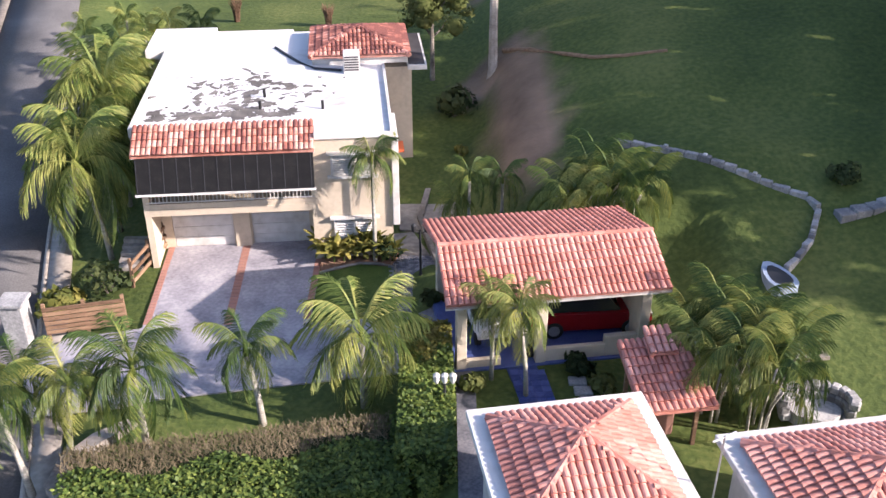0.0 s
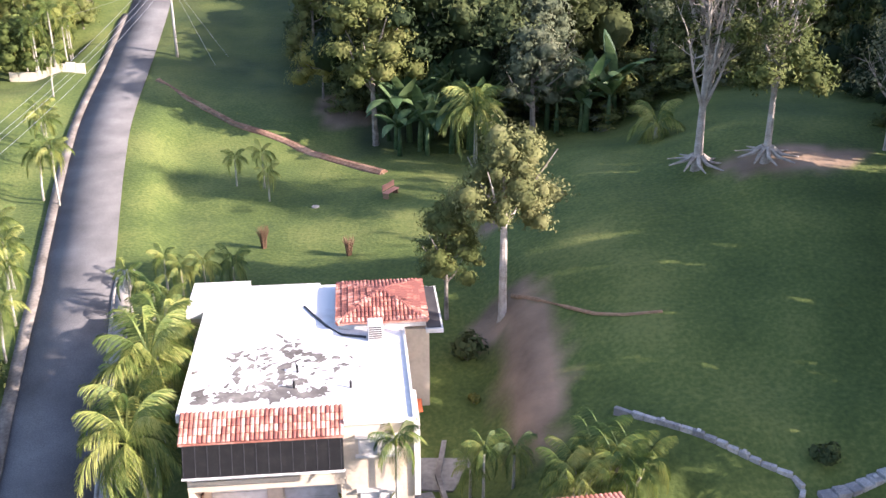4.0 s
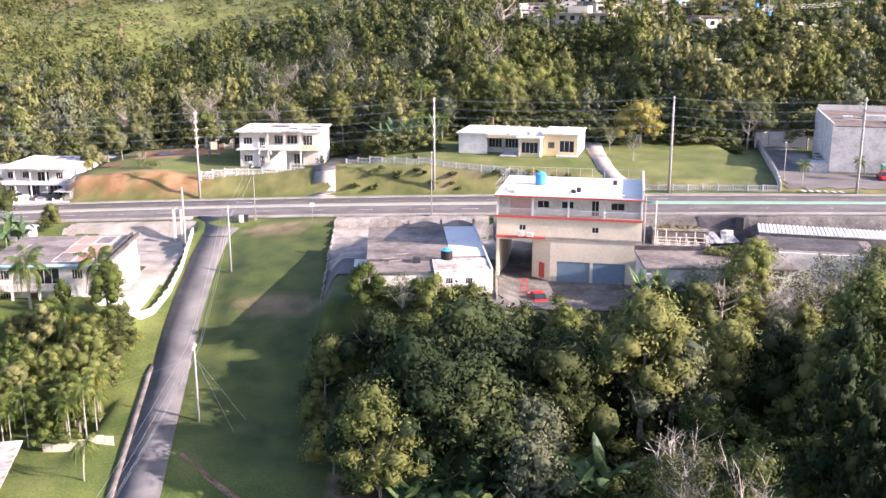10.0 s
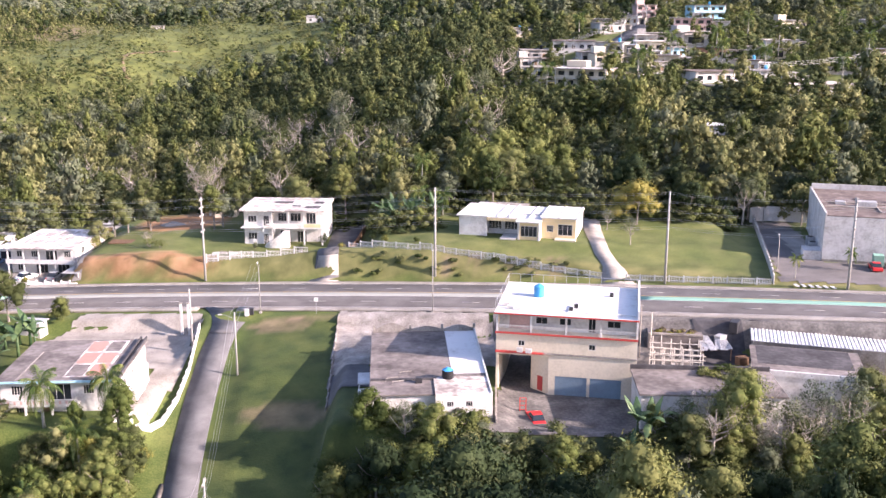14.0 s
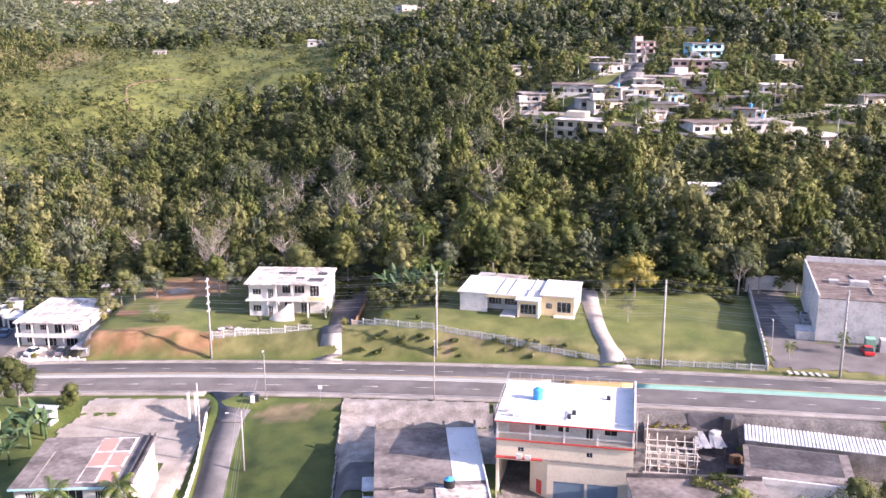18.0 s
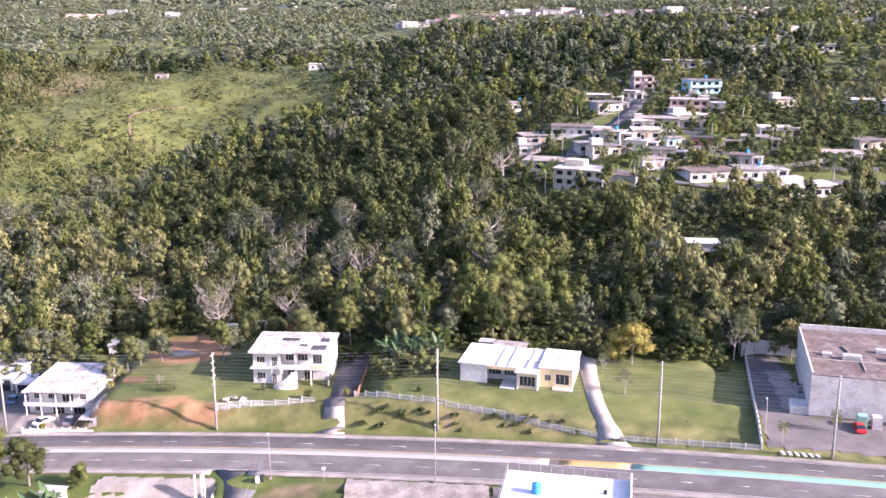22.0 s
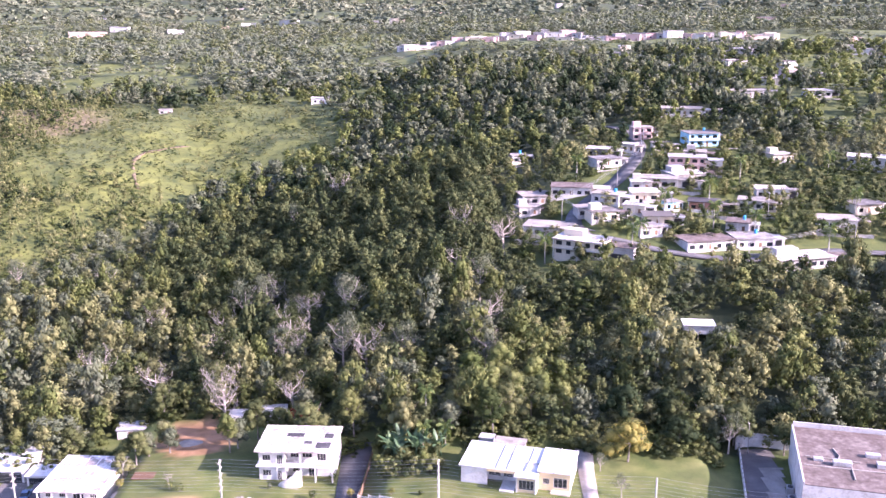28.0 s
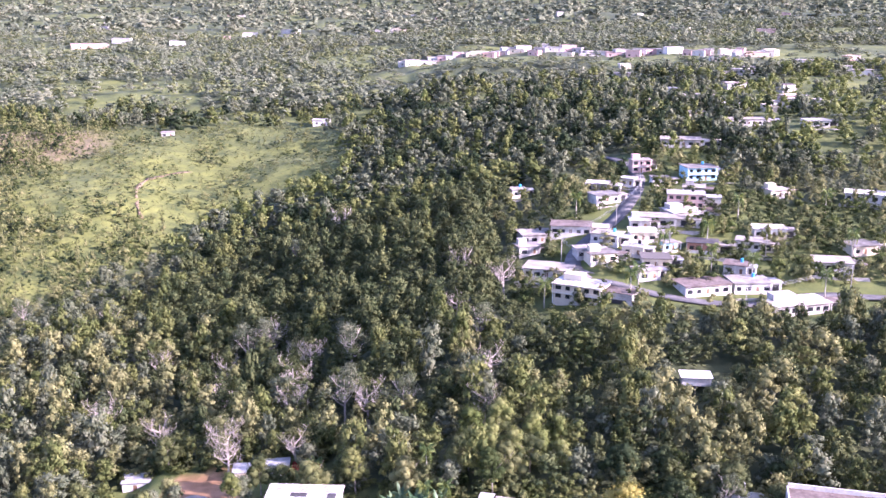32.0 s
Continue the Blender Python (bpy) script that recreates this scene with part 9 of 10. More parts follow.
def picket_fence(pts, label, h=1.15):
    t = thing("picket_fence", Matrix(), label, "fence", "white fences")
    for a, b in zip(pts, pts[1:]):
        a, b = Vector(a), Vector(b)
        n = max(1, int((b - a).length / 2.2))
        l = (b - a).length / n
        ang = math.atan2((b - a).y, (b - a).x)
        for i in range(n):
            p = a.lerp(b, (i + 0.5) / n)
            m = Matrix.Translation((p.x, p.y, ground_z(p.x, p.y))) @ Matrix.Rotation(ang, 4, "Z")
            o = part("rail", boxes((-l / 2, -0.03, 0.25, l / 2, 0.03, 0.36), (-l / 2, -0.03, h - 0.2, l / 2, 0.03, h - 0.08)), M["white_paint"], t)
            o.matrix_basis = m
            if "pk" not in TILE_MESH:
                me = bpy.data.meshes.new("picket")
                bm = boxes((-0.05, -0.045, -0.3, 0.05, -0.03, h))
                bm.to_mesh(me)
                bm.free()
                me.materials.append(M["white_paint"])
                TILE_MESH["pk"] = me
            for k in range(9):
                child("picket", TILE_MESH["pk"], o, m=Matrix.Translation((-l / 2 + (k + 0.5) * l / 9, 0, 0)))
            o2 = part("post", boxes((-l / 2 - 0.09, -0.09, -0.6, -l / 2 + 0.09, 0.09, h + 0.1)), M["white_paint"], t)
            o2.matrix_basis = m
    return t


picket_fence([(-19.5, 181.5), (-8.0, 177.8), (8.0, 172.6), (27.0, 166.4)], "long white picket fence on the grassy bank")
picket_fence([(31.0, 165.2), (43.0, 162.2), (54.8, 159.4)], "white picket fence along the lawn")
picket_fence([(-47.0, 181.0), (-38.0, 181.2), (-27.2, 180.2)], "white garden fence before the two-storey house")
paths = thing("garden_drives", Matrix(), "pale concrete drives up to the roadside houses", "driveway", kind="structure")
strip(paths, "house_drive", [(-26.5, 173.6), (-24.6, 181), (-25.0, 192), (-25.5, 212)], [(-20.8, 172.6), (-21.3, 181), (-20.0, 190), (-18.6, 212)], "asphalt")
strip(paths, "apron", [(-27.5, 173.2), (-24.9, 178)], [(-20.6, 172.0), (-21.2, 177.5)], "concrete", 0.2)
strip(paths, "garden_drive", [(26.2, 163.2), (27.4, 168.5), (26.6, 178), (27.0, 190), (27.8, 202)], [(33.6, 161.0), (30.6, 168.5), (29.6, 178), (30.4, 190), (31.6, 201)], "concrete")
dw = thing("fence", Matrix(), "tall brown timber fence beside the drive", "fence")
for i in range(13):
    y = 183 + i * 1.8
    part("panel", boxes((-19.6 + i * 0.1, y, ground_z(-19.5, y) - 0.4, -19.5 + i * 0.1, y + 1.78, ground_z(-19.5, y) + 1.7)), M["wood"], dw)
pile = solid("gravel_mound", bmesh.new(), M["concrete"], pose(-62.3, 214.0, ground_z(-62.3, 214)), "heap of pale gravel on red earth", "mound")
pv, pf = [], []
for j in range(7):
    for i in range(20):
        a = 6.28 * i / 20
        r = 3.0 * (1 - j / 6) * (1 + 0.12 * math.sin(3 * a + j))
        pv.append((math.cos(a) * r, math.sin(a) * r * 0.8, 1.0 * (j / 6) ** 0.8 - 0.1))
for j in range(6):
    for i in range(20):
        pf.append((j * 20 + i, j * 20 + (i + 1) % 20, (j + 1) * 20 + (i + 1) % 20, (j + 1) * 20 + i))
pile.data = mesh_from("gravel_mound", pv, pf, M["concrete"], smooth=True)
for x, y, w, d, h, wall_m, lab in ((-55.0, 223.0, 5, 5, 2.8, "cream_wall", "small weathered shed behind the white house"), (-47.5, 226.0, 6, 4, 3.0, "pale_wall", "open store shed behind the white house"), (-85.0, 228.0, 7, 5, 2.6, "pale_wall", "small grey shed among the trees")):
    t = thing("shed", pose(x, y, ground_z(x, y), 0, 0, 6), lab, "shed")
    part("wall", boxes((0, 0, -0.8, w, d, h)), M[wall_m], t)
    part("roof", boxes((-0.3, -0.4, h, w + 0.3, d + 0.3, h + 0.14)), M["zinc"], t)
    part("door", boxes((w * 0.4, -0.05, 0, w * 0.4 + 1, 0.0, 2.0)), M["wood"], t)
tr = thing("truck_bed", pose(-41.0, 227.5, ground_z(-38, 228.5), 0, 0, -4), "red steel truck body parked behind the house", "truck")
part("body", boxes((0, 0, 0.7, 7.5, 2.4, 2.1), bevel=0.05), M["red_car"], tr)
for k in range(8):
    part("rib", boxes((0.2 + k * 1.0, -0.08, 0.7, 0.32 + k * 1.0, 0, 2.1)), M["red_trim"], tr)
for x in (1.2, 6.0):
    for y in (0.1, 2.3):
        bm = bmesh.new()
        bmesh.ops.create_cone(bm, cap_ends=True, segments=14, radius1=0.5, radius2=0.5, depth=0.3)
        bmesh.ops.rotate(bm, verts=bm.verts, cent=(0, 0, 0), matrix=Matrix.Rotation(math.pi / 2, 3, "X"))
        bmesh.ops.translate(bm, verts=bm.verts, vec=(x, y, 0.5))
        part("wheel", bm, M["rubber"], tr)
junk = thing("scrap_heap", pose(-44.5, 185.5, ground_z(-44.5, 185.5)), "heap of old building scrap on the lawn", "scrap")
rng = np.random.RandomState(9)
for k in range(9):
    o = part("piece", boxes((-0.7, -0.3, 0, 0.7, 0.3, 0.2), bevel=0.03), M["concrete_dirty" if k % 2 else "zinc"], junk)
    o.matrix_basis = Matrix.Translation((rng.uniform(-2, 2), rng.uniform(-1, 1), 0.15 * (k % 3) + 0.1)) @ Matrix.Rotation(rng.uniform(0, 3), 4, "Z") @ Matrix.Rotation(rng.uniform(-0.3, 0.3), 4, "X")
tb = thing("table", pose(-68.5, 197.0, ground_z(-68.5, 197)), "dark timber deck on the lawn", "deck")
part("deck", boxes((-2.4, -1.6, 0.1, 2.4, 1.6, 0.3)), M["wood"], tb)

# trees and shrubs of the roadside gardens
G = "garden trees across the road"
plant_tree("yellow", 38.6, 196.0, 1.5, 30, "bright yellow-green tree beside the garden drive", G)
plant_tree("bush", 24.8, 192.5, 0.62, 80, "rounded olive shrub beside the yellow house", G)
plant_tree("sparse", 34.5, 180.5, 0.5, 10, "small thin-leaved tree on the lawn", G)
plant_tree("sparse", 31.8, 191.5, 0.42, 120, "small thin-leaved tree on the lawn", G)
plant_tree("round", 51.0, 201, 0.85, 10, "dark round tree behind the lawn", G)
plant_tree("bush_dark", 59, 203, 1.0, 60, "dark green tree behind the lawn", G)
for x, y, s in ((4, 217.5, 0.72), (9.5, 219.5, 0.85), (15.5, 217.5, 0.85), (21.5, 218, 0.8), (26.5, 216, 0.7)):
    plant_tree("bamboo", x, y, s, x * 31, "tall olive bamboo clump with nodding tops", G)
for x, y, h, k in ((-6.0, 208.5, 10.8, 1), (7.3, 211.6, 5.0, 2), (-6.5, 202, 5.5, 3), (-1.5, 204.5, 4.0, 4), (-33.5, 219, 6, 5)):
    plant_palm(x, y, h, 1.5, "green", 13, 500 + k, label="tall palm behind the roadside gardens", thick=0.13)
for i in range(14):
    rr = np.random.RandomState(800 + i)
    plant_banana(-14 + rr.uniform(0, 12), 196 + rr.uniform(0, 8), rr.uniform(0.9, 1.4), 820 + i, n=7, label="tall leafy plant in the garden thicket")
for i, (x, y, s) in enumerate(((-72, 203, 1.0), (-76, 207, 1.1), (-70.5, 207.5, 0.9), (-74, 199.5, 0.7), (-79.5, 210.5, 1.1), (-66, 209, 0.9))):
    plant_tree(["olive", "bush", "grey"][i % 3], x, y, s * 0.8, i * 60, "yellow-green tree beside the cut bank", G)
plant_tree("tall", -51.8, 208.5, 0.8, 10, "tall green tree behind the lawn", G)
plant_tree("sparse", -61.5, 235, 0.95, 10, "pale bare-trunked tree at the edge of the woods", G)
plant_tree("bare", -61.5, 191.5, 0.35, 10, "small bare tree on the lawn", G)
for x, y, r, h, mt in ((-60.5, 189.5, 1.8, 2.2, "leaf_mid"), (-58.0, 188.5, 1.5, 1.8, "leaf_mid"), (-29.5, 186.5, 1.2, 2.4, "leaf_mid"), (-26.2, 194, 1.2, 2.8, "leaf_mid"), (-21.5, 187, 0.9, 2.6, "leaf_yellow"), (-12.6, 182.2, 0.8, 2.0, "leaf_yellow"), (-17, 183, 0.6, 1.0, "leaf_mid"), (-6.5, 181.5, 0.6, 1.1, "leaf_mid"), (-39.5, 191, 0.5, 1.6, "leaf_grey"), (-72.5, 192, 1.4, 2.0, "leaf_yellow"), (-83.5, 183.2, 1.0, 1.4, "leaf_yellow")):
    plant_shrub(x, y, r, h, mt, int(abs(x * 7)), "green garden shrub on the roadside lawn")
for i in range(26):
    rr = np.random.RandomState(900 + i)
    x = rr.uniform(-18, 25)
    y = float(to_true(0, main_y(x / 0.945))[1]) + rr.uniform(11.0, 13.5)
    plant_shrub(x, y, rr.uniform(0.5, 1.1), rr.uniform(0.4, 1.0), ["leaf_olive", "grass_tall", "leaf_mid"][i % 3], 900 + i, "rough tuft of grass and weeds on the bank", count=120, leaf=0.2, twigs=2)
plant_palm(59.0, 160.2, 3.2, 0.8, "gold", 11, 520, label="small palm at the drive entrance", thick=0.08)
plant_palm(70.5, 165.5, 3.0, 0.9, "green", 11, 521, label="small palm before the store", thick=0.08)

# ---- greenery along the side road, left ----
def left_cottage():
    t = thing("cottage", pose(-57.0, 80.5, 4.2, 0, 0, 12), "low white house with a dark flat roof beside the lawn", "house")
    W, D, H = 13.5, 10.5, 2.9
    part("wall", wall_mesh(bmesh.new(), 0, D, -1, H, -W, -W + 0.2, ((1, 3, 0, 2.3), (4, 6.4, 0, 2.3), (7.4, 9.6, 0, 2.3))), M["white_paint"], t).matrix_basis = Matrix.Rotation(radians(90), 4, "Z")
    part("inner_wall", boxes((W - 2.5, 0, -1, W - 2.3, D, H)), M["pale_wall"], t)
    part("front_wall", boxes((0, 0, -1, W - 0.2, 0.2, H)), M["white_paint"], t)
    part("back_wall", boxes((0, D - 0.2, -1, W - 0.2, D, H)), M["white_paint"], t)
    part("roof", boxes((-0.4, -0.5, H, W + 0.6, D + 0.5, H + 0.22)), M["stained_roof"], t)


left_cottage()
gw = thing("garden_wall", Matrix(), "low pale garden wall behind the palms", "wall")
for k in range(8):
    x = -43.5 + k * 0.95
    part("panel", boxes((x, 94.3, ground_z(x, 94.3) - 0.5, x + 0.9, 94.5, ground_z(x, 94.3) + 0.9)), M["cream_wall"], gw)
rng = np.random.RandomState(66)
for i in range(22):
    x, y = rng.uniform(-52, -38.2), rng.uniform(94.5, 106)
    plant_palm(x, y, rng.uniform(3.5, 6), 1.05, "gold" if i % 3 else "green", 12, 600 + i, label="pale slender palm in the grove by the side road", group="palm grove", thick=0.08)
for i in range(24):
    x, y = (rng.uniform(-44, -39.6), rng.uniform(106, 117)) if i % 2 == 0 else (rng.uniform(-62, -41.5), rng.uniform(98, 114))
    plant_tree(["sunny", "sunny_bush", "yellow", "sunny", "olive"][i % 5], x, y, rng.uniform(0.55, 0.78), rng.uniform(0, 360), "sunlit yellow-green tree in the grove by the side road", "grove by the side road")
for i, (x, y, h) in enumerate(((-53.0, 116.3, 5.2), (-45.4, 119.4, 5.0), (-47.5, 113.0, 5.5), (-60.5, 113, 5.5))):
    plant_palm(x, y, h, 1.9, "green", 15, 640 + i, label="tall royal palm above the grove", thick=0.18)
for i in range(12):
    plant_tree(["olive", "bush", "tall"][i % 3], rng.uniform(-95, -64), rng.uniform(95, 165), rng.uniform(0.7, 1.0), rng.uniform(0, 360), "green tree beyond the white house", "grove by the side road")
for i in range(10):
    plant_banana(rng.uniform(-74, -66), rng.uniform(138, 150), rng.uniform(1.0, 1.5), 650 + i, n=7, label="banana plant beside the forecourt")
for i in range(12):
    plant_tree(["sunny", "sparse", "olive", "bare"][i % 4], *(((34.3, 108.5), (37.2, 109.8), (55.0, 117.5), (57.5, 115), (52.0, 114.5), (49.0, 111), (60.0, 119.5), (31.0, 106.5), (54.5, 112), (45.0, 110.5), (59.5, 113), (41.0, 108))[i]), rng.uniform(0.95, 1.2) * (0.72 if i in (2, 3, 4, 6, 8, 10) else 0.92), rng.uniform(0, 360), "thin sunlit tree rising beside the workshop", "trees of the near wood")


# ---- village on the hill ----
WALLS = {"pink": ("pink_wall", "old_roof"), "white": ("white_paint", "old_roof"), "brown": ("pale_wall", "brown_roof"), "grey": ("grey_wall", "concrete_dirty"), "tan": ("cream_wall", "stained_roof"), "dark": ("brick_strip", "dark_roof"), "blue": ("blue_wall", "old_roof")}
WHITE_MIX = (("pale_wall", "old_roof"), ("grey_wall", "stained_roof"), ("pale_wall", "concrete"), ("cream_wall", "old_roof"), ("white_paint", "stained_roof"), ("pink_wall", "concrete_dirty"))
HOUSE_COUNT = [0]
HOUSES = []


def village_house(x, y, w, h, look_key, storeys):
    """A flat-roofed house with a deep front porch, a lower wing and yard walls."""
    wall_m, roof_m = WALLS[look_key]
    HOUSE_COUNT[0] += 1
    c = HOUSE_COUNT[0]
    r = np.random.RandomState(2000 + c)
    if look_key == "white":
        wall_m, roof_m = WHITE_MIX[c % 6]
    near = y < 520
    w = w * (0.93 if near else 1.0)
    d = min(w * 0.8, 10) * r.uniform(0.85, 1.1)
    turn = r.uniform(-32, 20)
    z = ground_z(x, y) + 0.2
    HOUSES.append((x, y, w, h))
    h = 3.3 if storeys == 1 and near else max(2.7, h) if storeys == 1 else 5.5
    t = thing("village_house", pose(x - w / 2, y, z, 0, 0, turn), {"pink": "pink two-storey village house with a flat pale roof", "white": "small pale flat-roofed village house with a porch", "brown": "pale village house with a rusty brown roof", "grey": "grey concrete village house with a stained roof", "tan": "cream village house with a stained roof", "dark": "reddish village house with a dark roof", "blue": "turquoise village house with a pale roof"}[look_key], "house", "village houses")
    n = max(2, int(w / 2.7)) if near else 2
    sh = h / storeys
    holes = []
    for s in range(storeys):
        for i in range(n):
            cx = w * (i + 0.5) / n
            door = s == 0 and i == n // 2
            half = 0.5 if door else 0.75 + 0.25 * ((i + c) % 2)
            holes.append((cx - half, cx + half, s * sh + (0 if door else 0.75), s * sh + 2.1))
    part("front_wall", wall_mesh(bmesh.new(), 0, w, -3.5, h, 0, 0.2, holes), M[wall_m], t)
    for q in holes:
        door = q[1] - q[0] < 1.1
        part("door" if door else "pane", boxes((q[0], 0.08, q[2], q[1], 0.12, q[3])), M["wood" if door else "dark_glass"], t)
    part("body", boxes((0, 0.2, -3.5, w, d, h)), M[wall_m], t)
    over = r.uniform(0.5, 1.2) if near else 0.5
    part("roof", boxes((-0.5, -over, h, w + 0.5, d + 0.3, h + 0.22)), M[roof_m], t)
    if near:
        for px in (0.0, w * 0.5, w - 0.18):
            part("porch_post", boxes((px, -over + 0.1, -3, px + 0.18, -over + 0.28, h)), M["white_paint"], t)
        if storeys == 2:
            part("balcony", boxes((-0.3, -over, sh - 0.12, w + 0.3, 0, sh + 0.08)), M["white_paint"], t)
            part("balcony_wall", boxes((-0.3, -over, sh + 0.08, w + 0.3, -over + 0.12, sh + 0.85)), M[wall_m], t)
        else:
            part("porch_wall", boxes((-0.2, -over, -3.2, w + 0.2, -over + 0.12, 0.7)), M[WHITE_MIX[(c + 1) % 5][0]], t)
        wx = w * r.uniform(0.35, 0.6)
        wing = part("wing", boxes((w, d * 0.25, -3.5, w + wx, d * 0.9, h * 0.8)), M[WHITE_MIX[c % 5][0]], t)
        part("wing_roof", boxes((w, d * 0.25 - 0.8, h * 0.8, w + wx + 0.4, d * 0.9 + 0.3, h * 0.8 + 0.14)), M[("zinc", "brown_roof", "concrete_dirty", "stained_roof")[c % 4]], t)
        part("wing_door", boxes((w + wx * 0.2, d * 0.25 - 0.03, 0, w + wx * 0.8, d * 0.25 + 0.02, min(2.1, h * 0.75))), M["dark_metal"], wing)
        if c % 4 == 0:
            part("water_tank", tube(bmesh.new(), [(w * 0.7, d * 0.7, h + 0.22), (w * 0.7, d * 0.7, h + 1.4), (w * 0.7, d * 0.7, h + 1.55)], [0.55, 0.55, 0.25], 12), M["blue_plastic" if c % 8 == 0 else "black_plastic"], t, "roof water tank")
        elif c % 4 == 1:
            part("roof_room", boxes((w * 0.1, d * 0.5, h + 0.22, w * 0.5, d * 0.95, h + 2.2)), M[wall_m], t)
        if c % 2 == 0:
            part("yard_wall", boxes((-2.0, -5.0, -4, w + wx, -4.85, -0.3)), M["grey_wall"], t)
    elif r.rand() < 0.5:
        part("parapet", boxes((0, d * 0.4, h + 0.22, w * r.uniform(0.4, 0.9), d * 0.4 + 0.2, h + r.uniform(0.5, 1.0))), M[wall_m], t)
    return t


village_house(41, 301, 17.2, 7.1, "tan", 2)
village_house(33, 323, 17.3, 4.0, "white", 1)
village_house(45, 356, 15.8, 4.8, "brown", 1)
village_house(33, 354, 13.0, 3.9, "grey", 1)
village_house(29, 344, 8.6, 3.4, "grey", 1)
village_house(64, 385, 11.5, 6.1, "white", 1)
village_house(62, 407, 10.1, 4.5, "white", 1)
village_house(56, 344, 10.7, 4.7, "white", 1)
village_house(53, 324, 10.5, 4.8, "white", 1)
village_house(77, 360, 16.9, 5.8, "grey", 1)
village_house(70, 344, 10.3, 3.4, "tan", 1)
village_house(93, 379, 15.1, 5.2, "pink", 2)
village_house(92, 364, 14.6, 3.2, "white", 1)
village_house(89, 336, 11.1, 4.7, "dark", 1)
village_house(70, 321, 10.1, 4.0, "white", 1)
village_house(108, 412, 14.0, 7.2, "blue", 2)
village_house(86, 432, 9.3, 7.4, "white", 2)
village_house(76, 413, 6.4, 4.6, "white", 1)
village_house(110, 464, 20.0, 3.2, "grey", 1)
village_house(156, 609, 19.8, 4.9, "white", 1)
village_house(135, 530, 10.2, 3.0, "white", 1)
village_house(117, 348, 12.1, 5.4, "white", 1)
village_house(83, 299, 17.0, 4.2, "brown", 1)
village_house(98, 303, 13.2, 2.7, "white", 1)
village_house(110, 288, 20.6, 5.7, "white", 1)
village_house(130, 320, 13.1, 4.2, "white", 1)
village_house(146, 331, 10.7, 4.4, "white", 1)
village_house(166, 384, 17.2, 6.1, "white", 1)
village_house(200, 560, 20.8, 4.6, "grey", 1)
village_house(182, 482, 12.0, 4.7, "white", 1)
village_house(154, 501, 21.4, 2.8, "grey", 1)
village_house(30, 411, 7.2, 2.7, "grey", 1)
village_house(135, 390, 9.7, 3.0, "white", 1)
village_house(78, 335, 5.3, 2.9, "blue", 1)
for x, y, w, k in ((48, 331, 8, "grey"), (64, 332, 8, "tan"), (71, 356, 8, "white"), (106, 338, 9, "white"), (66, 310, 8, "grey"), (96, 318, 8, "brown"), (100, 395, 9, "grey"), (90, 410, 8, "white")):
    village_house(x, y, w, 2.8, k, 1)
village_house(207, 705, 15.4, 4.4, "white", 1)
village_house(283, 704, 6.2, 6.4, "white", 1)
village_house(293, 700, 22.1, 3.6, "white", 1)
vr = thing("village_road", Matrix(), "narrow grey village road climbing the hill", "road", kind="structure")


HILL_LINES = []


def hill_road(pts, half):
    out = []
    HILL_LINES.append(out)
    for a, b in zip(pts, pts[1:]):
        n = max(2, int(math.hypot(b[0] - a[0], b[1] - a[1]) / 3))
        out += [(a[0] + (b[0] - a[0]) * i / n, a[1] + (b[1] - a[1]) * i / n) for i in range(n)]
    out.append(pts[-1])
    k = np.ones(5) / 5
    P = np.array(out)
    P = np.stack([np.convolve(np.pad(P[:, i], 2, mode="edge"), k, "valid") for i in (0, 1)], 1)
    d = np.gradient(P, axis=0)
    d /= np.linalg.norm(d, axis=1)[:, None]
    nrm = np.stack([-d[:, 1], d[:, 0]], 1)
    z = land(P[:, 0], P[:, 1])
    z = np.maximum(z, np.maximum(land(*(P + nrm * half).T), land(*(P - nrm * half).T))) + 0.15
    L = [(p[0], p[1], h) for p, h in zip(P + nrm * half, z)]
    R = [(p[0], p[1], h) for p, h in zip(P - nrm * half, z)]
    ribbon("road", M["asphalt"], L, R, "", "", 0.5, parent=vr)


hill_road([(150, 298), (128, 302), (119, 303.5), (108, 299), (94.7, 294), (78.8, 294.5), (64, 300.5), (52.5, 308), (45.5, 312)], 2.4)
hill_road([(45.5, 312), (42.0, 322), (42.5, 333), (47, 342), (55.3, 354), (66.9, 373), (78, 402), (84, 427), (81, 447), (72, 465)], 2.8)
for x, y in ((38.9, 332), (62.3, 358), (76.2, 384), (90.7, 287), (130.2, 305), (110, 330), (125, 420), (150, 470)):
    utility_pole(x, y, 9.5, "thin utility pole in the hillside village", 1, "pole_concrete", thick=0.14)
vw = thing("power_lines", Matrix(), "thin wires between the village poles", "power line", kind="structure")
for (x0, y0), (x1, y1) in (((38.9, 332), (62.3, 358)), ((62.3, 358), (76.2, 384)), ((76.2, 384), (84, 430)), ((90.7, 287), (130.2, 305)), ((38.9, 332), (52, 300))):
    for k in range(3):
        wire(vw, (x0, y0, ground_z(x0, y0) + 9.3 - 0.5 * k), (x1, y1, ground_z(x1, y1) + 9.3 - 0.5 * k), 0.8, 0.05)
bh = thing("hut", pose(61.8, 246.5, ground_z(66, 248), 0, 0, -6), "small hut with a pale roof on posts among trees", "hut")
part("body", boxes((0.4, 0.3, 2.0, 8.2, 5.0, 4.4)), M["pale_wall"], bh)
part("roof", boxes((0, -0.3, 4.4, 8.6, 5.4, 4.6)), M["white_roof"], bh)
for x in (0.6, 4.0, 7.8):
    part("post", boxes((x, 0.4, -3, x + 0.2, 0.6, 2.0)), M["concrete"], bh)
    part("post", boxes((x, 4.6, -3, x + 0.2, 4.8, 2.0)), M["concrete"], bh)
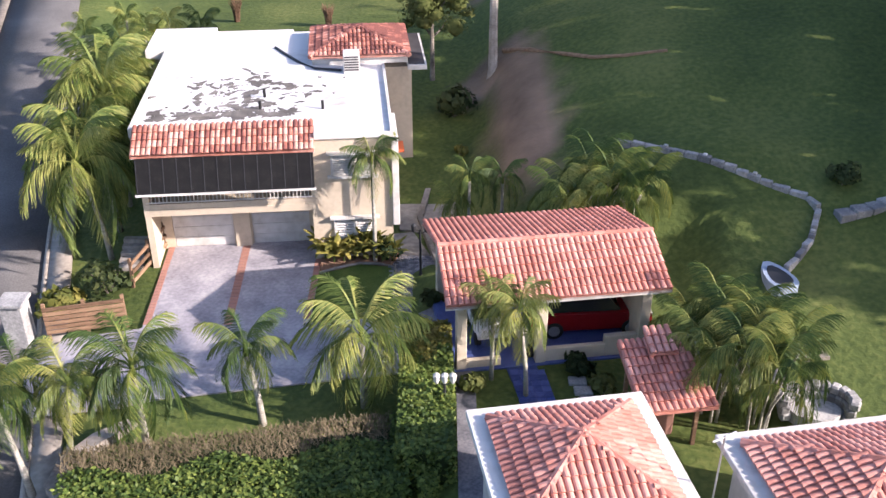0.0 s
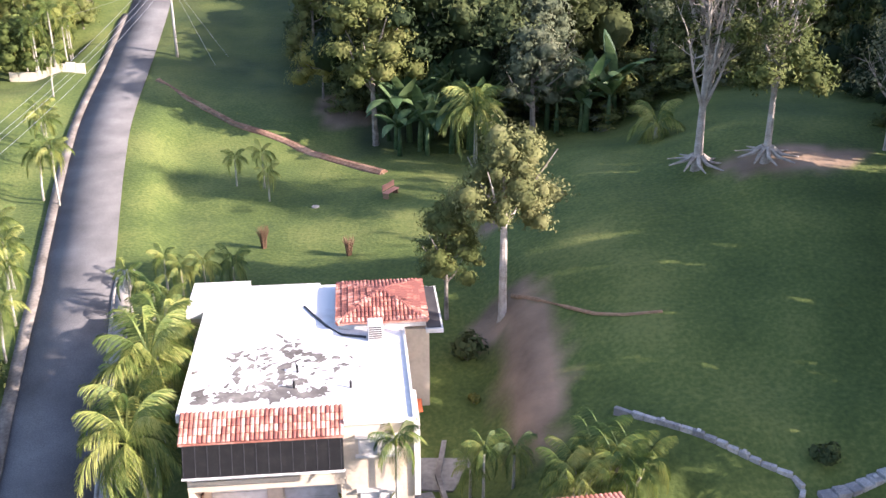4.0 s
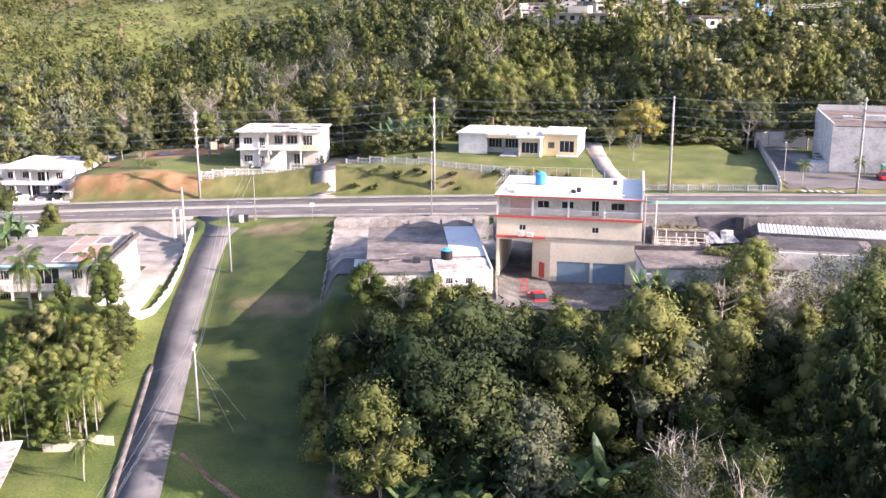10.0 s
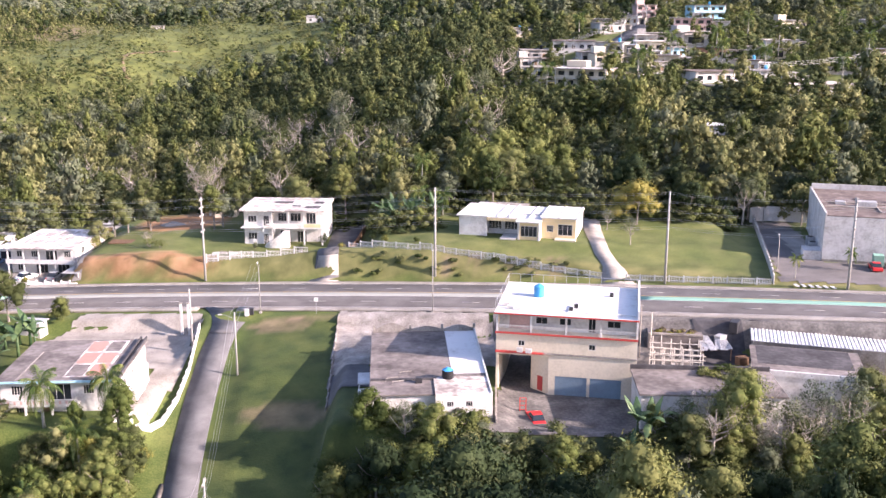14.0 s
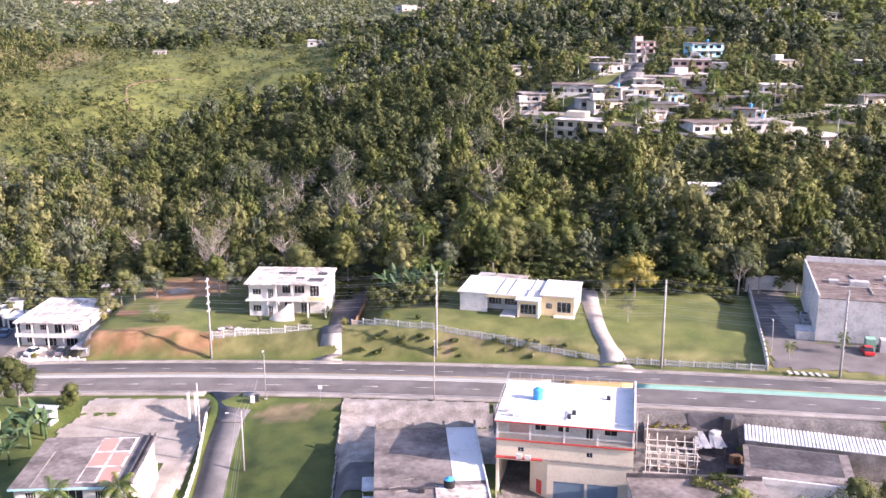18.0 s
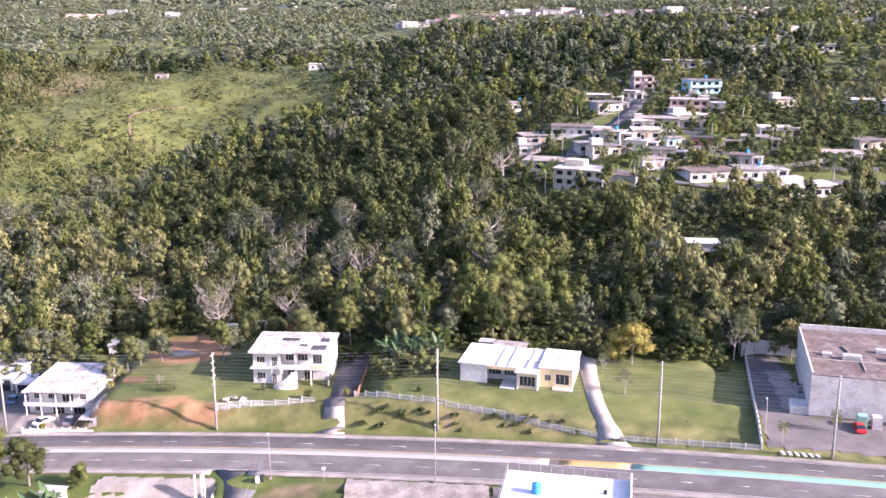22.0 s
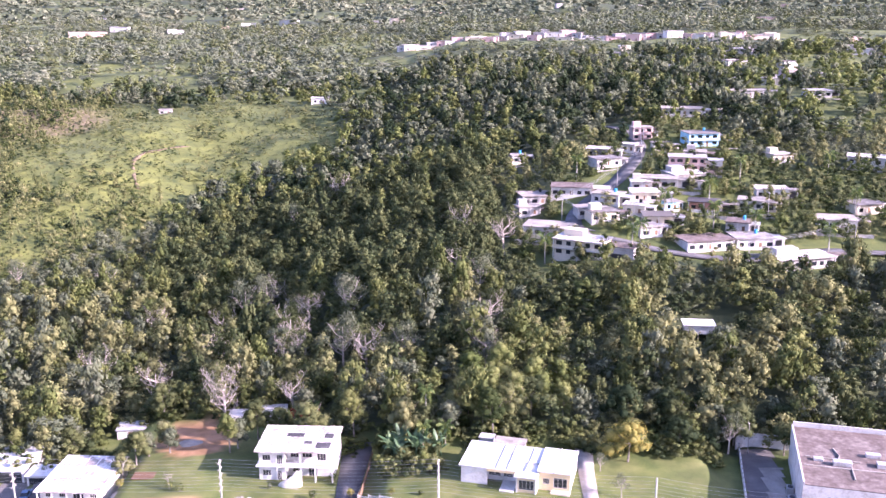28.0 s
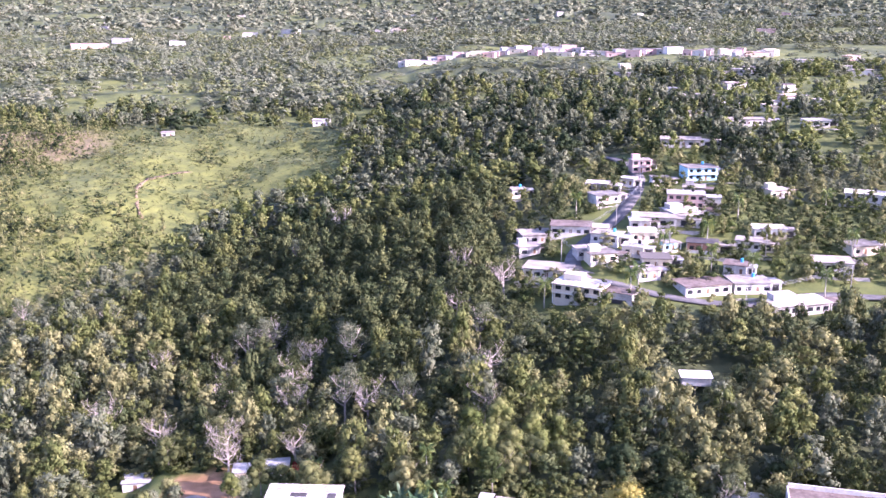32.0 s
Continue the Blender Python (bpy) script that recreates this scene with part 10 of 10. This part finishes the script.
for x, y, w, h, k in ((-86, 650, 11, 3.5, "white"), (-455, 1252, 46, 6, "white"), (-248, 1558, 30, 8, "white"), (-120, 1700, 26, 8, "white"), (-300, 1500, 22, 6, "white"), (300, 1300, 26, 6, "white"), (-430, 1300, 24, 6, "white"), (-184, 632, 8, 3, "grey")):
    village_house(x, y, w, h, k, 1)
rng = np.random.RandomState(17)
for i in range(46):
    f = i / 45
    x = -42 + 330 * f
    y = 958 + 30 * math.sin(f * 5) - 110 * max(0, f - 0.45) + rng.uniform(-16, 16)
    village_house(x, y, rng.uniform(7, 17), rng.uniform(3.4, 6.0), ["white", "white", "pink", "grey", "white"][i % 5], 1)
for i in range(26):
    x, y = rng.uniform(110, 330), rng.uniform(500, 860)
    if abs(x) < 20 + 0.46 * y:
        village_house(x, y, rng.uniform(7, 15), rng.uniform(3, 4.5), ["white", "grey", "white", "tan", "brown"][i % 5], 1)
for i in range(24):
    x, y = rng.uniform(-700, 600), rng.uniform(1100, 2300)
    village_house(x, y, rng.uniform(10, 26), rng.uniform(4, 7), ["white", "white", "grey", "pink"][i % 4], 1)
for i, (x, y) in enumerate(((57, 297), (60, 300), (30, 300), (88, 318), (100, 312), (92, 340), (74, 330), (140, 330), (110, 365), (146, 372), (120, 300), (49, 372))):
    plant_palm(x, y, 8.0, 2.0, "green", 13, 700 + i, label="tall coconut palm among the village houses", group="village palms", thick=0.2)


# ---- woods on the hill ----
SPOTS = [(x, y, w) for x, y, w, h in HOUSES] + [(65.5, 247, 10), (-85, 205, 26), (-36, 200, 26), (13, 200, 30), (90, 192, 54), (-58, 222, 58), (13, 221, 30)]


def off_houses(px, py, near=7.0):
    ok = np.ones(len(px), bool)
    for x, y, w in SPOTS:
        front = near + 0.012 * y + (30 if y > 800 else 0)
        ok &= ~((np.abs(px - x) < w / 2 + 2.5) & (py > y - front) & (py < y + 9))
    return ok


def off_road(px, py):
    ok = np.ones(len(px), bool)
    for line in HILL_LINES:
        for x, y in line:
            ok &= (np.abs(px - x) > 5.5) | (np.abs(py - y) > 6.5)
    return ok


def woods(name, pts, heights, spreads, lobes, count, leaf, mat, seed, label, base=0.25, fine=True, protos=12, slim=0.75, core=0.7, reach=0.75):
    """Many crowns in one mesh."""
    if not len(pts):
        return None
    rng = np.random.RandomState(seed)
    shapes = []
    for k in range(protos):
        r = np.random.RandomState(seed * 50 + k)
        h = r.uniform(8, 13)
        shapes.append((h, crown_tris(r, h, 4.0, max(2, lobes + r.randint(-1, 2)), count, leaf, base, fine, core, slim, reach)))
    out = []
    for (x, y, z), h, s in zip(pts, heights, spreads):
        h0, q = shapes[rng.randint(protos)]
        a = rng.uniform(0, 6.28)
        c, sn, k = math.cos(a), math.sin(a), s / 4.0
        p = np.empty_like(q)
        p[..., 0] = (q[..., 0] * c - q[..., 1] * sn) * k + x
        p[..., 1] = (q[..., 0] * sn + q[..., 1] * c) * k + y
        p[..., 2] = q[..., 2] * (h / h0) + z - 0.4
        p[..., 3] = q[..., 3] * c - q[..., 4] * sn
        p[..., 4] = q[..., 3] * sn + q[..., 4] * c
        p[..., 5] = q[..., 5]
        out.append(p)
    return tagged(new(name, tri_mesh(name, np.concatenate(out), M[mat])), label, "woods", kind="stuff")


def by_kind(pts, rng, table):
    """Share places out among kinds of tree, in patches; sun and shade steer colour."""
    x, y = pts[:, 0], pts[:, 1]
    v = 0.5 + 0.3 * waves(x, y, 70, 61) + 0.42 * (rng.rand(len(x)) - 0.5) * 2
    # paler crowns stand for sunlit slopes, darker ones for the valley's shade
    light = 0.45 * step(125, 170, x) * step(340, 390, y) + 0.4 * meadow_at(x - 10, y + 40) + step(-40, -110, x) * (y < 330) * 0.3 + step(262, 225, y) * 0.25 - 0.4 * step(255, 295, y) * step(480, 420, y) * step(-125, -85, x) * step(70, 10, x)
    v = np.clip(v + light, 0, 0.999)
    edges = np.cumsum([0] + [t[0] for t in table])
    for (share, mat, label), a, b in zip(table, edges, edges[1:]):
        yield mat, label, np.where((v >= a / edges[-1]) & (v < b / edges[-1]))[0]


KINDS = ((0.46, "leaf_dark", "dense dark green broadleaf woods on the hillside"), (0.27, "leaf_mid", "green broadleaf trees in the hillside woods"), (0.16, "leaf_olive", "olive sunlit trees in the hillside woods"), (0.13, "leaf_grey", "grey-green trees in the hillside woods"))


def keep_hill(px, py, r):
    v = village_at(px, py)
    return in_view(px, py, 0.48) & (r > 0.75 * glade_at(px, py)) & (wood_at(px, py) > 0.5) & (py > 205) & (r > 0.93 * v) & off_houses(px, py) & off_road(px, py)


pts, rng = scatter(-175, 190, 205, 420, 5.3, 71, keep_hill)
low = 1 - 0.4 * ((pts[:, 0] > 15) & (pts[:, 1] > 274) & (pts[:, 1] < 460)) - 0.5 * np.maximum(meadow_at(pts[:, 0] - 6, pts[:, 1] + 24), meadow_at(pts[:, 0] - 10, pts[:, 1] + 45) * 0.7)
big = 0.8 + 0.35 * waves(pts[:, 0], pts[:, 1], 34, 66) + 0.75 * rng.rand(len(pts)) ** 2.5
hs, ss = rng.uniform(8.0, 13.5, len(pts)) * low * big, rng.uniform(2.5, 4.6, len(pts)) * (0.4 + 0.6 * low) * (0.5 + 0.55 * big)
for k, (mat, label, i) in enumerate(by_kind(pts, rng, KINDS)):
    woods("woods", pts[i], hs[i], ss[i], 15, 600, 0.33, mat, 11 + k, label, slim=0.6, fine=False, base=0.15)
pts, rng = scatter(-330, 350, 420, 720, 7.2, 72, keep_hill)
hs, ss = rng.uniform(6, 14, len(pts)), rng.uniform(2.8, 5.6, len(pts))
for k, (mat, label, i) in enumerate(by_kind(pts, rng, ((0.3, "leaf_mid", "broadleaf woods on the upper hillside"), (0.27, "leaf_dark", "dark broadleaf trees on the upper hillside"), (0.42, "leaf_grey", "grey-green trees on the upper hillside"), (0.08, "leaf_sunny", "sunlit yellow-green trees on the upper hillside")))):
    woods("woods", pts[i], hs[i], ss[i], 9, 190, 0.55, mat, 21 + k, label, fine=False, base=0.1)
pts, rng = scatter(-720, 740, 690, 1500, 9.0, 73, lambda px, py, r: in_view(px, py) & (r > 0.1 + 0.75 * glade_at(px, py)) & off_houses(px, py))
hs = rng.uniform(4, 12, len(pts)) * (1 - 0.6 * ((pts[:, 0] > -70) & (pts[:, 1] > 740) & (pts[:, 1] < 960)))
h2 = rng.rand(len(pts)) + 0.25 * waves(pts[:, 0], pts[:, 1], 120, 63)
# the ridges carry their haze in the leaf colour
for k, (mat, label, a, b) in enumerate((("leaf_haze", "distant wooded ridges", -9, 0.6), ("leaf_far", "distant green trees on the ridges", 0.6, 9))):
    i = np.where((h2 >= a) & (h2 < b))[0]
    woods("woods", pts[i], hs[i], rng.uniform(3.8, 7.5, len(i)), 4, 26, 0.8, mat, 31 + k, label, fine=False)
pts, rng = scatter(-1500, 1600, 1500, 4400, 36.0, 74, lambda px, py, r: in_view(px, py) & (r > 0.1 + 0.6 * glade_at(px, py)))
# haze over the far mountains comes from this leaf colour alone
woods("woods", pts, rng.uniform(9, 18, len(pts)), rng.uniform(8, 15, len(pts)), 4, 14, 1.8, "leaf_haze", 34, "far wooded mountains", fine=False)
# scrub over the meadow: thick and yellow-green below, open higher up


def keep_scrub(px, py, r):
    lower = step(480, 430, py + 0.35 * (px + 160))
    left = step(-205, -235, px)
    return in_view(px, py) & (meadow_at(px, py) > 0.4) & (r < 0.78 + 0.22 * np.maximum(lower, 0.55 * left)) & off_houses(px, py)


pts, rng = scatter(-330, -50, 335, 660, 3.7, 75, keep_scrub)
open_land = step(425, 480, pts[:, 1] + 0.35 * (pts[:, 0] + 160)) * step(-235, -205, pts[:, 0])
patch = 0.85 + 0.7 * np.clip(waves(pts[:, 0], pts[:, 1], 32, 67), -0.6, 0.9)
hs, ss = rng.uniform(2.4, 7.5, len(pts)) * (1 - 0.55 * open_land) * patch, rng.uniform(1.7, 3.5, len(pts)) * (1 - 0.2 * open_land) * patch
h2 = rng.rand(len(pts))
for k, (mat, label, a, b) in enumerate((("grass_tall", "yellow-green scrub over the meadow", 0, 0.3), ("leaf_mid", "green scrub over the meadow", 0.3, 0.68), ("leaf_olive", "olive trees dotted over the meadow", 0.68, 0.8), ("leaf_dark", "dark green scrub over the meadow", 0.8, 1.0))):
    i = np.where((h2 >= a) & (h2 < b))[0]
    woods("scrub", pts[i], hs[i] * (2.2 if k == 2 else 1.2), ss[i] * (0.8 if k == 2 else 1), 4, 60, 0.42, mat, 41 + k, label, base=0.02, fine=False)
# low greenery between the village houses
pts, rng = scatter(15, 235, 268, 480, 4.2, 76, lambda px, py, r: in_view(px, py) & (village_at(px, py) > 0.2) & (r < 0.85) & off_houses(px, py, -2.5) & off_road(px, py))
h2 = rng.rand(len(pts))
for k, (mat, a, b) in enumerate((("leaf_dark", 0, 0.35), ("leaf_mid", 0.35, 0.65), ("leaf_olive", 0.65, 0.88), ("leaf_sunny", 0.88, 1.0))):
    i = np.where((h2 >= a) & (h2 < b))[0]
    woods("shrubs", pts[i], rng.uniform(2.2, 8.5, len(i)), rng.uniform(1.6, 3.4, len(i)), 5, 160, 0.42, mat, 51 + k, "garden trees and shrubs between the village houses", base=0.1, fine=False)
# pale bare trees standing out of the woods
rng = np.random.RandomState(91)
PALE = [(-159, 344), (-95, 300.5), (-72, 292), (-126, 339), (-46, 265), (-46.5, 414), (-63, 392), (-67, 263), (-57, 227)]
for i in range(30):
    x, y = PALE[i] if i < len(PALE) else (rng.uniform(-110, 20), rng.uniform(226, 330))
    plant_tree("bare" if i % 3 else "sparse", x, y, rng.uniform(1.1, 1.6), rng.uniform(0, 360), "pale bare tree standing out of the woods", "pale trees in the woods")
for x, y, s in ((5, 226, 0.95), (12, 228, 1.0), (20, 224, 0.9), (27, 226, 0.75)):
    plant_tree("bamboo", x, y, s, x * 31, "tall olive bamboo clump with nodding tops", "bamboo clumps")
# thicket along the foot of the woods behind the roadside houses


def keep_foot(px, py, r):
    foot = 0.945 * (222 - 0.12 * np.maximum(0, px + 19) + 22 * step(-95, -87, px) * (1 - step(-34, -27, px))) - 2
    garden = (px > -16) & (px < -3) & (py > 190)
    ok = ((py > foot - 3) & (py < foot + 9)) | garden
    for x, y, w, d in ((-39, 190, 19, 18), (13, 186, 26, 16), (93, 170, 62, 46), (-88, 176, 32, 30), (-58, 196, 58, 34)):
        ok &= ~((np.abs(px - x) < w / 2) & (py > y) & (py < y + d))
    return ok & (r < 0.8)


pts, rng = scatter(-108, 62, 188, 242, 2.7, 83, keep_foot)
h2 = rng.rand(len(pts)) + 0.2 * waves(pts[:, 0], pts[:, 1], 18, 65)
for k, (mat, a, b) in enumerate((("leaf_mid", -9, 0.4), ("leaf_olive", 0.4, 0.7), ("leaf_dark", 0.7, 0.93), ("leaf_sunny", 0.93, 9))):
    i = np.where((h2 >= a) & (h2 < b))[0]
    woods("thicket", pts[i], rng.uniform(1.8, 5.8, len(i)), rng.uniform(1.4, 2.7, len(i)), 7, 330, 0.4, mat, 81 + k, "bushy thicket along the foot of the woods", base=0.05)
# undergrowth on the slope below the buildings and round the near wood


def keep_slope(px, py, r):
    top = np.where(px < 4, 112.5, np.where(px < 26, 108.4, 110.8))
    return (py < top) & (px > -13.5 + 0.2 * np.abs(104 - py)) & (py > np.where(px > 9, 80.5, 84) + 0.3 * np.maximum(0, 4 - px))


pts, rng = scatter(-10, 62, 80, 113, 1.6, 81, keep_slope)
h2 = rng.rand(len(pts))
for k, (mat, a, b) in enumerate((("leaf_dark", 0, 0.3), ("leaf_mid", 0.3, 0.7), ("leaf_olive", 0.7, 0.9), ("leaf_grey", 0.9, 1.0))):
    i = np.where((h2 >= a) & (h2 < b))[0]
    woods("undergrowth", pts[i], rng.uniform(2.2, 4.6, len(i)) * np.where(pts[i, 1] > 104, 0.75, 1.0), rng.uniform(1.4, 2.4, len(i)), 5, 300, 0.4, mat, 61 + k, "tangled green undergrowth on the slope below the buildings", base=0.02, fine=False, slim=0.45)
# taller trees at the wood's corner beside the lawn; paler leaves carry their sunlight
pts, rng = scatter(29, 50, 64, 90, 4.2, 86, lambda px, py, r: (px > 24 + 0.11 * py) & (r > 0.1))
for k, (mat, a, b) in enumerate((("leaf_dark", 0, 0.2), ("leaf_mid", 0.2, 0.6), ("leaf_olive", 0.6, 1.0))):
    i = np.where((np.arange(len(pts)) * 0.37 % 1 >= a) & (np.arange(len(pts)) * 0.37 % 1 < b))[0]
    woods("wood_corner", pts[i], rng.uniform(11, 17, len(i)), rng.uniform(2.4, 3.8, len(i)), 15, 900, 0.26, mat, 98 + k, "leafy sunlit trees at the corner of the wood", base=0.1, slim=0.45)
# bushes closing the lawn beside the large rooted trees
pts, rng = scatter(27, 44, 56, 82, 2.0, 84, lambda px, py, r: (px > 29.5 + 0.12 * np.abs(py - 68)) & (r < 0.85))
for k, (mat, a, b) in enumerate((("leaf_dark", 0, 0.4), ("leaf_mid", 0.4, 0.75), ("leaf_grey", 0.75, 1.0))):
    i = np.where((np.arange(len(pts)) * 0.37 % 1 >= a) & (np.arange(len(pts)) * 0.37 % 1 < b))[0]
    woods("undergrowth", pts[i], rng.uniform(1.8, 5.5, len(i)), rng.uniform(1.3, 2.3, len(i)), 7, 700, 0.24, mat, 91 + k, "leafy undergrowth closing the lawn beside the trees", base=0.03, slim=0.45)
# tall trees added out of view on the sunny side to shade the lawn
# the gap lets sun through to the hedge and huts
pts, rng = scatter(17, 74, -30, 68, 4.7, 85, lambda px, py, r: (px > 7 + 0.47 * np.maximum(0, py)) & (px < 42 + 0.3 * np.maximum(0, py)) & (r > 0.03) & ~((py + 0.27 * px > 13) & (py + 0.27 * px < 33)))
for k, (mat, a, b) in enumerate((("leaf_dark", 0, 0.5), ("leaf_mid", 0.5, 0.8), ("leaf_olive", 0.8, 1.0))):
    i = np.where((np.arange(len(pts)) * 0.37 % 1 >= a) & (np.arange(len(pts)) * 0.37 % 1 < b))[0]
    woods("tree_belt", pts[i], rng.uniform(13, 18, len(i)), rng.uniform(3.3, 4.6, len(i)), 10, 340, 0.45, mat, 95 + k, "tall broadleaf trees out of view, shading the lawn", base=0.12, slim=0.5)
# grove left of the side road, its sunlight put into paler yellow leaves
pts, rng = scatter(-92, -39, 96, 119, 3.6, 82, lambda px, py, r: (px < -38.4 - 0.1 * (py - 96)) & (r > 0.08) & ~((px > -58) & (py > 116.5)))
h2 = rng.rand(len(pts))
for k, (mat, a, b) in enumerate((("leaf_sunny", 0, 0.6), ("leaf_olive", 0.6, 0.8), ("leaf_yellow", 0.8, 1.0))):
    i = np.where((h2 >= a) & (h2 < b))[0]
    woods("grove", pts[i], rng.uniform(4.0, 8.6, len(i)), rng.uniform(1.6, 2.9, len(i)), 16, 900, 0.22, mat, 71 + k, "sunlit yellow-green trees left of the side road", base=0.15, slim=0.45)
# eroded track across the meadow
track = [(-152, 467), (-160, 486), (-165.5, 505), (-165, 525), (-158, 541), (-146, 556)]
L, R = [], []
for (x, y), (x2, y2) in zip(track, track[1:]):
    for f in (0, 0.25, 0.5, 0.75):
        a, b = x + (x2 - x) * f, y + (y2 - y) * f
        w = 0.9 + 0.5 * math.sin(b * 0.3)
        L.append((a - w, b, ground_z(a - w, b) + 0.25))
        R.append((a + w, b, ground_z(a + w, b) + 0.25))
ribbon("gully", M["earth"], L, R, "eroded brown earth track across the meadow", "track", 0.8)
